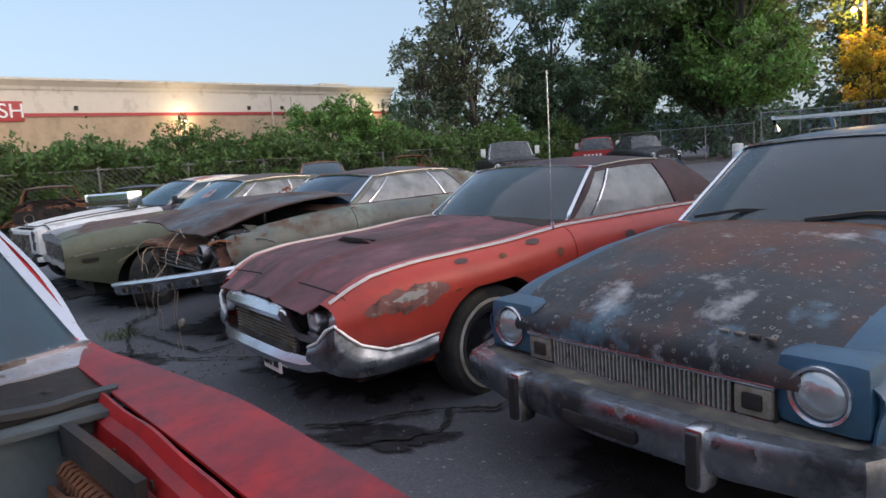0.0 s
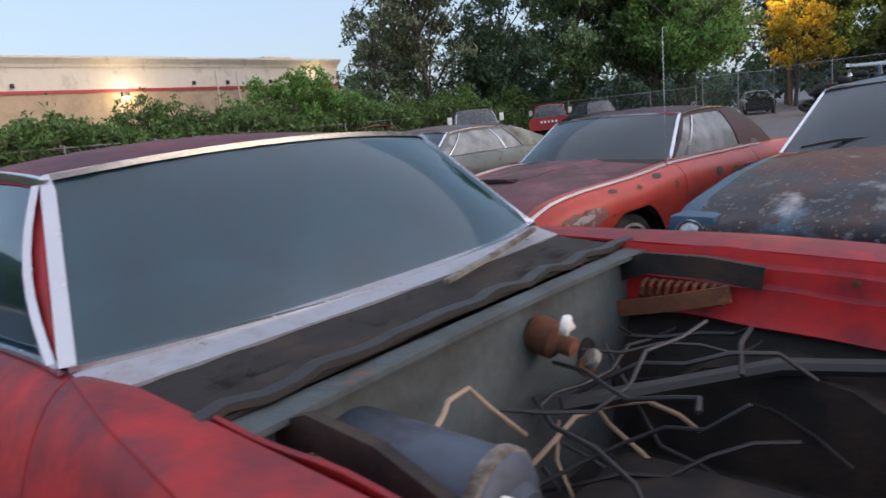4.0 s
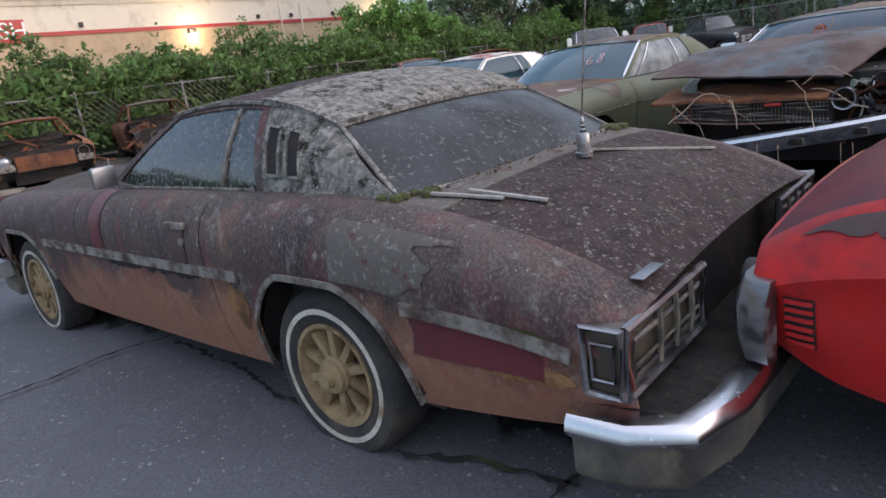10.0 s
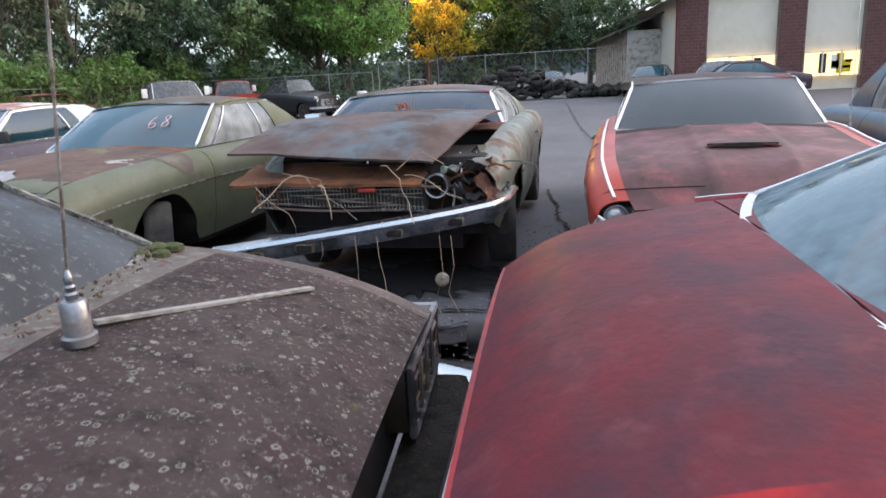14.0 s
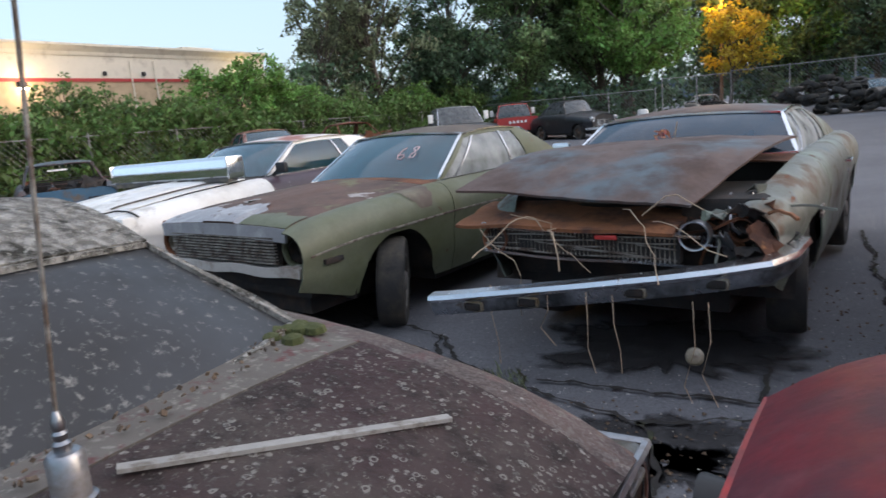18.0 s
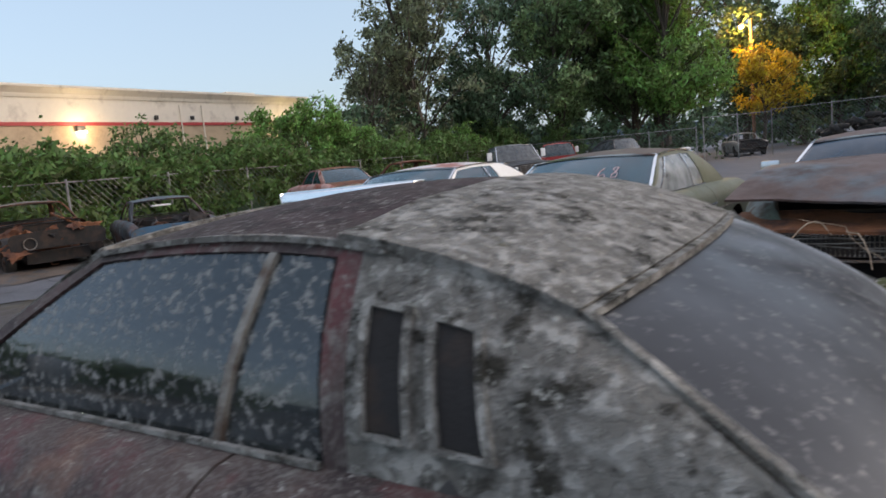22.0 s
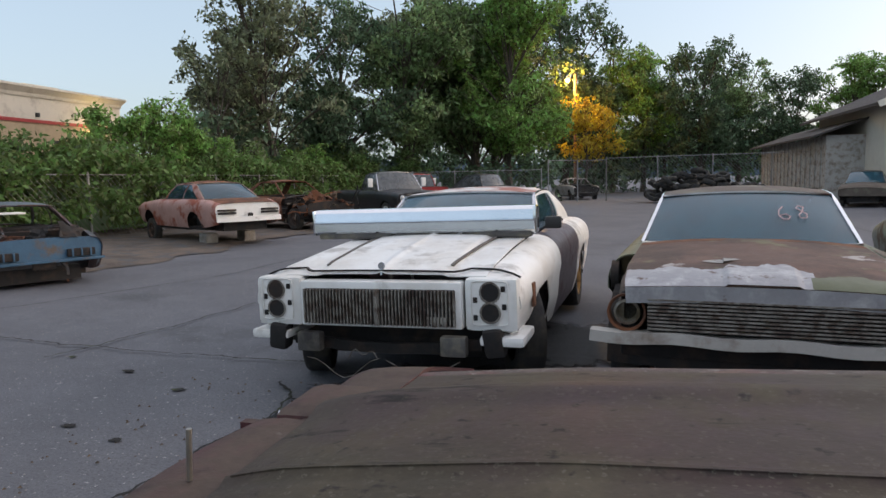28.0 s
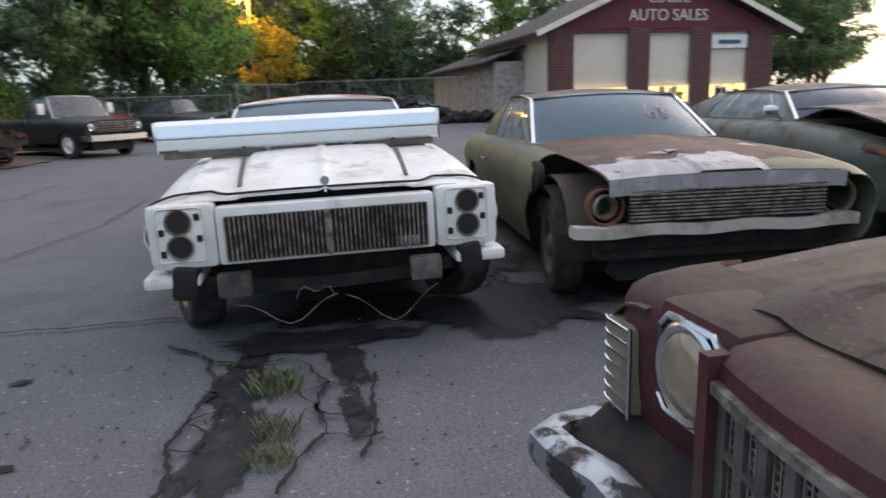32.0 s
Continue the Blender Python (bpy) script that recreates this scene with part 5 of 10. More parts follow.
# ---- car wash ----
def car_wash():
    m = pose(-34, 0, 0)
    ob = thing("car_wash_building", m, "long tan stucco car wash with cream cornice and red stripe", "building")
    y0, y1 = 5.75, 37.0
    bm = bmesh.new()
    box(bm, -14, y0, -0.2, 0, y1, 5.1)
    part("wall", bm, "stucco", ob, smooth=False)
    bm = bmesh.new()
    box(bm, -14.0, y0 - 0.02, 5.28, 0.02, y1 + 0.02, 6.55)
    part("upper_wall", bm, "white_trim", ob, smooth=False)
    bm = bmesh.new()
    box(bm, -14.05, y0 - 0.06, 5.1, 0.07, y1 + 0.06, 5.28)
    part("stripe", bm, "red_stripe", ob, smooth=False)
    bm = bmesh.new()
    prof = [(0, 0), (0.10, 0.0), (0.16, 0.18), (0.42, 0.42), (0.48, 0.46), (0.48, 0.58), (0, 0.58)]
    sweep(bm, [(-14, y1, 6.5), (0, y1, 6.5), (0, y0, 6.5), (-14, y0, 6.5)], [(a, b) for a, b in prof])
    part("cornice", bm, "white_trim", ob, smooth=False)
    bm = bmesh.new()
    box(bm, -4.6, 32.8, 7.0, -3.0, 34.6, 7.55, 0.05)
    box(bm, -4.9, 32.4, 7.55, -2.7, 35.0, 7.7)
    part("roof_vent", bm, "white_trim", ob, smooth=False)
    bm = bmesh.new()
    box(bm, 0.0, 6.15, 4.86, 0.10, 11.45, 5.90, 0.02)
    sg = part("sign", bm, "sign_red", ob, "red sign panel with white letters")
    words("letters", "CAR WASH", 1.05, pose(0.12, 8.8, 5.37, 90, 0, 90), "sign_white", sg, "white capital letters", 0.015)
    for y, z in ((7.8, 4.75), (19.9, 4.95), (34.6, 5.25)):
        bm = bmesh.new()
        box(bm, 0.0, y - 0.22, z - 0.16, 0.24, y + 0.22, z + 0.14, 0.03)
        wl_ = part("wall_light", bm, "black_plastic", ob)
        bm = bmesh.new()
        box(bm, 0.04, y - 0.2, z - 0.24, 0.30, y + 0.2, z - 0.165, 0.02)
        g = part("light_lens", bm, "wall_lens", wl_)
        g.visible_shadow = False
    for y in (14.0, 24.5, 27.0, 30.5):
        bm = bmesh.new()
        box(bm, 0.02, y - 0.09, 5.42, 0.2, y + 0.09, 5.66, 0.03)
        part("camera_box", bm, "black_plastic", ob)
    for y in (26.2, 27.8, 5.6):
        bm = bmesh.new()
        tube(bm, [(0.08, y, 0), (0.08, y, 6.3)], 0.05)
        part("downpipe", bm, "white_trim", ob)
    bm = bmesh.new()
    box(bm, -0.05, 31.6, 2.6, 0.03, 34.2, 4.2)
    part("window", bm, "black_plastic", ob)


car_wash()

# low green roof, flag pole and far hills beyond the car wash
ob = thing("green_roof_building", pose(-75, 2, 0), "distant low building with a green metal roof", "building")
bm = bmesh.new()
box(bm, -8, -30, 0, 8, 5, 5.5)
part("wall", bm, "white_trim", ob, smooth=False)
bm = bmesh.new()
sweep(bm, [(0, -32, 5.5), (0, 7, 5.5)], [(-10, 0), (10, 0), (0, 4.5)])
part("roof", bm, "leaf_dark", ob, smooth=False)
bm = bmesh.new()
tube(bm, [(-70, -1.5, 0), (-70, -1.5, 10)], 0.09)
solo("flag_pole", bm, "white_plastic", "thin white flag pole far beyond the fence", "pole")
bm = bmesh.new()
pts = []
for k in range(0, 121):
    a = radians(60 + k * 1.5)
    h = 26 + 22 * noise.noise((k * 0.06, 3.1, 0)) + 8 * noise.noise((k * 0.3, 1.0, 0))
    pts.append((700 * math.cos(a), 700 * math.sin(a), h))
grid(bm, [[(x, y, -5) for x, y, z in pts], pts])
solo("far_hills", bm, "hill", "wooded ridge on the horizon, haze put into its blue colour", "hill", kind="structure")

# utility pole
bm = bmesh.new()
tube(bm, [(-16.2, 2.95, -0.05), (-16.3, 2.85, 4), (-16.4, 2.65, 9.5)], 0.16, 12)
ob = solo("utility_pole", bm, "pole_wood", "leaning weathered wooden utility pole beside the hedge", "pole")
bm = bmesh.new()
tube(bm, [(-16.4, 2.65, 9.3), (-25, 20, 17), (-22, 36, 14.0), (-19, 46, 13.5)], 0.025, 5)
solo("power_cable", bm, "black_plastic", "thin black cable sagging across the sky", "cable")


# ---- foliage ----
def leaf_cloud(name, blobs, n, size, mat, seed, droop=0.3, spray=16):
    """Many small leaves thrown into uneven clumps: blobs of (x, y, z, rx, ry, rz)."""
    rs = np.random.RandomState(seed)
    b = np.array(blobs, float)
    vol = (b[:, 3] * b[:, 4] * b[:, 5]) ** 0.75
    pick = rs.choice(len(b), n, p=vol / vol.sum())
    # sprays: leaves gather round twig ends that lie towards the outside of each blob
    nc = max(1, n // spray)
    pick = pick[:nc]
    d = rs.normal(size=(nc, 3))
    d /= np.linalg.norm(d, axis=1)[:, None]
    tips = b[pick, :3] + d * (rs.random(nc) ** 0.5)[:, None] * b[pick, 3:6]
    own = rs.randint(0, nc, n)
    c = tips[own] + rs.normal(size=(n, 3)) * np.array([1.0, 1.0, 0.6]) * size * 1.5
    c[:, 2] -= 0.35 * np.abs(c - tips[own])[:, :2].sum(1)
    u = rs.normal(size=(n, 3))
    u /= np.linalg.norm(u, axis=1)[:, None]
    u[:, 2] -= droop
    v = np.cross(u, rs.normal(size=(n, 3)))
    v /= np.linalg.norm(v, axis=1)[:, None]
    s = size * rs.uniform(0.6, 1.3, n)[:, None]
    p = np.stack([c - u * s, c + v * s * 0.48, c + u * s, c - v * s * 0.48], 1).reshape(-1, 3)
    me = bpy.data.meshes.new(name)
    me.vertices.add(4 * n)
    me.vertices.foreach_set("co", p.ravel())
    me.loops.add(4 * n)
    me.loops.foreach_set("vertex_index", np.arange(4 * n, dtype=np.int32))
    me.polygons.add(n)
    me.polygons.foreach_set("loop_start", np.arange(0, 4 * n, 4, dtype=np.int32))
    me.update()
    me.materials.append(M[mat])
    return me


def make_tree(name, h, spread, mat, seed, label, leaves=7000, leaf=0.17, base=0.3, lean=0.0):
    rnd = random.Random(seed)
    ob = thing(name, pose(0, 0, 0), label, "tree")
    bm = bmesh.new()
    trunk = [Vector((lean * h * (k / 6) ** 1.5 + 0.1 * math.sin(k + seed), 0.12 * math.cos(k * 1.3 + seed), h * 0.80 * k / 6)) for k in range(7)]
    for a, b_, r0, r1 in [(trunk[k], trunk[k + 1], 0.2 * h / 10 * (1 - k / 7.5), 0.2 * h / 10 * (1 - (k + 1) / 7.5)) for k in range(6)]:
        ax = (b_ - a).normalized()
        s1 = ax.cross(Vector((1, 0.2, 0))).normalized()
        s2 = ax.cross(s1)
        r = [[p + (s1 * math.cos(t) + s2 * math.sin(t)) * q for t in np.linspace(0, 2 * math.pi, 9)] for p, q in ((a, r0), (b_, r1))]
        grid(bm, r)
    blobs = []
    for k in range(34):
        t = rnd.uniform(base, 0.96)
        a = rnd.random() * 6.28
        root = trunk[min(6, int(t * 0.9 * 6))]
        reach = spread * (1 - abs(t - 0.55) * 1.1) * rnd.uniform(0.45, 1.1)
        tip = Vector((root.x + math.cos(a) * reach, root.y + math.sin(a) * reach, h * t + rnd.uniform(-0.1, 0.5)))
        mid = root.lerp(tip, 0.5) + Vector((0, 0, 0.25))
        tube(bm, [root, mid, tip], 0.035 * h / 10, 5)
        q = rnd.uniform(0.5, 1.0) * h / 9
        blobs.append((tip.x, tip.y, tip.z, q * 0.98, q * 0.98, q * 0.86))
        blobs.append((mid.x + rnd.uniform(-.6, .6), mid.y + rnd.uniform(-.6, .6), mid.z + 0.3, q * 0.8, q * 0.8, q * 0.6))
    part("trunk", bm, "bark", ob)
    me = leaf_cloud("crown", blobs, leaves, leaf, mat, seed)
    c = new("crown", me)
    c.parent = ob
    return ob


def planted(proto, spots):
    for i, (x, y, turn, sc) in enumerate(spots):
        mm = pose(x, y, ground_z(x, y) - 0.1, 0, 0, turn) @ Matrix.Diagonal((sc, sc, sc, 1))
        if i == 0:
            proto.matrix_world = mm
        else:
            o = copy_thing(proto, mm)
            o.scale = (sc, sc, sc)


TL = "tall leafy tree with a dense green crown behind the fence"
planted(make_tree("tree", 14, 4.6, "leaf", 1, TL, 16500, leaf=0.15), [(-15.8, 41, 0, 1.05), (-12.6, 47, 140, 1.12), (23.5, 45, 60, 0.8), (29, 47, 200, 0.85), (36, 46, 10, 0.75), (43, 52, 80, 0.95), (-3.2, 63, 10, 0.95), (8, 66, 90, 0.88)])
planted(make_tree("tree", 13, 4.2, "leaf_dark", 2, "dark green tree in the row behind the fence", 16500, leaf=0.15), [(-18.6, 37, 30, 0.9), (-13.3, 50, 0, 1.1), (-7.5, 63, 100, 1.3), (12, 63, 10, 0.78), (27, 56, 70, 0.7), (-22.5, 46, 10, 0.62), (33, 48, 60, 0.7), (39.5, 49, 20, 0.8), (4, 60, 60, 0.95), (20, 60, 200, 0.8)])
planted(make_tree("tree", 14, 4.2, "leaf_bright", 3, "bright green tree beside the street lamp", 18000, leaf=0.15), [(-9.7, 44.0, 20, 1.04), (-0.5, 62, 200, 0.9), (15.5, 60, 0, 0.76), (-11.6, 49.5, 60, 1.05)])
planted(make_tree("tree", 12, 4.4, "leaf_olive", 4, "tree with olive and browning leaves", 9000, leaf=0.15, base=0.35, lean=0.1), [(-19.6, 31.0, 200, 0.98), (-12.4, 53, 0, 1.0), (1.5, 64, 80, 0.8), (-17.0, 45, 100, 1.15)])
planted(make_tree("tree", 9, 3.0, "leaf_olive", 9, "slender tree with thin grey-green foliage", 5200, leaf=0.13, base=0.3, lean=-0.12), [(-20.3, 27.6, 0, 0.86), (-21.5, 33, 100, 0.9)])
planted(make_tree("tree", 8, 2.6, "leaf_yellow", 5, "small tree with the street lamp's yellow light in its leaf colour", 5000, leaf=0.15, base=0.4), [(-5.2, 55.0, 0, 0.95)])
planted(make_tree("shrub", 5.2, 2.3, "leaf_bright", 6, "large bright green shrub growing through the fence", 9000, leaf=0.10, base=0.05), [(-18.6, 17.2, 0, 0.62), (-18.5, 19.6, 120, 0.86), (-18.7, 21.2, 60, 0.84), (-18.5, 22.6, 30, 0.66), (-18.2, 24.0, 200, 0.56), (-18.8, 27.5, 10, 0.6), (-17.8, 31, 90, 0.66)])
planted(make_tree("shrub", 4.0, 1.9, "leaf_hedge", 7, "leafy green shrub rising above the hedge", 6500, leaf=0.09, base=0.05), [(-18.6, 12.6, 0, 0.86), (-18.5, 6.4, 120, 0.86), (-18.8, 9.3, 60, 0.72), (-18.6, -1.5, 0, 0.7), (-17.2, 35.5, 40, 0.9), (-14.8, 38.9, 0, 0.8), (-19.2, -6, 0, 0.7), (-18.7, 14.4, 30, 0.8), (-18.6, 4.2, 200, 0.68), (-18.4, 1.6, 10, 0.6)])

# hedge of vines on the chain-link fence
rs = np.random.RandomState(4)
blobs = []
for y in np.arange(-16, 37, 0.6):
    h = 2.0 + 0.25 * math.sin(y * 0.9) + 0.35 * rs.rand()
    blobs += [(-17.5 - rs.rand() * 0.4, y, 0.35 + h * 0.62, 0.5, 0.7, h * 0.42), (-17.9, y + 0.3, 0.35 + h * 0.86, 0.75, 0.7, 0.5), (-16.75, y, 0.2 + h * 0.86, 0.35, 0.7, 0.45), (-16.8 + 0.35 * rs.rand(), y, 0.75 + 0.5 * rs.rand(), 0.3, 0.6, 0.6)]
    if rs.rand() < 0.5:
        blobs.append((-17.7, y, 2.6 + rs.rand() * 0.5, 0.12, 0.12, 0.5))
hedge = new("vine_hedge", leaf_cloud("vine_hedge", blobs, 85000, 0.105, "leaf_hedge", 8))
tagged(hedge, "thick green vines covering the chain-link fence", "hedge", kind="stuff")
# Plain box in dark leaf colour, standing in for shade inside the hedge.
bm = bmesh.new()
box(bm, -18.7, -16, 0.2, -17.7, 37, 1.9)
solo("hedge_core", bm, "leaf_dark", "dark leaf-coloured box put in for the hedge's shaded inside", "hedge", kind="stuff")
blobs = [(x, 41.0 + 2 * rs.rand(), 1.2 + rs.rand() * 1.2, 1.6, 1.2, 1.5) for x in np.arange(-22, -6, 1.0)] + [(-21 + rs.rand(), y, 2.0 + 2 * rs.rand(), 1.5, 1.5, 1.8) for y in np.arange(26, 42, 1.2)] + [(x, 60 + 3 * rs.rand(), 2.0 + 2.5 * rs.rand(), 2.5, 1.5, 2.6) for x in np.arange(-8, 40, 1.7)]
tagged(new("undergrowth", leaf_cloud("undergrowth", blobs, 26000, 0.17, "leaf_dark", 12)), "dark undergrowth between the tree trunks", "undergrowth", kind="stuff")
blobs = [(x, 74 + 5 * rs.rand(), 2.0 + 4 * rs.rand(), 4, 2, 3.5) for x in np.arange(-45, 60, 2.0)]
tagged(new("far_woods", leaf_cloud("far_woods", blobs, 16000, 0.40, "leaf_dark", 14)), "dark far wood closing the view", "wood", kind="stuff")


# ---- fences ----
def chain_fence(p, q, h, step, label, rows=0.13):
    p, q = Vector((*p, 0)), Vector((*q, 0))
    ob = thing("chain_link_fence", pose(p.x, p.y, ground_z(p.x, p.y)), label, "fence")
    d = q - p
    n = max(1, int(d.length / step))
    z = lambda t: ground_z(p.x + d.x * t, p.y + d.y * t) - ground_z(p.x, p.y)
    for k in range(n + 1):
        t = k / n
        bm = bmesh.new()
        c = d * t
        tube(bm, [(c.x, c.y, z(t) - 0.1), (c.x, c.y, z(t) + h + 0.08)], 0.032, 8)
        part("post", bm, "galv", ob)
    for zz in (h,):
        bm = bmesh.new()
        tube(bm, [(d.x * t, d.y * t, z(t) + zz) for t in np.linspace(0, 1, n + 1)], 0.02, 6)
        part("top_rail", bm, "galv", ob)
    vs, es, fs = [], [], []
    w = 0.0035
    L = d.length
    u = d.normalized()
    side = Vector((-u.y, u.x, 0))
    for sg in (1, -1):
        for a in np.arange(-h, L + h, rows * 1.4):
            x0, x1 = max(0, a), min(L, a + h)
            if x1 - x0 < 0.05:
                continue
            z0, z1 = x0 - a, x1 - a
            if sg < 0:
                z0, z1 = h - z0, h - z1
            k = len(vs)
            for xx, zq, o in ((x0, z0, -w), (x0, z0, w), (x1, z1, w), (x1, z1, -w)):
                c = u * xx
                vs.append((c.x + u.x * o, c.y + u.y * o, z(xx / L) + zq + o))
            fs.append((k, k + 1, k + 2, k + 3))
    me = bpy.data.meshes.new("mesh_wire")
    me.from_pydata(vs, [], fs)
    me.materials.append(M["galv"])
    o = new("mesh_wire", me)
    o.parent = ob
    o["kind"] = "stuff"


chain_fence((-16.7, -12), (-16.7, 36), 1.75, 3.0, "rusty chain-link fence overgrown by vines")
chain_fence((-17.0, 37.5), (-7.0, 38.6), 1.9, 2.5, "low chain-link fence in front of the trees")
chain_fence((-6.6, 38.5), (-3.4, 40.4), 2.4, 1.6, "tall chain-link gate in a steel frame")
chain_fence((-3.4, 40.4), (8.0, 38.0), 2.5, 2.6, "tall chain-link fence behind the tyre pile")

# ---- street lamp ----
ob = thing("street_lamp", pose(-6.2, 57.6, 0.05), "lit orange sodium street lamp on a wooden pole among trees", "street lamp")
bm = bmesh.new()
tube(bm, [(0, 0, 0), (0, 0, 10)], 0.13, 10)
part("pole", bm, "pole_wood", ob)
bm = bmesh.new()
tube(bm, [(0, 0, 9.2), (-0.25, -0.2, 9.6), (-0.55, -0.4, 9.65)], 0.035, 6)
arm = part("arm", bm, "galv", ob)
bm = bmesh.new()
lathe(bm, [(0.10, 0.22), (0.2, 0.1), (0.26, 0.0), (0.2, -0.02)], pose(-0.6, -0.45, 9.55, 0, -90, 0), 18)
part("lamp_head", bm, "galv", ob)
bm = bmesh.new()
lathe(bm, [(0.18, 0.0), (0.16, -0.12), (0.08, -0.2), (0.004, -0.22)], pose(-0.6, -0.45, 9.52, 0, -90, 0), 18)
g = part("lamp_lens", bm, "lamp_lens", ob)
g.visible_shadow = False


# ---- auto sales shop ----
def shop():
    ob = thing("auto_sales_shop", pose(8.4, 31.6, 0.1), "gabled brick shop with cream panels and lit windows", "building")
    W, H, PK = 12.5, 4.35, 7.1
    bm = bmesh.new()
    box(bm, 0, 0.3, -0.3, W, 11, H - 0.02)
    part("wall", bm, "cream_panel", ob, smooth=False)
    cols = [(0.0, 1.25), (4.25, 5.35), (7.75, 8.85), (11.1, 12.5)]
    for a, b_ in cols:
        bm = bmesh.new()
        box(bm, a, 0.0, -0.3, b_, 0.32, H)
        pier = part("brick_pier", bm, "mortar", ob, smooth=False)
        vs_, fs_ = [], []
        k = 0
        for r in range(int(H / 0.14)):
            z0 = r * 0.14
            x = a + 0.01 - (0.15 if r % 2 else 0)
            while x < b_ - 0.02:
                xa, xb = max(a + 0.005, x), min(b_ - 0.005, x + 0.28)
                if xb - xa > 0.05:
                    q = len(vs_)
                    vs_ += [(xa, -0.012, z0), (xb, -0.012, z0), (xb, -0.012, z0 + 0.125), (xa, -0.012, z0 + 0.125), (xa, 0.0, z0), (xb, 0.0, z0), (xb, 0.0, z0 + 0.125), (xa, 0.0, z0 + 0.125)]
                    fs_ += [(q, q + 1, q + 2, q + 3), (q, q + 4, q + 5, q + 1), (q + 3, q + 2, q + 6, q + 7), (q, q + 3, q + 7, q + 4), (q + 1, q + 5, q + 6, q + 2)]
                x += 0.30
        me = bpy.data.meshes.new("bricks")
        me.from_pydata(vs_, [], fs_)
        me.materials.append(M["brick"])
        o = new("bricks", me)
        o.parent = pier
        o["kind"] = "stuff"
    bm = bmesh.new()
    flat(bm, [(-0.1, 0.02, H), (W + 0.1, 0.02, H), (W / 2 + 0.2, 0.02, PK)], 0.3, (0, 1, 0))
    part("gable", bm, "maroon_board", ob, smooth=False)
    bm = bmesh.new()
    box(bm, 1.25, 0.06, H - 0.18, 11.1, 0.3, H)
    part("lintel", bm, "maroon_board", ob, smooth=False)
    for sg in (0, 1):
        bm = bmesh.new()
        a, b_ = ((-0.9, H - 0.28), (W / 2 + 0.2, PK + 0.12)) if sg == 0 else ((W / 2 + 0.2, PK + 0.12), (W + 1.2, H - 0.3))
        flat(bm, [(a[0], -0.6, a[1]), (b_[0], -0.6, b_[1]), (b_[0], 11.5, b_[1]), (a[0], 11.5, a[1])], 0.12)
        part("roof", bm, "roof_shingle", ob, smooth=False)
        bm = bmesh.new()
        sweep(bm, [(a[0], -0.62, a[1] + 0.02), (b_[0], -0.62, b_[1] + 0.02)], rect(0.06, 0.26))
        part("barge_board", bm, "white_trim", ob, smooth=False)
    for t, z, s in (("CLASSIC", 5.75, 0.62), ("AUTO SALES", 4.95, 0.78)):
        words("sign_letters", t, s, pose(W / 2 + 0.1, 0.0, z, 90, 0, 0), "cream_panel", ob, "cream sign letters", 0.03)
    for x0, x1 in ((1.3, 4.2), (5.4, 7.7), (8.9, 11.05)):
        bm = bmesh.new()
        box(bm, x0, 0.16, 0.55, x1, 0.28, 1.55)
        wd = part("window", bm, "lit_window", ob, "lit shop window with coloured goods inside", smooth=False)
        bm = bmesh.new()
        for xx in np.linspace(x0, x1, 4):
            box(bm, xx - 0.03, 0.10, 0.5, xx + 0.03, 0.17, 1.6)
        box(bm, x0, 0.10, 0.5, x1, 0.17, 0.56)
        box(bm, x0, 0.10, 1.54, x1, 0.17, 1.6)
        part("window_frame", bm, "white_trim", wd, smooth=False)
        rnd = random.Random(int(x0 * 10))
        for k in range(7):
            bm = bmesh.new()
            xx = x0 + 0.2 + rnd.random() * (x1 - x0 - 0.7)
            box(bm, xx, 0.12, 0.6 + rnd.random() * 0.5, xx + 0.3, 0.155, 0.8 + rnd.random() * 0.7)
            part("window_poster", bm, rnd.choice(["sign_red", "white_plastic", "black_plastic", "leaf_yellow"]), wd, smooth=False)
    bm = bmesh.new()
    box(bm, 8.9, 0.1, 3.35, 11.0, 0.25, 4.0)
    bs = part("banner", bm, "white_plastic", ob, "white banner board with blue writing", smooth=False)
    bm = bmesh.new()
    box(bm, 9.3, 0.085, 3.55, 10.6, 0.1, 3.75)
    part("writing", bm, "blue_camaro", bs, smooth=False)
    # annexe
    bm = bmesh.new()
    box(bm, -1.6, 3.5, -0.3, 0.0, 18, 3.1)
    part("annexe_wall", bm, "old_white_wall", ob, smooth=False)
    for y in np.arange(3.5, 18, 0.9):
        bm = bmesh.new()
        box(bm, -1.66, y, 0, -1.6, y + 0.08, 3.1)
        part("wall_batten", bm, "old_white_wall", ob, smooth=False)
    bm = bmesh.new()
    flat(bm, [(-2.3, 3.2, 3.0), (0.3, 3.2, 3.9), (0.3, 18.5, 3.9), (-2.3, 18.5, 3.0)], 0.1)
    part("annexe_roof", bm, "roof_shingle", ob, smooth=False)
    bm = bmesh.new()
    tube(bm, [(-0.08, -0.05, 0), (-0.08, -0.05, 4.2)], 0.05)
    part("downpipe", bm, "maroon_board", ob)


shop()

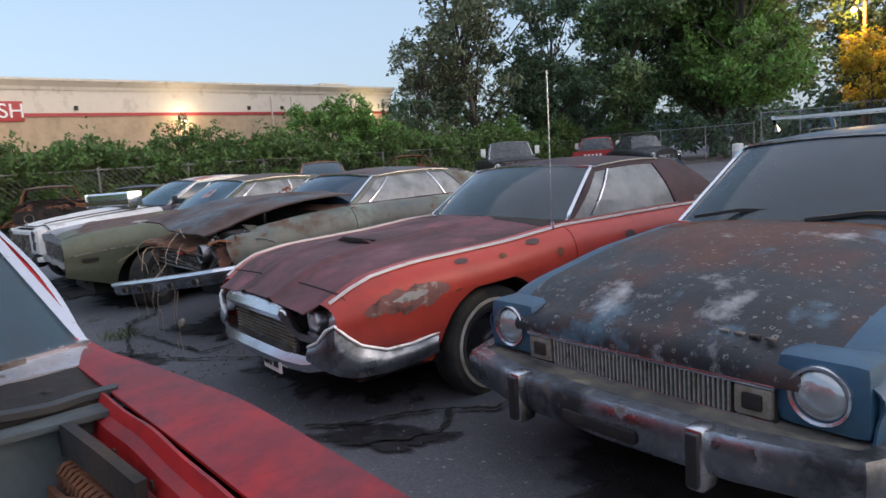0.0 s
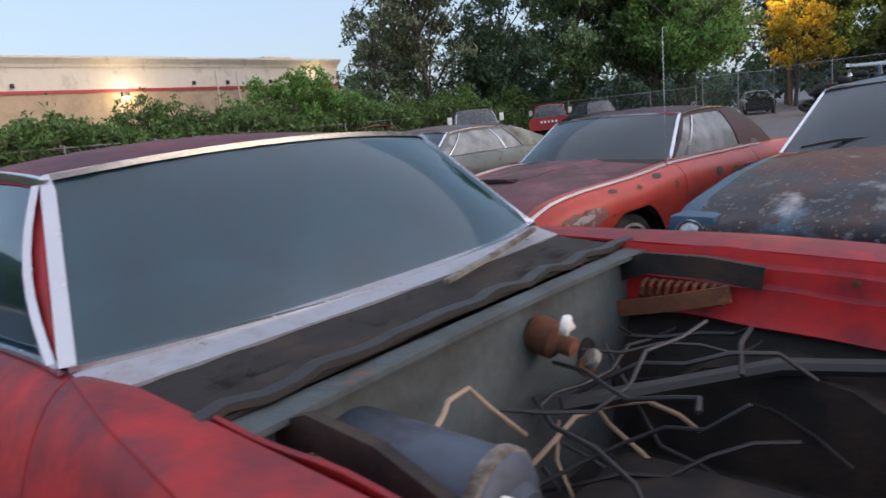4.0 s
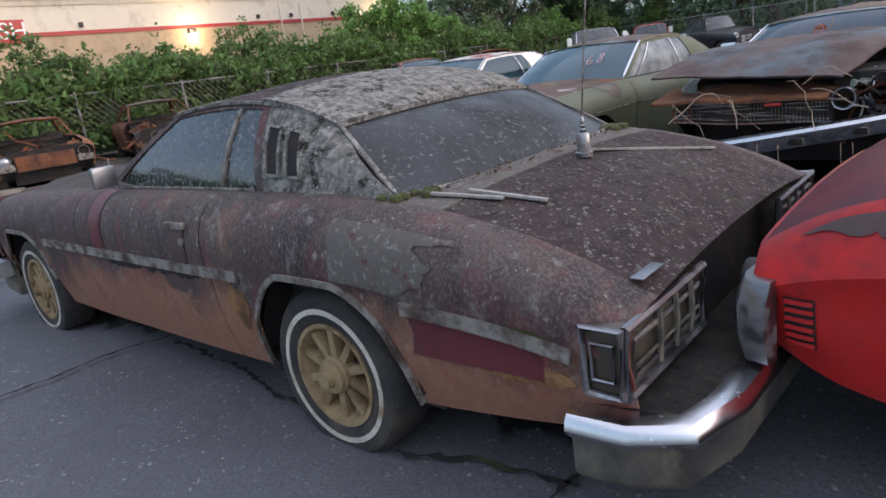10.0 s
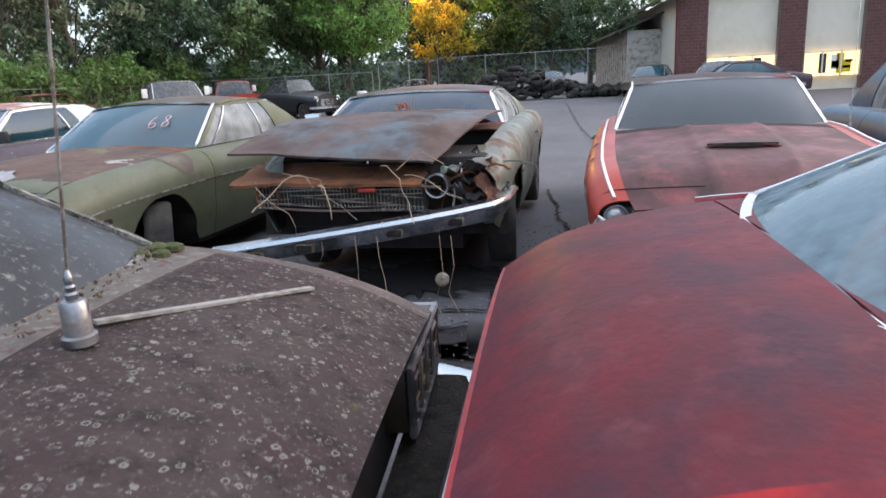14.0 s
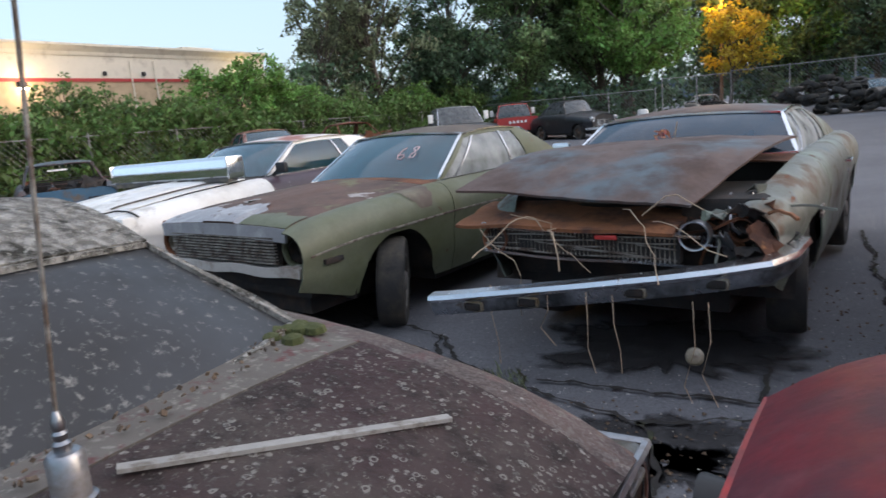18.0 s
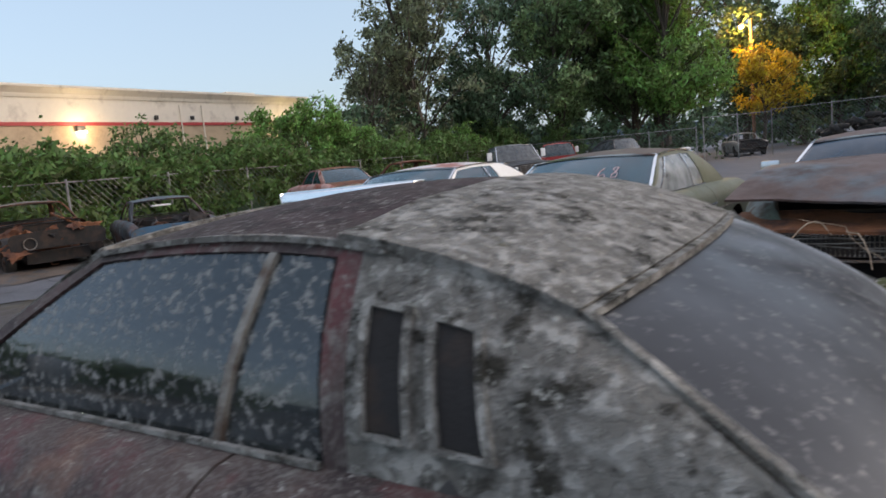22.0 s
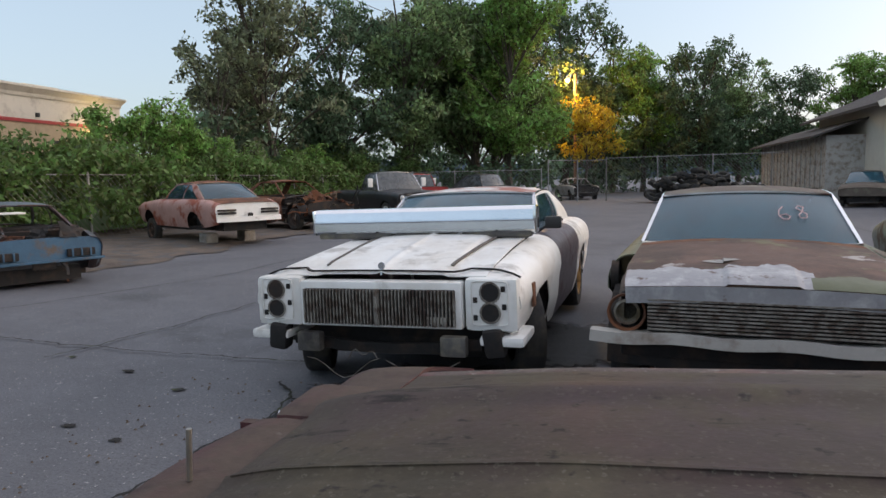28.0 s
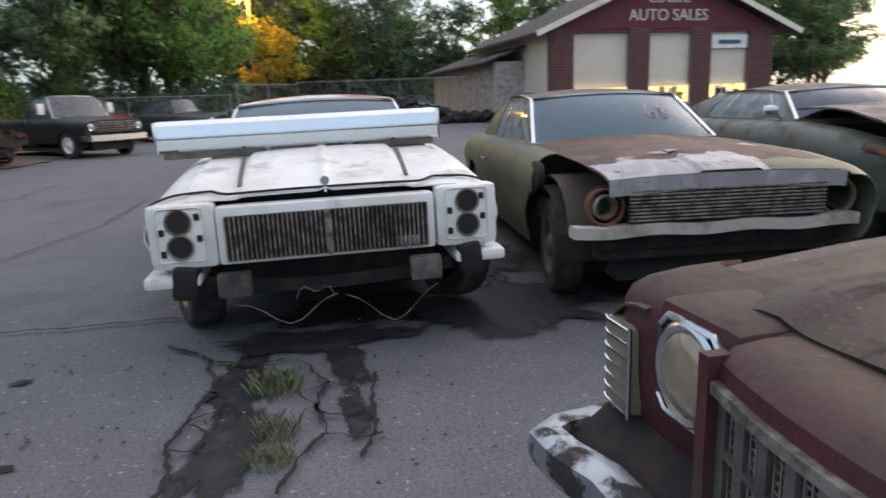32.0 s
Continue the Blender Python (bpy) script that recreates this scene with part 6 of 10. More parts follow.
# ---- tyre pile ----
pile = thing("tyre_pile", pose(1.5, 36.4, ground_z(1.5, 36.4)), "long heap of worn black tyres by the tall fence", "tyres")
base = part("tyre", lathe(bmesh.new(), [(0.19, -0.07), (0.21, -0.1), (0.30, -0.105), (0.335, -0.06), (0.335, 0.06), (0.30, 0.105), (0.21, 0.1), (0.19, 0.07), (0.19, -0.07)], Matrix.Identity(4), 20), "tyre", pile)
rnd = random.Random(5)
for k in range(120):
    x = -2.6 + 8.4 * rnd.random()
    hgt = 1.25 * math.exp(-((x + 0.3) / 2.4) ** 2) + 0.2
    o = base if k == 0 else base.copy()
    if k:
        scene.collection.objects.link(o)
    o.matrix_local = pose(x, rnd.uniform(-0.8, 1.2) - x * 0.12, 0.2 + max(0, hgt * rnd.random()), rnd.uniform(-40, 40), 90 + rnd.uniform(-50, 50), rnd.uniform(0, 180))

bm = bmesh.new()
lathe(bm, [(0.01, 0), (0.26, 0.0), (0.28, 0.04), (0.28, 0.5), (0.30, 0.52), (0.28, 0.55), (0.28, 0.85), (0.2, 0.9), (0.01, 0.9)], pose(0, 0, 0, 0, -90, 0), 20)
solo("plastic_barrel", bm, "white_plastic", "white plastic barrel standing by the fence", "barrel", pose(-7.4, 37.4, 0.07))

# ---- brown coupe, rear bumper to the red one ----
# keys: along, half width, shoulder height, centre height, widest height, sill
def brown_coupe():
    c = Car("brown_coupe", "derelict maroon-brown coupe covered in grey lichen, on flat tyres", (-3.85, 0.98), 180, 5.08,
            [(0.14, 0.93, 0.80, 0.83, 0.66, 0.34), (0.36, 0.97, 0.86, 0.89, 0.68, 0.30), (0.9, 1.0, 0.90, 0.95, 0.70, 0.24), (1.9, 1.0, 0.94, 0.99, 0.70, 0.22), (3.0, 1.0, 0.95, 0.98, 0.70, 0.22),
             (4.0, 1.0, 0.945, 0.96, 0.70, 0.24), (4.4, 0.98, 0.90, 0.935, 0.68, 0.26), (4.7, 0.968, 0.835, 0.875, 0.65, 0.29), (4.92, 0.955, 0.755, 0.80, 0.60, 0.32), (5.08, 0.93, 0.665, 0.70, 0.55, 0.36)], 0.92, 3.87, 0.335, 0.42)
    c.both("front_fender", 0.14, 1.92, 1.0, 3.0, "brown")
    c.both("door", 1.92, 3.21, 1.0, 3.0, "brown", "dull maroon door speckled with lichen")
    c.both("rear_quarter", 3.21, 5.06, 1.0, 3.0, "brown")
    c.skin("hood", 0.24, 1.78, -1, 1, "brown_hood", "dusty brown bonnet", nv=61, warp=lambda p, s, v: p + Vector((0, 0, 0.028 * math.exp(-((abs(v) - 0.62) / 0.10) ** 2) + 0.012 * math.exp(-(v / 0.016) ** 2) + (0.006 if abs(v) < 0.6 else 0.0))))
    c.bar("hood_spine", [(s, 0.0, c.pt(s, 0).z + 0.014) for s in np.linspace(0.26, 1.76, 16)], rect(0.012, 0.010), "brown_hood")
    for sg in (1, -1):
        for k, (s0, s1, v, h, mt) in enumerate(((2.20, 2.62, 2.19, 0.06, "black"), (2.55, 3.16, 2.17, 0.075, "black"), (2.8, 3.0, 2.30, 0.10, "brown_primer"), (4.55, 4.90, 2.45, 0.12, "tan_rust"), (3.3, 3.45, 2.4, 0.2, "tan_rust"), (4.72, 4.84, 2.06, 0.05, "moss"))):
            c.ragged("side_stain", s0, s1, v, h, mt, sg, k + 11)
    c.skin("cowl", 1.78, 2.05, -1, 1, "black")
    c.skin("trunk_lid", 4.38, 5.06, -1, 1, "brown_top", "maroon boot lid crusted with lichen")
    c.skin("rear_deck", 4.08, 4.38, -1, 1, "grey_film", "lichen-grey rear deck")
    c.cap("front_panel", 0.19, "black", 2.7)
    c.cap("tail_panel", 4.975, "black", 2.75, label="dark tail panel")
    c.house(1.88, 2.60, 3.86, 4.29, 1.31, 0.66, bow=0.17, bow2=0.12, rdrop=0.10, crown=0.06, c0=3.40, c1=3.36, split=[(3.15, 3.22)], rail=0.93, tw=0.018, strip=0.05,
            mats=dict(roof="brown_top", pillar="brown", screen="g_screen", side="g_lichen", rear="g_back", sail="vinyl", trim="vinyl", divider="dull_trim"))
    # padded vinyl rear half of the roof, over the steel one
    bm = bmesh.new()
    rows = []
    for q in np.linspace(0, 1, 9):
        row = []
        for u in np.linspace(-1, 1, 17):
            p = c.roof_at(u, 0.62 + 0.375 * q)
            row.append(Vector((p.x, p.y * 1.018, p.z + 0.014 + 0.004 * noise.noise(p * 6))))
        rows.append(row)
    grid(bm, rows)
    part("vinyl_top", bm, "vinyl", c.ob, "grey lichened vinyl half roof", thick=0.03)
    for sg in (1, -1):
        for p0, q0 in ((3.50, 3.455), (3.635, 3.57)):
            c.patch("louvre_window", sg, p0, p0 + 0.075, q0, q0 + 0.06, 0.22, 0.76, "black", 0.01, 0.008)
            for (pa, qa), (pb, qb), k0, k1 in (((-0.014, -0.014), (0.0, 0.0), 0.19, 0.79), ((0.075, 0.06), (0.089, 0.074), 0.19, 0.79), ((0.0, 0.0), (0.075, 0.06), 0.19, 0.22), ((0.0, 0.0), (0.075, 0.06), 0.76, 0.79)):
                c.patch("louvre_frame", sg, p0 + pa, p0 + pb, q0 + qa, q0 + qb, k0, k1, "vinyl", 0.02, 0.018)
    c.cabin()
    c.under()
    for ax, sd, fz in ((0.92, 1, 0.27), (0.92, -1, 0.3), (3.87, 1, 0.285), (3.87, -1, 0.3)):
        c.wheel(ax, sd, "spoke", 0.335, 0.20, fz, rim="tan_rim", ww=True, inset=0.05)
    c.side_trim(0.26, 0.48, 2.12, "dull_trim", 0.045)
    c.side_trim(1.36, 3.43, 2.12, "dull_trim", 0.045)
    c.side_trim(4.32, 4.90, 2.12, "dull_trim", 0.045)
    c.arch_trim("dull_trim", w=0.022)
    for sg in (1, -1):
        p = c.pt(3.02, sg * 1.70)
        bm = bmesh.new()
        box(bm, -0.075, -0.012, -0.014, 0.075, 0.018, 0.014, 0.006, pose(p.x, p.y + sg * 0.006, p.z, 0, 0, 0 if sg > 0 else 180))
        part("door_handle", bm, "dull_trim", c.ob, "flat chrome flap door handle")
        p = c.pt(3.07, sg * 1.88)
        bm = bmesh.new()
        lathe(bm, [(0.016, 0), (0.016, 0.010), (0.004, 0.012)], pose(p.x, p.y, p.z, 0, 0, 90 * sg), 14)
        part("door_lock", bm, "dull_trim", c.ob)
    c.mirror(2.30, 1, "bumper_chrome", 0.85)
    # washed streak, rubbed film and drip marks on the side
    for sg in (1, -1):
        for nm, s0, s1, v0, v1, mt in (("washed_streak", 2.12, 2.25, 1.06, 2.08, "clean_red"), ("drip_mark", 2.95, 3.08, 1.73, 2.10, "brown_primer"), ("grey_film", 4.02, 4.40, 1.42, 2.04, "grey_film"), ("red_panel", 4.34, 4.80, 2.16, 2.5, "clean_red")):
            bm = bmesh.new()
            rows = []
            for v in np.linspace(v0, v1, 18):
                j = 0.02 * noise.noise((v * 6, s0, sg)) + 0.008 * noise.noise((v * 30, s0, sg))
                k = (0.14 if nm == "grey_film" else 0.02) * noise.noise((v * 6, s1, sg + 3)) + (0.05 if nm == "grey_film" else 0.01) * noise.noise((v * 30, s1, sg))
                rows.append([c.pt(s, sg * v) + Vector((0, sg * 0.004, 0.001)) for s in np.linspace(s0 + j, s1 + k, 6)])
            grid(bm, rows)
            part(nm, bm, mt, c.ob)
    # front
    for sg in (1, -1):
        bm = bmesh.new()
        box(bm, -0.42, sg * 0.535 - 0.145, 0.575, -0.125, sg * 0.535 + 0.145, 0.868, 0.045)
        pod = part("headlight_pod", bm, "maroon_nose", c.ob, "dusty maroon headlight pod")
        bm = bmesh.new()
        y0, y1, z0, z1 = sg * 0.535 - 0.108, sg * 0.535 + 0.108, 0.615, 0.838
        tube(bm, [(-0.122, y, z) for y, z in ((y0 + 0.03, z0), (y1 - 0.03, z0), (y1, z0 + 0.03), (y1, z1 - 0.03), (y1 - 0.03, z1), (y0 + 0.03, z1), (y0, z1 - 0.03), (y0, z0 + 0.03), (y0 + 0.03, z0))], 0.009, 6)
        part("bezel_frame", bm, "chrome", pod)
        bm = bmesh.new()
        lathe(bm, [(0.100, 0.002), (0.118, 0.004), (0.108, 0.012), (0.094, 0.006)], pose(-0.122, sg * 0.535, 0.726), 28)
        part("bezel", bm, "chrome", pod, "chrome bezel round the sealed lamp")
        bm = bmesh.new()
        lathe(bm, [(0.096, 0.0), (0.088, 0.012), (0.06, 0.022), (0.025, 0.027), (0.003, 0.028)], pose(-0.122, sg * 0.535, 0.726), 28)
        part("headlight", bm, "old_lens", c.ob, "yellowed sealed-beam headlight")
        bm = bmesh.new()
        box(bm, -0.30, sg * 0.862 - 0.075, 0.50, -0.13, sg * 0.862 + 0.078, 0.745, 0.03)
        mk = part("marker_lamp", bm, "amber_lens", c.ob, "clouded pale corner lamp with chrome bars")
        for z in np.linspace(0.512, 0.735, 7):
            bm = bmesh.new()
            tube(bm, [(-0.29, sg * 0.941, z), (-0.16, sg * 0.942, z), (-0.135, sg * 0.93, z), (-0.127, sg * 0.905, z), (-0.127, sg * 0.79, z)], 0.0045, 5)
            part("lamp_bar", bm, "chrome", mk)
        bm = bmesh.new()
        tube(bm, [(-0.126, sg * 0.787, 0.503), (-0.126, sg * 0.787, 0.743)], 0.006, 5)
        part("lamp_frame", bm, "chrome", mk)
        bm = bmesh.new()
        rows = []
        for y in np.linspace(0.36, 0.955, 18):
            back = 0.14 * max(0, (y - 0.86) / 0.095) ** 2
            low = 0.02 * max(0, (y - 0.84) / 0.11) ** 2
            rows.append([Vector((-(s_ + back), sg * y, z - low)) for s_, z in ((0.42, c.pt(0.42, min(1.0, y / 0.78)).z + 0.003), (0.30, 0.862), (0.22, 0.852), (0.175, 0.832), (0.155, 0.80), (0.150, 0.74), (0.152, 0.62), (0.165, 0.50), (0.19, 0.47))])
        grid(bm, rows)
        part("nose_panel", bm, "maroon_nose", c.ob, "dusty maroon wing front round the lamps", thick=0.012)
    bm = bmesh.new()
    rows = []
    for y in np.linspace(-0.38, 0.38, 21):
        f = 0.03 + 0.05 * (abs(y) / 0.38) ** 2
        rows.append([(-s_, y, z) for s_, z in ((f + 0.22, 0.852), (f + 0.10, 0.858), (f + 0.03, 0.85), (f, 0.825), (f - 0.004, 0.79), (f + 0.02, 0.775), (f + 0.05, 0.775))])
    grid(bm, rows)
    gs = part("grille_shell", bm, "maroon_nose", c.ob, "faded maroon grille shell with worn pale streaks", thick=0.012)
    bm = bmesh.new()
    sweep(bm, [(-(0.022 + 0.05 * (y / 0.38) ** 2), y, 0.782) for y in np.linspace(-0.385, 0.385, 21)], rect(0.028, 0.022))
    part("grille_header", bm, "dull_trim", gs, "scuffed grey header bar")
    for sg in (1, -1):
        bm = bmesh.new()
        sweep(bm, [(-(0.075), sg * 0.385, z) for z in (0.42, 0.6, 0.84)], rect(0.05, 0.03))
        part("grille_side", bm, "maroon_nose", gs)
    bm = bmesh.new()
    grid(bm, [[(-(0.075 + 0.05 * (y / 0.38) ** 2), y, z) for z in (0.42, 0.6, 0.785)] for y in np.linspace(-0.375, 0.375, 13)])
    part("grille_back", bm, "black", gs, thick=0.01)
    for y in np.linspace(-0.36, 0.36, 11):
        f = 0.034 + 0.05 * (y / 0.38) ** 2
        bm = bmesh.new()
        box(bm, -f - 0.02, y - 0.012, 0.425, -f + 0.004, y + 0.012, 0.775, 0.004)
        part("grille_post", bm, "bumper_steel", gs)
    for z in (0.54, 0.655):
        bm = bmesh.new()
        sweep(bm, [(-(0.038 + 0.05 * (y / 0.38) ** 2), y, z) for y in np.linspace(-0.37, 0.37, 17)], rect(0.012, 0.014))
        part("grille_rail", bm, "bumper_steel", gs)
    for z in np.linspace(0.435, 0.765, 19):
        bm = bmesh.new()
        sweep(bm, [(-(0.048 + 0.05 * (y / 0.38) ** 2), y, z) for y in np.linspace(-0.37, 0.37, 13)], rect(0.006, 0.0045))
        part("grille_bar", bm, "dull_trim", gs)
    for y in np.linspace(-0.36, 0.36, 41):
        bm = bmesh.new()
        f = 0.046 + 0.05 * (y / 0.38) ** 2
        box(bm, -f - 0.004, y - 0.0022, 0.43, -f + 0.003, y + 0.0022, 0.77)
        part("grille_bar", bm, "dull_trim", gs, smooth=False)
    bm = bmesh.new()
    grid(bm, [[Vector((-s_, y, 0.50 - 0.05 * q)) for y in np.linspace(-0.93, 0.93, 15)] for q, s_ in enumerate((0.17, 0.10, 0.03))])
    part("front_apron", bm, "black", c.ob, "grimy dark filler panel behind the bumper", thick=0.012)
    bm = bmesh.new()
    tube(bm, [(-0.16, 0, 0.86), (-0.165, 0, 0.97)], 0.006, 8)
    part("hood_ornament", bm, "dirty_chrome", c.ob)
    half = [(0.50, 1.0, 0.385), (0.18, 0.995, 0.385), (0.02, 0.965, 0.39), (-0.04, 0.91, 0.395), (-0.03, 0.80, 0.40), (0.01, 0.66, 0.405), (0.02, 0.52, 0.40), (-0.03, 0.36, 0.395)]
    c.bar("front_bumper", half + [(-0.06, 0, 0.395)] + [(a_, -b_, z_) for a_, b_, z_ in half[::-1]], [(-0.04, -0.05), (0.03, -0.065), (0.055, -0.02), (0.05, 0.035), (0.015, 0.055), (-0.035, 0.05)], "pitted", "rust-pitted, pushed-in chrome front bumper")
    c.bar("bumper_valance", [(0.48, 0.93, 0.265), (0.1, 0.9, 0.265), (-0.02, 0.6, 0.265), (-0.06, 0, 0.265), (-0.02, -0.6, 0.265), (0.1, -0.9, 0.265), (0.48, -0.93, 0.265)], rect(0.05, 0.18), "bumper_steel")
    # rear
    c.bar("rear_bumper", [(4.90, 0.965, 0.395), (5.05, 0.955, 0.395), (5.17, 0.89, 0.395), (5.22, 0.7, 0.395), (5.24, 0, 0.395), (5.22, -0.7, 0.395), (5.17, -0.89, 0.395), (5.05, -0.955, 0.395), (4.90, -0.965, 0.395)][::-1], [(-0.05, -0.025), (0.04, -0.03), (0.055, -0.008), (0.05, 0.018), (0.034, 0.034), (0.0, 0.038), (-0.05, 0.03)], "chrome", "dented chrome rear bumper blade")
    c.bar("rear_bumper_skirt", [(4.90, 0.935, 0.275), (5.04, 0.925, 0.275), (5.15, 0.865, 0.275), (5.20, 0.69, 0.275), (5.22, 0, 0.275), (5.20, -0.69, 0.275), (5.15, -0.865, 0.275), (5.04, -0.925, 0.275), (4.90, -0.935, 0.275)][::-1], [(-0.05, -0.055), (0.02, -0.06), (0.045, -0.03), (0.05, 0.098), (-0.05, 0.098)], "bumper_steel", "mud-brown lower bumper skirt")
    for sg in (1, -1):
        bm = bmesh.new()
        box(bm, -5.045, sg * 0.68 - 0.27, 0.475, -4.935, sg * 0.68 + 0.265, 0.665, 0.018)
        tl = part("tail_lamp", bm, "smoke_lens", c.ob, "wide dusty tail lamp in a chrome frame")
        for k, (e, d) in enumerate(((0.0, 0.013), (0.042, 0.006))):
            y0, y1, z0, z1 = 0.41 + e, 0.942 - e, 0.478 + e, 0.663 - e
            bm = bmesh.new()
            tube(bm, [(-5.052, sg * y, z) for y, z in ((y0, z0), (y0, z1), (y1, z1), (y1, z0), (y0, z0))], d, 6)
            part("lamp_frame", bm, "bumper_chrome", tl)
            bm = bmesh.new()
            tube(bm, [(-x, sg * 0.953, z) for x, z in ((4.94 + e * 0.5, z0), (4.94 + e * 0.5, z1), (5.045 - e * 0.5, z1), (5.045 - e * 0.5, z0), (4.94 + e * 0.5, z0))], d * 0.9, 6)
            part("lamp_frame", bm, "bumper_chrome", tl)
        for y in (0.53, 0.64, 0.75):
            bm = bmesh.new()
            tube(bm, [(-5.056, sg * y, 0.50), (-5.062, sg * y, 0.58), (-5.056, sg * y, 0.665)], 0.009, 6)
            part("lamp_bar", bm, "bumper_steel", tl)
        for z in (0.55, 0.615):
            bm = bmesh.new()
            tube(bm, [(-5.054, sg * 0.46, z), (-5.054, sg * 0.90, z)], 0.005, 6)
            part("lamp_bar", bm, "bumper_steel", tl)
    c.block("dealer_badge", 4.985, 0.62, 0.728, 5.025, 0.76, 0.733, "bumper_chrome", 0.002, label="small bright dealer badge")
    c.block("rear_step", 5.0, -0.9, 0.40, 5.19, 0.9, 0.43, "grit", 0.01, label="dark leaf grit lying behind the bumper")
    for s0, y0, s1, y1 in ((4.36, 0.62, 4.62, 0.55), (4.26, 0.70, 4.50, 0.62), (4.44, -0.07, 4.755, -0.575)):
        z0, z1 = c.pt(s0, y0 / 0.78).z + 0.012, c.pt(s1, y1 / 0.78).z + 0.012
        c.bar("loose_trim", [(s0, y0, z0), (s1, y1, z1)], rect(0.024, 0.008), "pale_trim", "loose grey trim strip lying on the boot")
    z = c.pt(4.45, 0.05).z
    bm = bmesh.new()
    lathe(bm, [(0.033, 0), (0.034, 0.018), (0.027, 0.022), (0.027, 0.085), (0.022, 0.092), (0.012, 0.094), (0.013, 0.105), (0.009, 0.11), (0.011, 0.12), (0.008, 0.125), (0.010, 0.135), (0.006, 0.15), (0.003, 0.155)], pose(-4.465, 0.015, z, 0, -90, 0), 16)
    a = part("antenna", bm, "bumper_chrome", c.ob, "tall whip antenna on a chrome base")
    bm = bmesh.new()
    tube(bm, [(-4.465, 0.015, z + 0.15), (-4.505, -0.01, z + 0.6), (-4.565, -0.05, z + 1.35)], 0.0035, 5)
    part("antenna_whip", bm, "dull_trim", a)
    # moss and leaf litter along the glass edges
    rnd = random.Random(2)
    bm = bmesh.new()
    for k in range(110):
        u = rnd.uniform(-1, 1)
        s = 4.30 - 0.12 * u * u + rnd.uniform(-0.02, 0.06)
        p = c.pt(s, u)
        q = rnd.uniform(0.002, 0.006)
        box(bm, -q, -q, -q * 0.3, q, q, q * 0.4, 0, pose(p.x, p.y, p.z + 0.012, rnd.random() * 360, rnd.random() * 40, rnd.random() * 360))
    part("leaf_litter", bm, "leaf_litter", c.ob, "dry leaf litter at the foot of the rear glass", smooth=False, kind="stuff")
    bm = bmesh.new()
    for k in range(620):
        u = rnd.uniform(-1, 1)
        s = 1.885 + 0.17 * u * u - rnd.uniform(0.0, 0.09)
        p = c.pt(s, u)
        q = rnd.uniform(0.003, 0.009)
        box(bm, -q, -q, -q * 0.2, q, q, q * 0.3, 0, pose(p.x, p.y, p.z + 0.014, rnd.random() * 360, rnd.random() * 40, rnd.random() * 360))
    part("cowl_litter", bm, "leaf_litter", c.ob, "dry leaves packed under the windscreen", smooth=False, kind="stuff")
    for s, u, r in ((4.16, 0.96, 0.05), (4.20, -0.9, 0.06), (4.22, 0.86, 0.04)):
        p = c.pt(s, u)
        bm = bmesh.new()
        for k in range(9):
            lathe(bm, [(r * 0.5, -0.004), (r * 0.42, 0.012), (0.004, 0.02)], pose(p.x + rnd.uniform(-r, r), p.y + rnd.uniform(-r, r), p.z, 0, -90, 0), 8)
        part("moss_clump", bm, "moss", c.ob)
    return c


brown_coupe()


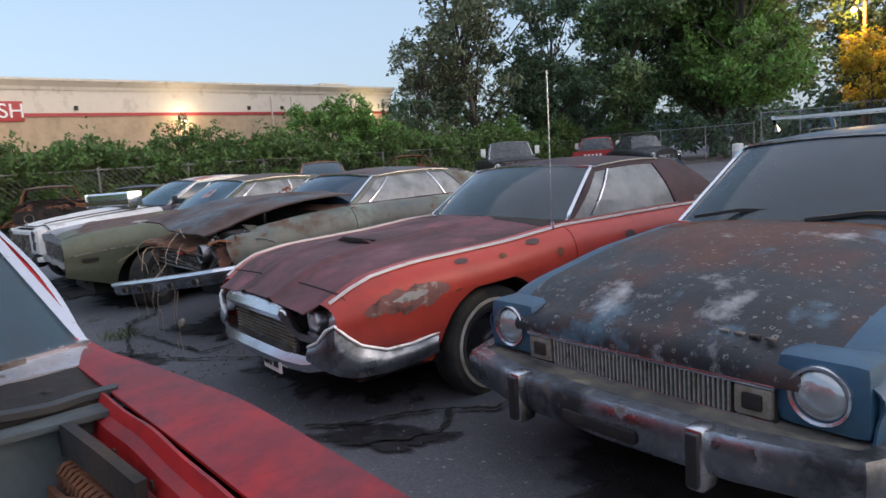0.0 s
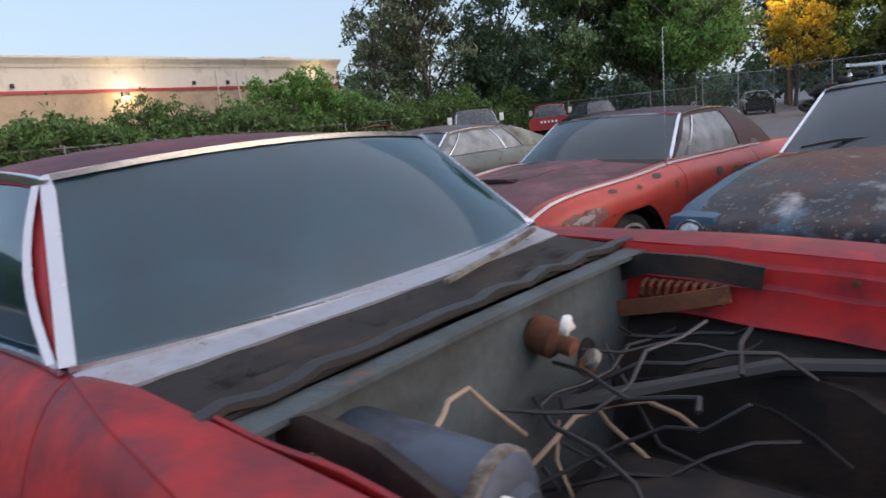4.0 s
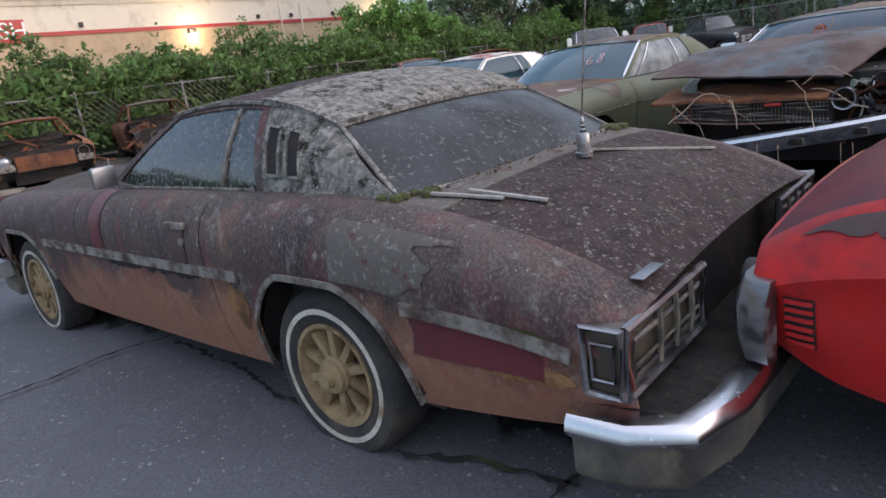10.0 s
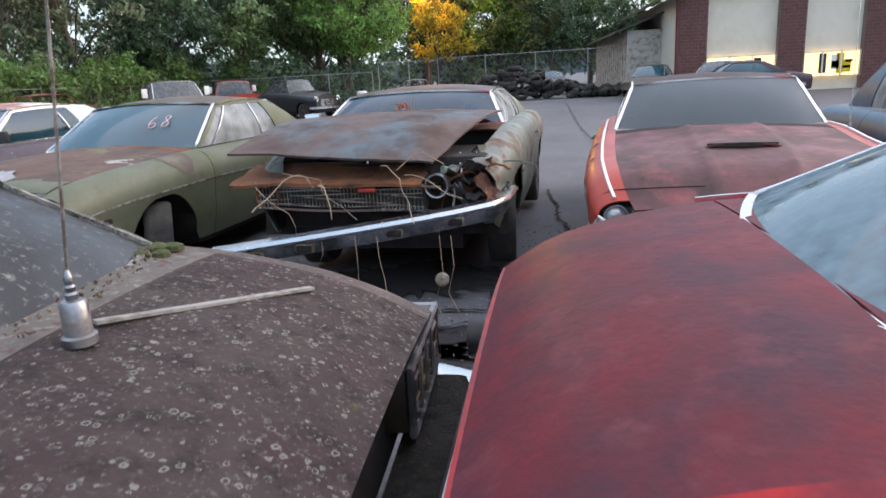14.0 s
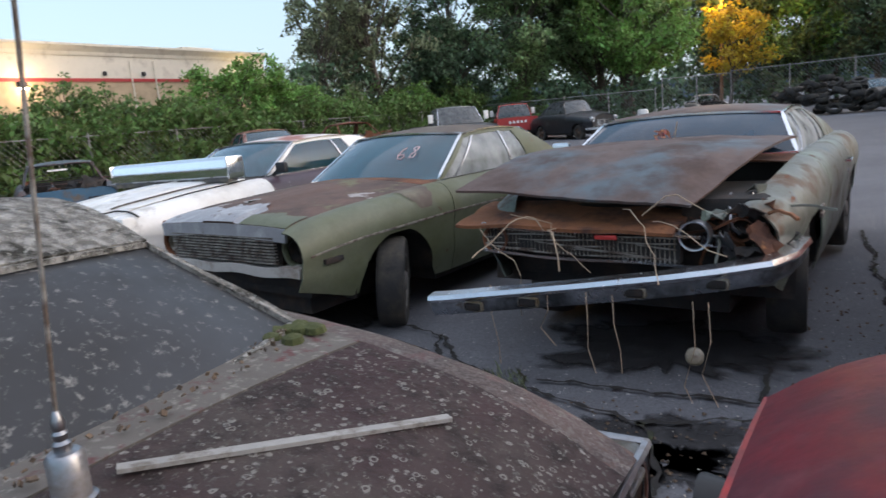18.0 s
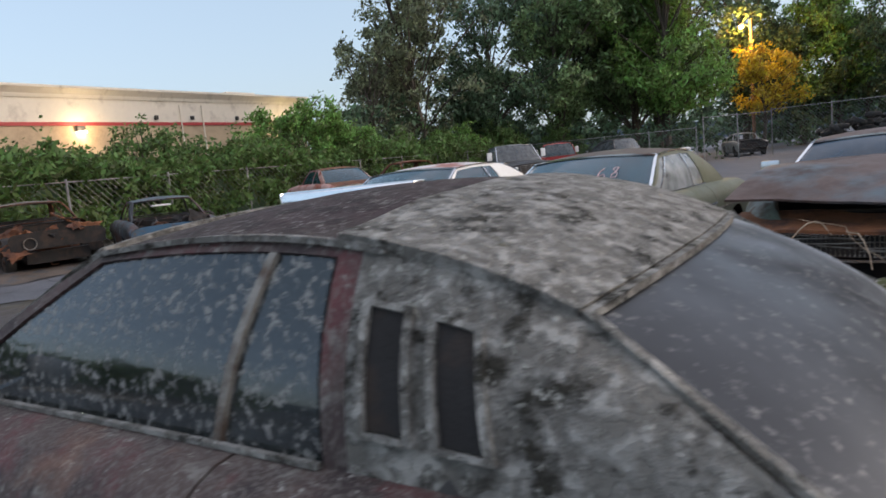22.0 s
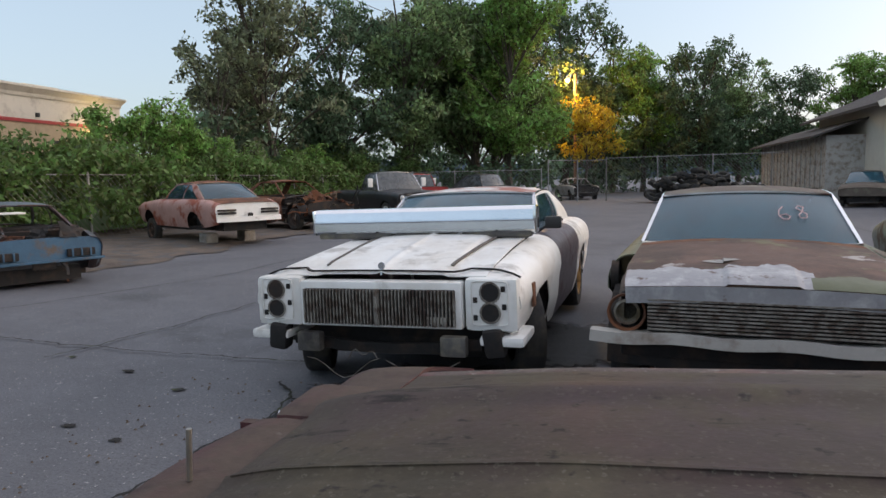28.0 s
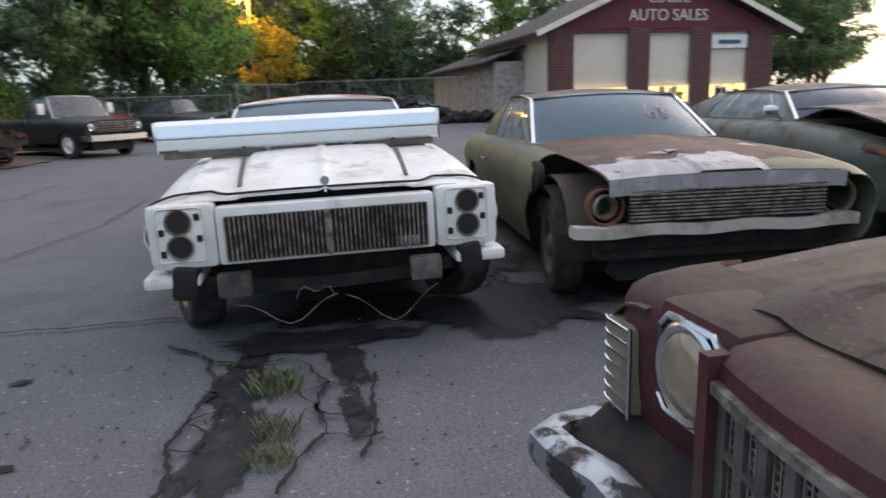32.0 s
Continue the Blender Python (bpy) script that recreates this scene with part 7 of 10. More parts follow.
# ---- red coupe without a bonnet ----
def red_coupe():
    c = Car("red_coupe", "faded red two-door coupe with its bonnet gone and engine bay open", (6.218, 1.11), -2.5, 4.84,
            [(0, 0.87, 0.84, 0.82, 0.70, 0.40), (0.3, 0.89, 0.93, 0.90, 0.78, 0.36), (1.0, 0.90, 0.97, 0.96, 0.82, 0.355), (1.9, 0.905, 1.00, 1.0, 0.83, 0.35), (2.3, 0.905, 0.985, 0.99, 0.82, 0.34), (2.9, 0.905, 0.955, 0.965, 0.80, 0.315), (3.3, 0.905, 0.98, 0.985, 0.80, 0.30),
             (3.7, 0.91, 0.99, 1.0, 0.79, 0.29), (4.15, 0.91, 0.965, 0.99, 0.77, 0.31), (4.4, 0.905, 0.925, 0.965, 0.74, 0.335), (4.62, 0.895, 0.865, 0.915, 0.71, 0.375), (4.75, 0.88, 0.80, 0.855, 0.67, 0.44), (4.84, 0.83, 0.72, 0.76, 0.62, 0.50)], 0.92, 3.69, 0.335, 0.41, hood_frac=[(0, 0.95), (1.1, 0.945), (1.5, 0.89), (1.78, 0.83), (2.6, 0.84), (4.2, 0.86), (4.84, 0.88)], sharp=True, low_arch=(3.76, 0.54, 0.20, 0.385))
    c.both("front_fender", 0.0, 1.76, 1.0, 3.0, "red_chv", slant=(1.76, 0.10))
    for sg in (1, -1):
        bm = bmesh.new()
        grid(bm, [[Vector((-s, sg * (0.70 + (c.hf(s) * c.w(s) + 0.004 - 0.70) * q), c.zs(s) + 0.0025 - 0.012 * (1 - q) ** 2)) for q in np.linspace(0, 1, 6)] for s in np.linspace(0.12, 1.74, 28)])
        part("fender_top_flange", bm, "red_chv", c.ob, "sun-faded red fender top", thick=0.008)
    c.both("door", 1.76, 2.94, 1.0, 3.0, "red_chv", "faded red door with a chrome side strip", slant=(1.76, 0.10))
    c.both("rear_quarter", 2.94, 4.82, 1.0, 3.0, "red_chv", "red rear quarter with brown primer patches and a rusted-out arch")
    c.skin("trunk_lid", 4.12, 4.82, -1, 1, "maroon_top", "faded maroon boot lid")
    c.skin("rear_deck", 3.9, 4.12, -1, 1, "maroon_top")
    c.cap("tail_panel", 4.80, "red_chv", 2.8)
    c.house(1.66, 2.06, 3.45, 4.16, 1.375, 0.61, bow=0.12, bow2=0.16, crown=0.05, c0=3.34, c1=3.33, split=[(2.88, 2.90)], rail=0.94, pillar=0.055, tw=0.03, rdrop=0.06,
            mats=dict(roof="maroon_top", pillar="red_chv", screen="g_teal", side="g_teal", rear="g_frost", sail="maroon_top", trim="chrome", divider="chrome"))
    c.cabin()
    c.under()
    for ax, sd, fz in ((0.92, 1, 0.33), (0.92, -1, 0.33), (3.69, 1, 0.26), (3.69, -1, 0.255)):
        c.wheel(ax, sd, "rally", 0.335, 0.22, fz, rim="rusty_rim", inset=0.045)
    c.side_trim(0.4, 2.93, 2.27, "bright_chrome", 0.018, 0.009)
    c.arch_trim("chrome", w=0.016)
    c.side_trim(1.35, 3.22, 2.95, "dull_trim", 0.035)
    c.handle(2.76, 1.70, mat="bright_chrome")
    for sg in (1, -1):
        # rounded rear end of the quarter window, with its chrome edge carried up into the drip rail
        B, T = lambda s: c.belt(s, sg), lambda s: c.edge(s, sg)

        def corner(t):
            return 3.335 - 0.27 * max(0, 1 - t / 0.30) ** 2 - 0.20 * max(0, (t - 0.66) / 0.28) ** 2

        def on_glass(s, t, out):
            return B(s).lerp(T(s), t) + Vector((0, sg * (0.03 * math.sin(math.pi * t) + out), 0))
        bm = bmesh.new()
        grid(bm, [[on_glass(corner(t) + (3.36 - corner(t)) * q, t, 0.004) for q in np.linspace(0, 1, 5)] for t in np.linspace(0.0, 0.945, 24)])
        part("quarter_window_frame", bm, "red_chv", c.ob, "red surround of the rounded quarter window", thick=0.015)
        bm = bmesh.new()
        sweep(bm, [on_glass(corner(t) - 0.004, t, 0.004) for t in np.linspace(0.0, 0.945, 24)], rect(0.014, 0.016))
        part("window_seal", bm, "black_plastic", c.ob)
        bm = bmesh.new()
        sweep(bm, [on_glass(3.372 - 0.03 * t - 0.12 * max(0, (t - 0.75) / 0.25) ** 2, t, 0.012) for t in np.linspace(0.0, 1.0, 20)], rect(0.018, 0.026))
        part("sail_edge_trim", bm, "chrome", c.ob)
        bm = bmesh.new()
        sweep(bm, [c.edge(s, sg) + Vector((0, sg * 0.012, -0.004)) for s in np.linspace(2.10, 3.24, 24)], rect(0.012, 0.018))
        part("roof_side_trim", bm, "chrome", c.ob)
        bm = bmesh.new()
        sweep(bm, [on_glass(1.845 + 0.30 * t, t, 0.010) for t in np.linspace(0.0, 0.95, 9)], rect(0.016, 0.026))
        part("window_front_trim", bm, "chrome", c.ob)
        c.bar("sail_trim", [(s, sg * (abs(c.belt(s, 1).y) + 0.02 + 0.03 * (s - 3.36)), c.belt(s, 1).z + 0.004 - 0.004 * (s - 3.36)) for s in np.linspace(3.36, 4.17, 12)], rect(0.014, 0.016), "chrome")
        if sg < 0:
            # primer patches with ragged edges, just above the paint
            def primer(nm, rows):
                bm = bmesh.new()
                grid(bm, rows)
                part(nm, bm, "brown_primer", c.ob, "ragged patch of brown primer")

            def skin_at(s, z, out=0.004):
                return c.pt(s, sg * c.v_at(s, z)) + Vector((0, sg * out, 0.002))
            rows = []
            for s in np.linspace(3.28, 4.70, 150):
                hi = c.zs(s) - 0.014 + 0.012 * noise.noise((s * 9, 3, 0)) - 0.03 * max(0, s - 4.3)
                lo = hi - (0.085 - 0.055 * max(0, s - 4.25) / 0.45) * (1 + 0.40 * noise.noise((s * 5, 3, 4)) + 0.30 * noise.noise((s * 16, 3, 5)) + 0.22 * noise.noise((s * 50, 3, 6))) * min(1, (s - 3.27) * 9, (4.72 - s) * 6)
                rows.append([skin_at(s, lo + (hi - lo) * q) for q in np.linspace(0, 1, 6)])
            primer("primer_band", rows)
            rows = []
            for z in np.linspace(0.93, 0.565, 130):
                k = (0.93 - z) / 0.365
                mid = 3.245 - 0.27 * k + 0.035 * noise.noise((z * 13, 8, 5)) + 0.02 * noise.noise((z * 47, 8, 6))
                hw = (0.055 + 0.05 * math.exp(-((k - 0.33) / 0.16) ** 2)) * (1 + 0.5 * noise.noise((z * 16, 8, 0)) + 0.35 * noise.noise((z * 60, 8, 1))) * min(1, (1.03 - k) * 3, 0.3 + k * 6)
                rows.append([skin_at(mid + hw * q, z) for q in np.linspace(-1, 1, 7)])
            primer("primer_streak", rows)
            rows = []
            for s in np.linspace(3.19, 3.42, 40):
                k = math.sin(math.pi * (s - 3.19) / 0.23) ** 0.4
                hi = 0.53 + 0.03 * noise.noise((s * 20, 1, 0)) * k
                lo = max(c.zbot(s) + 0.012, 0.52 - 0.10 * k * (1 + 0.5 * noise.noise((s * 25, 2, 0))))
                rows.append([skin_at(s, lo + (max(hi, lo + 0.004) - lo) * q) for q in np.linspace(0, 1, 4)])
            primer("primer_patch", rows)
            for k, (s, z, r) in enumerate(((3.16, 0.40, 0.02), (3.08, 0.375, 0.03), (2.98, 0.36, 0.025), (3.30, 0.42, 0.02), (2.88, 0.36, 0.018))):
                bm = bmesh.new()
                grid(bm, [[skin_at(s + r * (1.6 * u + 0.5 * noise.noise((u * 3, w, k))), z + r * 0.5 * w * (1 - u * u), 0.005) for w in (-1, 0, 1)] for u in np.linspace(-1, 1, 9)])
                part("flaked_paint", bm, "fb_pink", c.ob)
        # rusted hole behind the rear arch: a torn rim over tan rust, a darker rust plate painting the hollow's shade
        rows, rim = [], []
        for s in np.linspace(3.90, 4.24, 36):
            k = max(0.0, math.sin(math.pi * (s - 3.86) / 0.42)) ** 0.7
            hi = c.zbot(s) + 0.02 + (0.62 - c.zbot(s)) * k * (0.92 + 0.16 * noise.noise((s * 14, 2, 0)) + 0.10 * noise.noise((s * 45, 2, 0)))
            lo = c.zbot(s) - 0.004
            row = [c.pt(s, sg * c.v_at(s, lo + (max(hi, lo + 0.02) - lo) * q)) + Vector((0, sg * 0.004, 0)) for q in np.linspace(0, 1, 7)]
            rows.append(row)
            rim.append(row[-1] + Vector((0, sg * 0.004, 0)))
        bm = bmesh.new()
        grid(bm, rows)
        rh = part("rust_hole", bm, "tan_rust", c.ob, "rusted-through hole behind the rear wheel")
        bm = bmesh.new()
        grid(bm, [[p.lerp(rows[i][3], 0.0) + Vector((0, sg * 0.003, 0)) if q in (0, 6) else p + Vector((0, sg * 0.003, 0)) for q, p in enumerate(r) if q < 4] for i, r in enumerate(rows[3:26])])
        part("hole_shadow_plate", bm, "rust", rh)
        bm = bmesh.new()
        sweep(bm, rim, [(0.007 * math.cos(a), 0.007 * math.sin(a)) for a in np.linspace(0, 5.2, 6)])
        part("torn_rim", bm, "rust", rh)
        def tail_at(s_, z, out):
            return c.pt(s_, sg * c.v_at(s_, z)) + Vector((0, sg * out, 0))
        bm = bmesh.new()
        grid(bm, [[tail_at(s_, z, 0.003) for z in np.linspace(0.485, 0.635, 6)] for s_ in np.linspace(4.655, 4.735, 6)])
        mk = part("side_marker", bm, "black_plastic", c.ob)
        for z in np.linspace(0.497, 0.623, 6):
            bm = bmesh.new()
            sweep(bm, [tail_at(s_, z, 0.006) for s_ in np.linspace(4.66, 4.73, 5)], rect(0.010, 0.012))
            part("marker_slat", bm, "red_chv", mk)
    # Unseen block added under the tail to keep light off the ground.
    c.block("fuel_tank", 4.08, -0.62, 0.24, 4.70, 0.62, 0.50, "black", 0.05)
    c.bar("rear_bumper", [(4.755, 0.892, 0.555), (4.82, 0.875, 0.555), (4.85, 0.80, 0.545), (4.855, 0.4, 0.53), (4.855, -0.4, 0.53), (4.85, -0.80, 0.545), (4.82, -0.875, 0.555), (4.755, -0.892, 0.555)][::-1], [(-0.03, -0.11), (0.01, -0.11), (0.028, -0.04), (0.028, 0.05), (0.0, 0.125), (-0.03, 0.125)], "bumper_chrome", "chrome rear bumper with inset lamps")
    for sg in (1, -1):
        c.lamp(4.915, sg * 0.56, 0.56, 0.06, "black_plastic", "red_lens", depth=-0.05, name="tail_lamp")
    # cowl: corroded silver band below the glass, black vent panel, firewall
    bm = bmesh.new()
    grid(bm, [[Vector((-(1.585 + 0.06 * u * u + (0.10 + 0.05 * u * u) * q), u * 0.755, c.zs(1.7) - 0.012 + 0.022 * q + 0.015 * (1 - u * u))) for u in np.linspace(-1, 1, 21)] for q in np.linspace(0, 1, 5)])
    part("cowl_band", bm, "cowl_chrome", c.ob, "corroded silver band under the windscreen", thick=0.01)
    rnd = random.Random(21)
    bm = bmesh.new()
    grid(bm, [[Vector((-(1.40 + (0.20 + 0.06 * u * u + 0.012 * noise.noise((u * 14, 0, 0))) * q), u * 0.72, c.zs(1.5) - 0.028 + 0.020 * q + 0.012 * (1 - u * u) + 0.006 * noise.noise((u * 9, q * 4, 1)))) for u in np.linspace(-1, 1, 61)] for q in np.linspace(0, 1, 7)])
    cw = part("cowl_panel", bm, "black", c.ob, "black cowl panel with air slots", thick=0.01)
    for k in range(9):
        y = -0.66 + 0.165 * k
        bm = bmesh.new()
        box(bm, -1.505, y - 0.065, 0.968, -1.485, y + 0.065, 0.982, 0.004, pose(0, 0, 0.008 * (1 - (y / 0.7) ** 2)))
        part("air_slot", bm, "oil", cw)
    c.bar("cowl_seal", [(1.405 + 0.012 * math.sin(k * 2.1), y, 0.968 + 0.010 * (1 - (y / 0.72) ** 2) + 0.005 * math.sin(k * 1.7)) for k, y in enumerate(np.linspace(-0.72, 0.72, 24))], rect(0.035, 0.014), "black_plastic")
    for y0, y1, k in ((0.02, 0.60, 1),):
        c.bar("wiper", [(1.53, y0, 1.0), (1.58, (y0 + y1) / 2, 1.012), (1.66, y1, 1.018)], rect(0.016, 0.012), "dull_trim")
    c.block("firewall", 1.36, -0.73, 0.30, 1.40, 0.73, 0.955, "engine_grey", 0.012, label="grimy grey firewall")
    c.bar("firewall_lip", [(1.345, y, 0.945 + 0.012 * (1 - (y / 0.73) ** 2)) for y in np.linspace(-0.72, 0.72, 15)], rect(0.05, 0.012), "engine_grey")
    for y, z, r in ((0.36, 0.73, 0.035), (-0.12, 0.62, 0.05), (0.52, 0.60, 0.02), (-0.35, 0.75, 0.03)):
        bm = bmesh.new()
        lathe(bm, [(r * 1.25, 0), (r * 1.2, 0.006), (r, 0.004), (0.003, 0.003)], pose(-1.358, y, z), 16)
        part("firewall_hole", bm, "black", c.ob)
    for sg in (1, -1):
        bm = bmesh.new()
        grid(bm, [[(-s, sg * (0.66 - 0.20 * q), 0.78 - 0.42 * q + (0.05 * math.sin(q * 3))) for q in np.linspace(0, 1, 7)] for s in np.linspace(0.18, 1.38, 14)])
        part("inner_fender", bm, "black", c.ob, thick=0.01)
        bm = bmesh.new()
        prof = ((0.745, 0.955), (0.735, 0.925), (0.715, 0.915), (0.71, 0.875), (0.685, 0.865), (0.68, 0.80), (0.655, 0.775))
        grid(bm, [[(-s, sg * (y * 0.925 * c.w(s) / 0.90), z + c.zs(s) - 0.965 + (0.012 * noise.noise((s * 5, z * 20, 0)))) for y, z in prof] for s in np.linspace(0.12, 1.40, 26)])
        fi = part("fender_inner_face", bm, "red_chv", c.ob, "red painted inner fender face", thick=0.008)
        for s in (0.45, 0.78, 1.02, 1.22):
            bm = bmesh.new()
            lathe(bm, [(0.011, 0), (0.010, 0.007), (0.003, 0.008)], pose(-s, sg * 0.655, 0.90, 0, 0, -90 * sg), 8)
            part("bolt", bm, "rust", fi)
        bm = bmesh.new()
        tube(bm, [(-s, sg * (0.585 + 0.02 * math.cos(t)), 0.86 + 0.028 * math.sin(t)) for s, t in zip(np.linspace(1.06, 1.30, 90), np.linspace(0, 2 * math.pi * 10, 90))], 0.006, 5)
        hg = part("hood_hinge", bm, "rust", c.ob, "rusty hinge with a coil spring")
        bm = bmesh.new()
        sweep(bm, [(-1.38, sg * 0.60, 0.90), (-1.28, sg * 0.59, 0.935), (-1.12, sg * 0.60, 0.93), (-0.98, sg * 0.62, 0.905)], rect(0.02, 0.06))
        part("hinge_arm", bm, "black", hg)
        bm = bmesh.new()
        sweep(bm, [(-1.36, sg * 0.56, 0.80), (-1.2, sg * 0.55, 0.835), (-1.05, sg * 0.57, 0.87)], rect(0.012, 0.045))
        part("hinge_arm", bm, "rust", hg)
    c.block("radiator_support", 0.10, -0.74, 0.30, 0.18, 0.74, 0.80, "black", 0.02)
    c.bar("radiator_bar", [(0.14, -0.76, 0.84), (0.14, 0.76, 0.84)], rect(0.10, 0.05), "red_chv")
    c.block("engine_block", 0.55, -0.24, 0.30, 1.20, 0.24, 0.56, "black", 0.04)
    bm = bmesh.new()
    lathe(bm, [(0.01, 0), (0.045, 0), (0.048, 0.02), (0.045, 0.06), (0.025, 0.075), (0.024, 0.11), (0.005, 0.115)], pose(-1.36, 0.13, 0.86, 0, 12, 0), 16)
    wm = part("wiper_motor", bm, "rust", c.ob, "rusty wiper motor with broken white plastic")
    for k, (x, y, z, a) in enumerate(((-1.25, 0.10, 0.90, 20), (-1.23, 0.17, 0.80, 60), (-1.27, 0.21, 0.76, -30))):
        bm = bmesh.new()
        lathe(bm, [(0.004, -0.012), (0.022, -0.012), (0.026, -0.004), (0.024, 0.006), (0.012, 0.010), (0.004, 0.018)], pose(x, y, z, a, a * 0.6, a), 9)
        part("plastic_gear", bm, ("white_plastic", "dull_trim", "orange_rust")[k], wm)
    bm = bmesh.new()
    flat(bm, [(-0.655, 0.60, 0.812), (-0.63, 0.60, 0.866), (-0.60, 0.60, 0.858), (-0.56, 0.60, 0.864), (-0.515, 0.60, 0.852), (-0.50, 0.60, 0.815), (-0.53, 0.60, 0.796), (-0.545, 0.60, 0.808), (-0.57, 0.60, 0.798), (-0.62, 0.60, 0.800)], 0.008, (0, 1, 0))
    part("paper_tag", bm, "white_plastic", c.ob, "torn white plastic tag inside the fender")
    bm = bmesh.new()
    tube(bm, [(-0.62, 0.66, 0.945), (-0.60, 0.63, 0.925), (-0.60, 0.62, 0.895)], 0.014, 8)
    part("rubber_stop", bm, "black_plastic", c.ob)
    rnd = random.Random(3)
    for k in range(20):
        p = Vector((-1.30, rnd.uniform(-0.2, 0.55), rnd.uniform(0.5, 0.82)))
        pts = [p]
        d = Vector((rnd.uniform(0.3, 1), rnd.uniform(-0.6, 0.6), rnd.uniform(-0.4, 0.4)))
        for q in range(6):
            d = (d + Vector((rnd.uniform(-.5, .5), rnd.uniform(-.6, .6), rnd.uniform(-.6, .45)))).normalized()
            pts.append(pts[-1] + d * 0.10)
        for q in pts:
            q.z = min(max(q.z, 0.5), 0.86)
            q.x = max(q.x, -1.34)
            q.y = min(q.y, 0.6)
        bm = bmesh.new()
        tube(bm, pts, 0.0035 + 0.003 * rnd.random(), 6)
        part("wire", bm, "black_plastic" if k % 5 else "vine", c.ob)
    bm = bmesh.new()
    lathe(bm, [(0.01, 0), (0.085, 0), (0.10, 0.015), (0.10, 0.33), (0.085, 0.345), (0.06, 0.35), (0.05, 0.37), (0.01, 0.37)], pose(-1.38, -0.46, 0.80, 0, 4, 6), 24)
    bl = part("heater_duct", bm, "g_metal", c.ob, "dark blue-grey heater blower housing on the firewall")
    bm = bmesh.new()
    lathe(bm, [(0.098, 0.30), (0.107, 0.305), (0.107, 0.325), (0.098, 0.33)], pose(-1.38, -0.46, 0.80, 0, 4, 6), 24)
    part("duct_collar", bm, "dull_trim", bl)
    for dy, dz, r in ((-0.04, 0.0, 0.020), (0.03, 0.03, 0.016)):
        bm = bmesh.new()
        tube(bm, [(-1.02, -0.50 + dy, 0.80 + dz), (-0.92, -0.50 + dy, 0.81 + dz), (-0.84, -0.52 + dy, 0.815 + dz), (-0.79, -0.56 + dy, 0.81 + dz), (-0.80, -0.61 + dy, 0.80 + dz), (-0.86, -0.63 + dy, 0.79 + dz)], r, 10)
        part("white_hose", bm, "white_plastic", c.ob, "short white plastic hose bent back on itself")
    for k in range(4):
        y = -0.50 + 0.33 * k
        bm = bmesh.new()
        box(bm, -1.535, y - 0.125, 0.975, -1.44, y + 0.125, 0.990, 0.012, pose(0, 0, 0.012 * (1 - (y / 0.7) ** 2)))
        part("cowl_opening", bm, "oil", cw)
    bm = bmesh.new()
    tube(bm, [(-1.28, 0.1, 0.70), (-0.9, 0.45, 0.74), (-0.5, 0.62, 0.74), (-0.2, 0.66, 0.72)], 0.022, 8)
    part("hose", bm, "black_plastic", c.ob)
    return c


red_coupe()

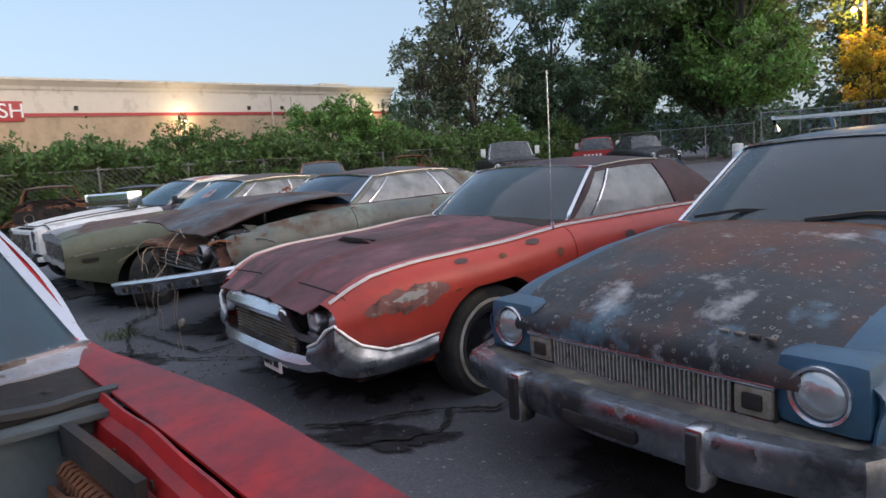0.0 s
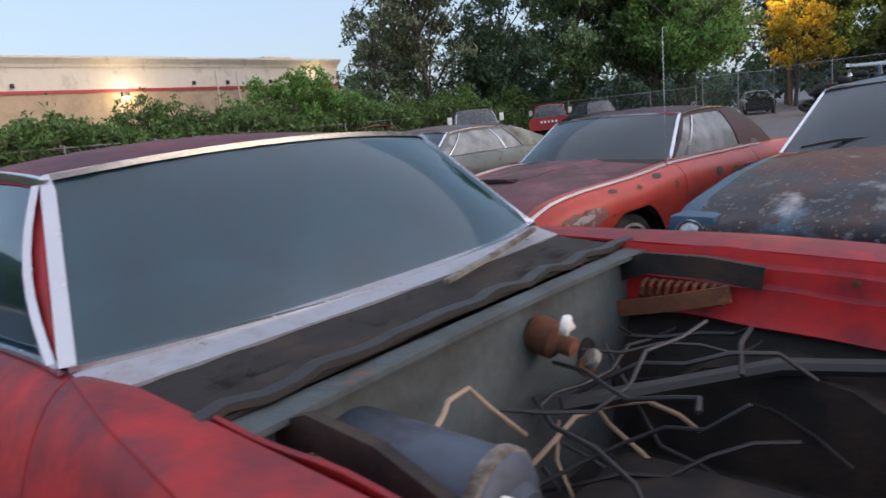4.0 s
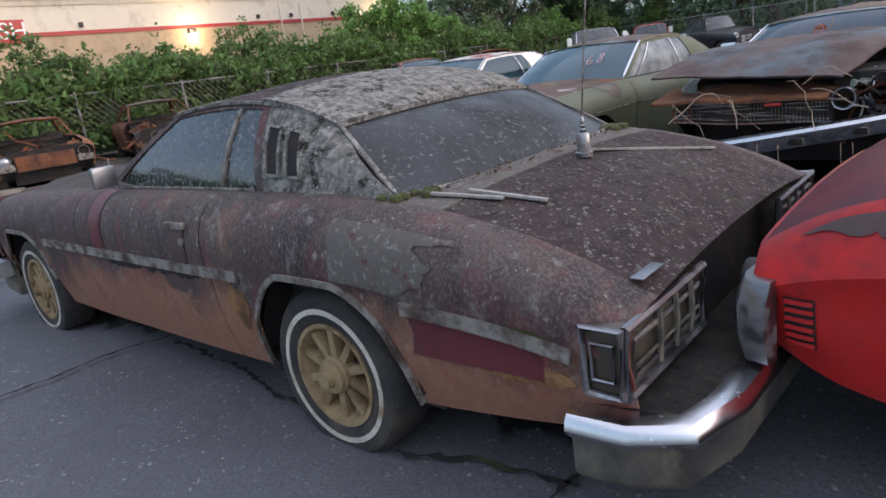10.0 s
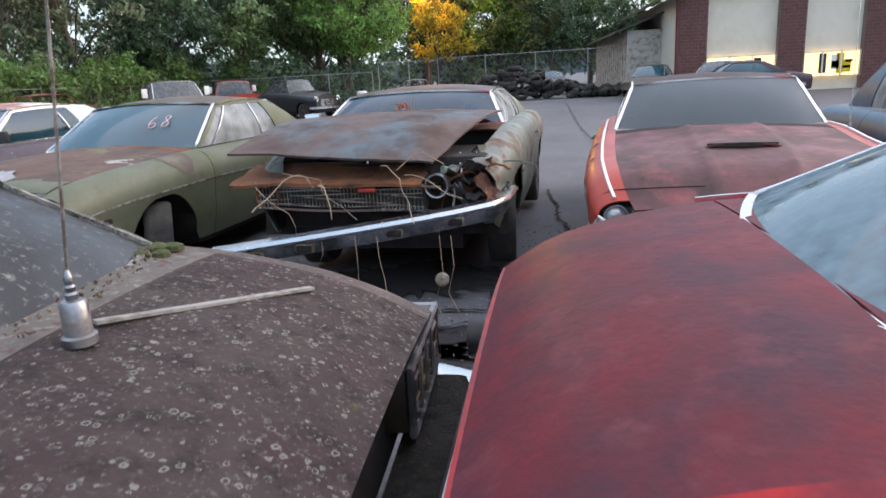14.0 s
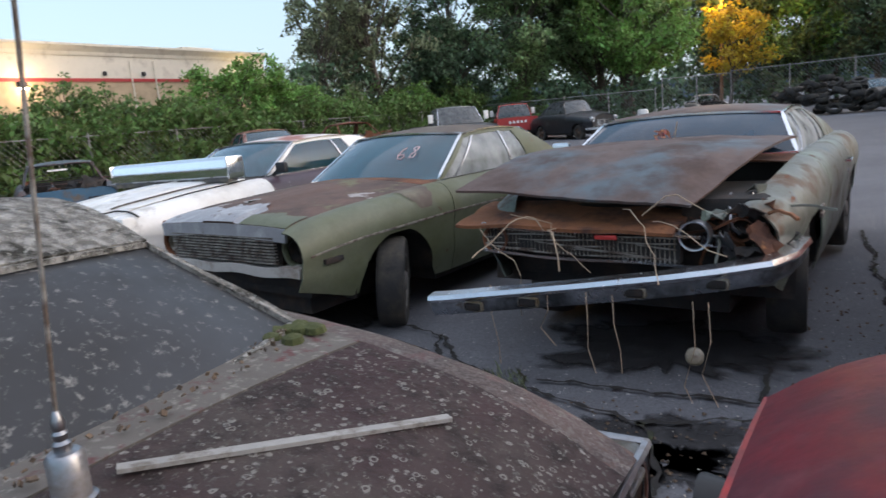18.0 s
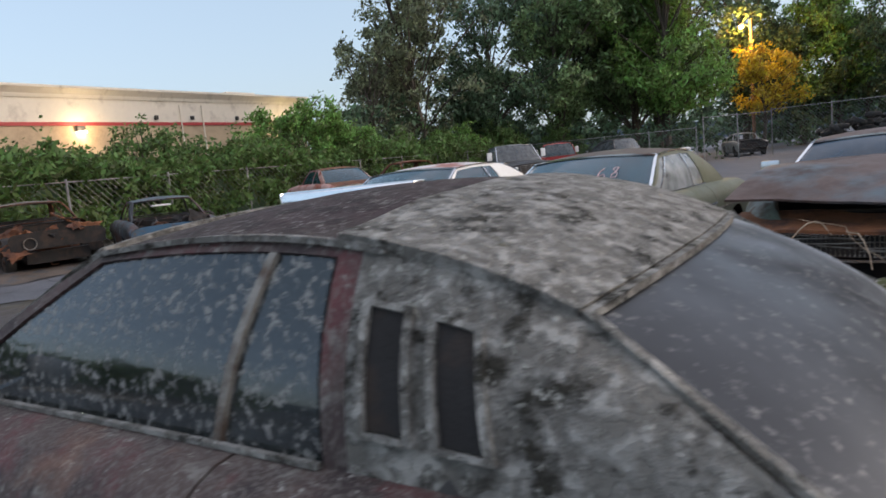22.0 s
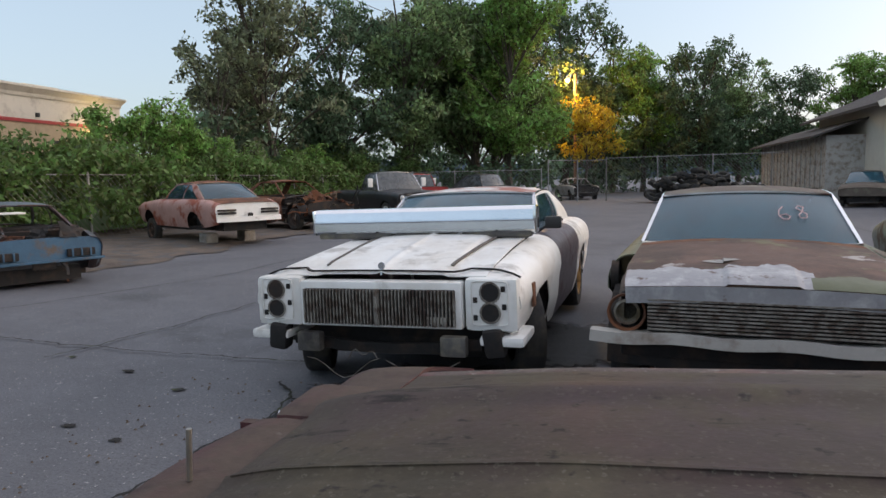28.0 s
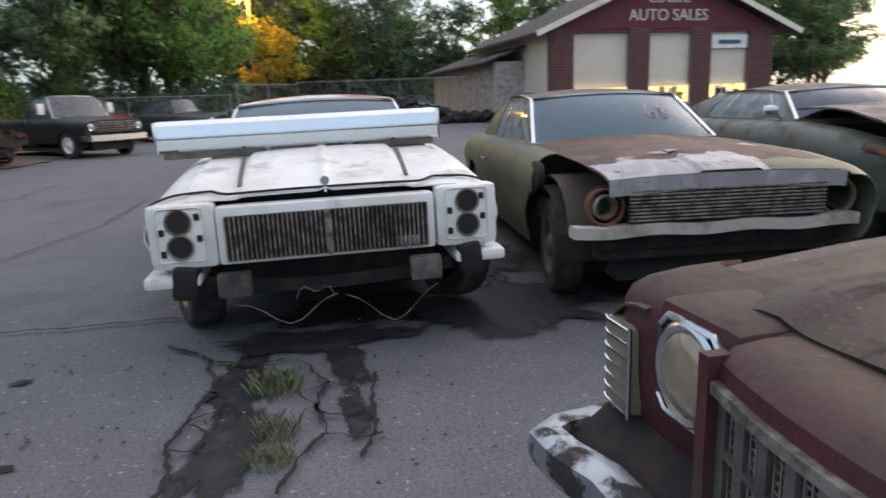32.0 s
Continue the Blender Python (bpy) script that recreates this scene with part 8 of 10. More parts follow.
# ---- blue sedan with a burnt bonnet ----
def blue_sedan():
    c = Car("blue_sedan", "chalky blue compact sedan with a burnt, rust-stained bonnet", (5.08, 3.70), -98, 4.4,
            [(0, 0.86, 0.70, 0.705, 0.62, 0.40), (0.25, 0.885, 0.81, 0.835, 0.68, 0.34), (0.8, 0.90, 0.905, 0.95, 0.72, 0.26), (1.3, 0.90, 0.95, 1.0, 0.72, 0.24), (3, 0.90, 0.96, 0.98, 0.72, 0.24), (4, 0.88, 0.93, 0.96, 0.70, 0.28), (4.4, 0.82, 0.84, 0.88, 0.66, 0.38)], 0.86, 3.26, 0.31, 0.37, z=-0.03, hood_frac=0.80)
    c.both("front_fender", 0.0, 1.35, 1.0, 3.0, "blue_mav")
    c.both("door", 1.35, 2.55, 1.0, 3.0, "blue_mav")
    c.both("rear_quarter", 2.55, 4.38, 1.0, 3.0, "blue_mav")

    def bulge(p, s, v):
        return p + Vector((0, 0, 0.018 if abs(v) < 0.62 else 0.018 * max(0, 1 - (abs(v) - 0.62) / 0.08)))
    c.skin("hood", 0.0, 1.2, -1, 1, "mav_hood", "burnt blue-black bonnet with brown and white patches", warp=bulge, nv=31)
    c.skin("cowl", 1.2, 1.42, -1, 1, "rust")
    c.skin("trunk_lid", 3.55, 4.38, -1, 1, "blue_mav")
    c.skin("rear_deck", 3.3, 3.55, -1, 1, "blue_mav")
    c.cap("front_panel", 0.03, "blue_mav", 2.6)
    bm = bmesh.new()
    rows = []
    for y in np.linspace(-0.66, 0.66, 25):
        u = y / (c.w(0.01) * c.hf(0.01))
        z0 = bulge(c.pt(0.01, u), 0.01, u).z
        rows.append([(-s_, y, z0 + (0.636 - z0) * q) for s_, q in ((0.02, -0.06), (0.0, 0.04), (-0.018, 0.20), (-0.030, 0.45), (-0.036, 0.75), (-0.034, 1.0))])
    grid(bm, rows)
    part("hood_lip", bm, "mav_hood", c.ob, "rolled front lip of the burnt bonnet", thick=0.006)
    c.cap("tail_panel", 4.36, "blue_mav", 2.7)
    c.house(1.26, 1.9, 3.05, 3.6, 1.40, 0.60, bow=0.16, crown=0.05, c0=2.85, c1=2.75, split=[(1.66, 2.12), (2.52, 2.5)], mats=dict(roof="blue_mav", pillar="blue_mav", screen="g_grey", side="g_side", rear="g_clear", trim="bright_chrome"))
    c.cabin()
    c.under()
    for ax in (0.86, 3.26):
        for sd in (1, -1):
            c.wheel(ax, sd, "steel", 0.31, 0.18, 0.29, inset=0.05)
    for sg in (1, -1):
        bm = bmesh.new()
        box(bm, -0.22, sg * 0.69 - 0.145, 0.51, 0.018, sg * 0.69 + 0.145, 0.755, 0.05)
        part("headlight_surround", bm, "blue_mav", c.ob, "blue headlight surround with worn corners")
        c.lamp(-0.02, sg * 0.69, 0.635, 0.082, "chrome", "lens")
    bm = bmesh.new()
    box(bm, -0.06, -0.555, 0.505, 0.02, 0.555, 0.632, 0.012)
    g = part("grille", bm, "black", c.ob, "wide black grille of thin upright bars")
    for y in np.linspace(-0.40, 0.40, 44):
        bm = bmesh.new()
        box(bm, 0.02, y - 0.0035, 0.515, 0.034, y + 0.0035, 0.622)
        part("grille_bar", bm, "pale_trim", g, smooth=False)
    for z in (0.507, 0.630):
        bm = bmesh.new()
        box(bm, 0.005, -0.56, z - 0.008, 0.038, 0.56, z + 0.008, 0.004)
        part("grille_edge", bm, "chrome", g)
    for sg in (1, -1):
        bm = bmesh.new()
        box(bm, 0.0, sg * 0.485 - 0.065, 0.517, 0.036, sg * 0.485 + 0.065, 0.620, 0.01)
        k = part("parking_lamp", bm, "dirty_chrome", c.ob)
        bm = bmesh.new()
        box(bm, 0.03, sg * 0.485 - 0.035, 0.54, 0.045, sg * 0.485 + 0.035, 0.598, 0.01)
        part("lens", bm, "black", k)
    c.bar("front_bumper", [(0.42, 0.93, 0.435), (0.10, 0.92, 0.435), (-0.10, 0.84, 0.435), (-0.18, 0.5, 0.435), (-0.20, 0, 0.435), (-0.18, -0.5, 0.435), (-0.10, -0.84, 0.435), (0.10, -0.92, 0.435), (0.42, -0.93, 0.435)], [(-0.04, -0.08), (0.02, -0.08), (0.042, -0.045), (0.047, 0.045), (0.03, 0.076), (-0.04, 0.08)], "dull_bumper", "dull chrome front bumper with two guards")
    c.bar("bumper_shelf", [(0.05, 0.86, 0.497), (-0.05, 0.6, 0.497), (-0.06, 0, 0.497), (-0.05, -0.6, 0.497), (0.05, -0.86, 0.497)], rect(0.16, 0.02), "bumper_steel")
    for sg in (1, -1):
        bm = bmesh.new()
        box(bm, 0.18, sg * 0.415 - 0.035, 0.315, 0.275, sg * 0.415 + 0.035, 0.53, 0.02)
        o = part("bumper_guard", bm, "chrome", c.ob)
        bm = bmesh.new()
        box(bm, 0.27, sg * 0.415 - 0.022, 0.33, 0.288, sg * 0.415 + 0.022, 0.515, 0.008)
        part("rubber_strip", bm, "black_plastic", o)
    bm = bmesh.new()
    box(bm, 0.23, -0.17, 0.385, 0.254, 0.17, 0.435, 0.01)
    part("bumper_slot", bm, "black", c.ob)
    for k, y in enumerate((0.33, 0.385, 0.44, 0.495)):
        p = c.pt(0.07, y / (c.w(0.07) * c.hf(0.07)))
        c.block("hood_badge", 0.062, y - 0.018, p.z + 0.016, 0.085, y + 0.018, p.z + 0.026, "dull_trim", 0.003)
    for y0, y1 in ((0.05, 0.55), (-0.55, -0.1)):
        c.bar("wiper", [(1.30, y0, 1.005), (1.36, y0 + (y1 - y0) * 0.5, 1.04), (1.40, y1, 1.04)], rect(0.022, 0.018), "black_plastic")
    for sg in (1, -1):
        c.bar("roof_rack_rail", [(2.15, sg * 0.50, 1.45), (2.10, sg * 0.50, 1.53), (2.9, sg * 0.50, 1.53), (2.95, sg * 0.5, 1.45)], rect(0.025, 0.025), "bright_chrome")
    for s in (2.15, 2.5, 2.9):
        c.bar("roof_rack_bar", [(s, -0.5, 1.525), (s, 0.5, 1.525)], rect(0.03, 0.015), "bright_chrome")
    c.bar("rear_bumper", [(4.1, 0.88, 0.47), (4.42, 0.84, 0.47), (4.52, 0, 0.47), (4.42, -0.84, 0.47), (4.1, -0.88, 0.47)][::-1], rect(0.06, 0.14), "chrome")


blue_sedan()


# ---- red luxury coupe ----
def thunder_coupe():
    c = Car("salmon_red_coupe", "salmon-red luxury coupe with a rusted maroon bonnet and black top", (2.76, 3.47), -98.1, 4.88,
            [(-0.10, 0.80, 0.665, 0.685, 0.58, 0.44), (0, 0.85, 0.715, 0.735, 0.60, 0.42), (0.08, 0.885, 0.77, 0.785, 0.64, 0.41), (0.22, 0.92, 0.845, 0.86, 0.67, 0.38), (0.5, 0.95, 0.885, 0.91, 0.70, 0.32), (1.2, 0.97, 0.91, 0.96, 0.73, 0.26), (1.68, 0.97, 0.95, 0.99, 0.74, 0.24), (3.08, 0.97, 0.95, 0.97, 0.72, 0.24), (4.18, 0.95, 0.92, 0.94, 0.72, 0.28), (4.88, 0.86, 0.84, 0.86, 0.66, 0.38)], 1.02, 3.58, 0.345, 0.42, z=-0.03, hood_frac=0.79)
    c.both("front_fender", 0.0, 1.7, 1.0, 3.0, "tb_red", "salmon-red fender with rust chips")
    c.both("door", 1.7, 3.03, 1.0, 3.0, "tb_red")
    c.both("rear_quarter", 3.03, 4.86, 1.0, 3.0, "tb_red")

    def ridge(p, s, v):
        return p + Vector((0, 0, 0.02 * max(0, 1 - abs(abs(v) - 0.33) / 0.06) + (0.012 if abs(v) < 0.33 else 0)))
    c.skin("hood", -0.085, 1.6, -1, 1, "tb_hood", "sun-burnt maroon bonnet with rust bloom", warp=ridge, nv=41)
    c.skin("cowl", 1.6, 1.83, -1, 1, "black")
    c.skin("trunk_lid", 3.88, 4.86, -1, 1, "tb_hood")
    c.skin("rear_deck", 3.63, 3.88, -1, 1, "tb_red")
    c.cap("front_panel", 0.10, "black", 2.6)
    c.cap("tail_panel", 4.83, "tb_red", 2.7)
    c.house(1.66, 2.2, 3.4, 3.93, 1.325, 0.63, bow=0.18, crown=0.045, c0=3.1, c1=2.96, split=[(2.08, 2.46)], mats=dict(roof="tb_roof", pillar="tb_roof", screen="g_grey", side="g_side", rear="g_clear", trim="bright_chrome"))
    c.cabin("interior_tan")
    c.under()
    for ax in (1.02, 3.58):
        for sd in (1, -1):
            c.wheel(ax, sd, "steel", 0.345, 0.2, 0.32, rim="black_paint", ww=True, inset=0.07)
    # body-side chrome on the fender's upper edge
    for sg in (1, -1):
        bm = bmesh.new()
        sweep(bm, [c.pt(s, sg * 1.22) + Vector((0, sg * 0.006, 0.008)) for s in np.linspace(0.02, 3.3, 30)], rect(0.018, 0.014))
        part("fender_trim", bm, "alu", c.ob)
    for sg in (1, -1):
        for k, (s0, s1, v, h, mt) in enumerate(((0.14, 0.66, 1.95, 0.19, "chip"), (0.30, 0.52, 1.93, 0.06, "pale_trim"), (0.74, 0.84, 1.5, 0.08, "brown_primer"), (1.05, 1.12, 1.62, 0.07, "rust"), (1.30, 1.42, 1.45, 0.10, "brown_primer"), (1.52, 1.58, 1.85, 0.08, "rust"), (2.2, 2.32, 1.8, 0.10, "brown_primer"), (2.45, 2.7, 1.9, 0.12, "rust"), (0.7, 0.75, 2.1, 0.06, "rust"))):
            c.ragged("paint_chip", s0, s1, v, h, mt, sg, k + 3 * sg)
    # hood scoop
    bm = bmesh.new()
    rows = []
    for q in np.linspace(0, 1, 8):
        s = 0.62 + 0.55 * q
        rows.append([Vector((-s, y * (1 - 0.25 * q), c.pt(s, 0.2).z + 0.030 * (1 - q) ** 1.5 * (1 - (abs(y) / 0.24) ** 3) + 0.014)) for y in np.linspace(-0.22, 0.22, 11)])
    grid(bm, rows)
    sc = part("hood_scoop", bm, "tb_hood", c.ob, thick=0.012)
    bm = bmesh.new()
    sweep(bm, [(-0.66, -0.20, c.pt(0.66, 0.2).z + 0.022), (-0.605, 0.0, c.pt(0.605, 0.0).z + 0.034), (-0.66, 0.20, c.pt(0.66, 0.2).z + 0.022)], rect(0.03, 0.026))
    part("scoop_mouth", bm, "black", sc)
    # nose: twin lamps sunk between the wing tips and a chrome scroll over the grille mouth
    for sg in (1, -1):
        for y, s_, r in ((0.745, 0.045, 0.062), (0.60, 0.0, 0.062)):
            c.lamp(s_, sg * y, 0.618, r, "bumper_chrome", "lens", yaw=-6 * sg)
        bm = bmesh.new()
        box(bm, -0.24, sg * 0.66 - 0.19, 0.53, -0.075, sg * 0.66 + 0.18, 0.70, 0.05)
        part("lamp_housing", bm, "bumper_steel", c.ob, "grey recessed lamp housing")
        bm = bmesh.new()
        rows = []
        for s_, y_, lo, hi in ((0.60, 0.905, 0.365, 0.475), (0.42, 0.91, 0.34, 0.455), (0.26, 0.90, 0.33, 0.455), (0.12, 0.88, 0.335, 0.505), (0.05, 0.86, 0.345, 0.565), (0.0, 0.83, 0.36, 0.625), (-0.03, 0.79, 0.375, 0.60), (-0.05, 0.72, 0.39, 0.53), (-0.06, 0.62, 0.40, 0.49)):
            rows.append([Vector((-s_ + 0.025 * math.sin(math.pi * q), sg * (y_ + 0.03 * math.sin(math.pi * q) * (1 if s_ > -0.02 else 0.3)), lo + (hi - lo) * q)) for q in np.linspace(0, 1, 8)])
        grid(bm, rows)
        wg = part("bumper_wing", bm, "dull_bumper", c.ob, "chrome bumper wing wrapped round the corner", thick=0.02)
        bm = bmesh.new()
        tube(bm, [r[-1] + Vector((0.004, sg * 0.006, 0.004)) for r in rows], 0.010, 6)
        part("wing_bead", bm, "alu", wg)
        c.bar("lamp_scroll", [(s_, sg * y, z) for s_, y, z in ((-0.085, 0.38, 0.66), (-0.08, 0.44, 0.648), (-0.07, 0.475, 0.61), (-0.06, 0.50, 0.57), (-0.05, 0.56, 0.545), (-0.03, 0.66, 0.538), (-0.01, 0.76, 0.545))][::sg], [(-0.03, -0.02), (0.018, -0.022), (0.028, 0.0), (0.018, 0.022), (-0.03, 0.02)], "chrome", "chrome scroll curling under the twin lamps")
    c.bar("upper_bumper", [(-0.085, 0.40, 0.66), (-0.11, 0.2, 0.672), (-0.115, 0, 0.676), (-0.11, -0.2, 0.672), (-0.085, -0.40, 0.66)], [(-0.04, -0.045), (0.02, -0.046), (0.040, -0.012), (0.024, 0.024), (-0.04, 0.028)], "chrome", "chrome bar under the bonnet lip")
    c.bar("lower_bumper", [(0.0, 0.70, 0.415), (-0.05, 0.58, 0.39), (-0.10, 0.44, 0.40), (-0.14, 0.22, 0.425), (-0.155, 0, 0.435), (-0.14, -0.22, 0.425), (-0.10, -0.44, 0.40), (-0.05, -0.58, 0.39), (0.0, -0.70, 0.415)], [(-0.05, -0.040), (0.02, -0.045), (0.045, 0.005), (0.022, 0.05), (-0.05, 0.05)], "chrome", "curved chrome lower bumper")
    bm = bmesh.new()
    box(bm, -0.04, -0.46, 0.44, 0.04, 0.46, 0.64, 0.02)
    g = part("grille", bm, "black", c.ob)
    for z in np.linspace(0.455, 0.62, 9):
        bm = bmesh.new()
        box(bm, 0.03, -0.44, z - 0.004, 0.055, 0.44, z + 0.004)
        part("grille_bar", bm, "dirty_chrome", g, smooth=False)
    bm = bmesh.new()
    box(bm, 0.13, 0.17, 0.315, 0.14, 0.41, 0.43, 0.004)
    pl = part("licence_plate", bm, "white_plastic", c.ob, "weathered white licence plate", smooth=False)
    bm = bmesh.new()
    for y in (0.19, 0.225, 0.265, 0.32, 0.355):
        box(bm, 0.138, y, 0.345, 0.144, y + 0.024, 0.398)
    part("plate_marks", bm, "black_plastic", pl, smooth=False)
    bm = bmesh.new()
    p = c.pt(1.6, 1.25)
    tube(bm, [p, p + Vector((0, 0, 0.05))], 0.012, 8)
    a = part("antenna", bm, "bright_chrome", c.ob)
    bm = bmesh.new()
    tube(bm, [p + Vector((0, 0, 0.04)), p + Vector((-0.02, 0.0, 1.0))], 0.003, 5)
    part("antenna_whip", bm, "chrome", a)
    c.handle(2.83, 1.8)
    for sg in (1, -1):
        c.bar("rear_bumper", [(4.6, sg * 0.93, 0.45), (4.88, sg * 0.85, 0.45), (4.96, 0, 0.45)][::-sg], rect(0.06, 0.14), "chrome")


thunder_coupe()


# ---- wrecked coupe with a buckled bonnet ----
def torn(c, seed, n, s0, s1, y0, y1, z0, z1, mats=("rust", "orange_rust", "black"), size=1.0):
    """Bent rails and crumpled sheet hanging where panels were torn away."""
    rnd = random.Random(seed)
    for k in range(n):
        p = Vector((-rnd.uniform(s0, s1), rnd.uniform(y0, y1), rnd.uniform(z0, z1)))
        mt = rnd.choice(mats)
        bm = bmesh.new()
        if k % 3 == 0:
            pts = [p.copy()]
            d = Vector((rnd.uniform(-1, 1), rnd.uniform(-1, 1), rnd.uniform(-0.6, 0.5))).normalized()
            for q in range(6):
                d = (d + Vector((rnd.uniform(-.4, .4), rnd.uniform(-.4, .4), rnd.uniform(-.5, .3)))).normalized()
                pts.append(pts[-1] + d * 0.13 * size)
            for q in pts:
                q.z = max(q.z, 0.12)
            sweep(bm, pts, rect((0.018 + 0.02 * rnd.random()) * size, 0.03 * size))
            part("bent_rail", bm, mt, c.ob)
        else:
            u = Vector((rnd.uniform(-1, 1), rnd.uniform(-1, 1), rnd.uniform(-0.4, 0.4))).normalized()
            v = u.cross(Vector((rnd.uniform(-1, 1), rnd.uniform(-1, 1), 0.6))).normalized()
            a_, b_ = rnd.uniform(0.10, 0.26) * size, rnd.uniform(0.05, 0.16) * size
            rows = []
            for i in range(7):
                row = []
                for j in range(6):
                    e_ = 1 + 0.45 * noise.noise((i * 0.9, j * 0.9, seed + k))
                    q = p + u * a_ * (i / 3 - 1) * e_ + v * b_ * (j / 2.5 - 1) * e_ + u.cross(v) * 0.10 * size * noise.noise((i * 0.5, j * 0.5, seed + k + 50))
                    q.z = max(q.z, 0.12)
                    row.append(q)
                rows.append(row)
            grid(bm, rows)
            part("torn_panel", bm, mt, c.ob, thick=0.006)


def wreck():
    c = Car("wrecked_coupe", "wrecked green-grey coupe with a crumpled lifted bonnet and hanging vines", (0.47, 3.86), -94.9, 4.5,
            [(0, 0.82, 0.78, 0.80, 0.66, 0.46), (0.3, 0.90, 0.86, 0.86, 0.70, 0.38), (0.9, 0.95, 0.94, 0.96, 0.72, 0.27), (1.35, 0.96, 0.97, 1.0, 0.72, 0.25), (2.85, 0.96, 0.97, 0.98, 0.72, 0.25), (3.85, 0.95, 0.96, 0.97, 0.72, 0.28), (4.5, 0.86, 0.84, 0.86, 0.66, 0.38)], 0.90, 3.37, 0.33, 0.41, z=0.06)

    def crush(p, s, v):
        k = max(0, 1 - s / 0.75)
        q = p.copy()
        if v < 0:
            q.y += 0.10 * k
            q.z -= 0.06 * k
        q.x -= 0.10 * k * (1 + noise.noise((p.x * 4, p.y * 4, p.z * 4)))
        q += Vector((0, noise.noise((p.x * 7, p.z * 7, 1)), noise.noise((p.x * 6, p.y * 6, 7)))) * 0.05 * k
        return q
    for sg in (1, -1):
        c.skin("front_fender", 0.12, 1.37, sg * 1.0, sg * 3.0, "wreck", "crumpled mottled green fender", warp=crush)
    c.both("door", 1.37, 2.7, 1.0, 3.0, "wreck")
    c.both("rear_quarter", 2.7, 4.48, 1.0, 3.0, "wreck")
    c.skin("cowl", 1.1, 1.4, -1, 1, "rust")
    c.skin("trunk_lid", 3.7, 4.48, -1, 1, "wreck_hood")
    c.skin("rear_deck", 3.5, 3.7, -1, 1, "wreck")
    c.cap("tail_panel", 4.46, "wreck", 2.7)
    c.house(1.27, 1.74, 3.02, 3.75, 1.25, 0.62, bow=0.15, crown=0.05, c0=2.93, c1=2.7, split=[(1.63, 2.01), (2.6, 2.47)], mats=dict(roof="wreck_hood", pillar="wreck", screen="g_blue", side="g_side", rear="g_clear", sail="wreck", trim="bright_chrome"))
    c.cabin()
    c.under(0.45)
    c.wheel(0.90, 1, "steel", 0.33, 0.2, 0.31, rim="steel_rim", inset=0.05, turn=6)
    c.wheel(0.90, -1, "steel", 0.33, 0.2, 0.30, rim="black", inset=0.22, turn=4)
    for sd in (1, -1):
        c.wheel(3.37, sd, "steel", 0.33, 0.2, 0.31, rim="steel_rim", inset=0.05)
    # buckled hood: raised over the engine, drooping to the front
    bm = bmesh.new()
    rows = []
    for q in np.linspace(0, 1, 30):
        s = 1.45 - 1.38 * q
        y0, y1 = -0.76 - 0.15 * q, 0.76 - 0.30 * q ** 1.6
        row = []
        for k in np.linspace(0, 1, 31):
            u = 2 * k - 1
            y = y0 + (y1 - y0) * k
            z = 1.075 - 0.05 * q + 0.05 * math.sin(math.pi * q) + 0.03 * (1 - u * u) * (1 - q)
            z += q ** 1.8 * (-0.155 + 0.065 * (1 - k)) + 0.012 * noise.noise((s * 3, y * 3, 2)) + 0.006 * noise.noise((s * 9, y * 9, 4))
            z -= 0.035 * max(0, k - 0.85) / 0.15 * q
            x = -s + 0.05 * q * math.sin(u * 3.2 + 0.3) - 0.05 * q * (k > 0.9)
            row.append((x, y, z))
        rows.append(row)
    grid(bm, rows)
    part("hood", bm, "wreck_hood", c.ob, "buckled rusty slate-blue bonnet", thick=0.015)
    # exposed nose
    bm = bmesh.new()
    grid(bm, [[(-0.50 + 0.46 * q + 0.03 * noise.noise((y * 5, q * 4, 1)), y, 0.80 - 0.075 * q - 0.02 * y + 0.02 * noise.noise((y * 3, q * 3, 0))) for y in np.linspace(-0.90, 0.40, 24)] for q in np.linspace(0, 1, 8)])
    part("header_panel", bm, "orange_rust", c.ob, "bare orange-rust header panel", thick=0.02)
    c.block("radiator_support", 0.42, -0.72, 0.36, 0.52, 0.72, 0.80, "black", 0.03)
    bm = bmesh.new()
    box(bm, -0.17, -0.74, 0.555, -0.10, 0.40, 0.69, 0.02, pose(0, 0, 0.0, -2, 0, 0))
    g = part("grille", bm, "black", c.ob, "bent mesh grille")
    for k, z in enumerate(np.linspace(0.57, 0.68, 7)):
        bm = bmesh.new()
        sweep(bm, [(-0.10 + 0.012 * math.sin(y * 9 + k), y, z - 0.03 * y + 0.01 * math.sin(y * 7 + k * 2)) for y in np.linspace(-0.74, 0.40, 14)], rect(0.012, 0.006))
        part("grille_bar", bm, "dull_trim", g)
    for k, y in enumerate(np.linspace(-0.72, 0.39, 46)):
        bm = bmesh.new()
        box(bm, -0.11, y - 0.003, 0.563 - 0.03 * y, -0.10, y + 0.003, 0.685 - 0.03 * y)
        part("grille_bar", bm, "dirty_chrome", g, smooth=False)
    for z in (0.548, 0.705):
        c.bar("grille_trim", [(0.09, y, z - 0.03 * y + 0.008 * math.sin(y * 6)) for y in np.linspace(-0.74, 0.52, 12)], rect(0.03, 0.016), "chrome")
    c.lamp(0.09, 0.49, 0.695, 0.066, "bumper_chrome", None)
    c.lamp(0.24, 0.68, 0.70, 0.05, "rust", None, yaw=14)
    torn(c, 17, 34, 0.12, 0.55, 0.52, 0.86, 0.60, 0.82, ("rust", "orange_rust", "wreck", "black", "bumper_chrome"), 0.42)
    c.lamp(0.09, -0.66, 0.645, 0.07, "rust", None)
    c.block("engine_cavity", 0.30, 0.36, 0.45, 1.0, 0.80, 0.86, "black", 0.05)
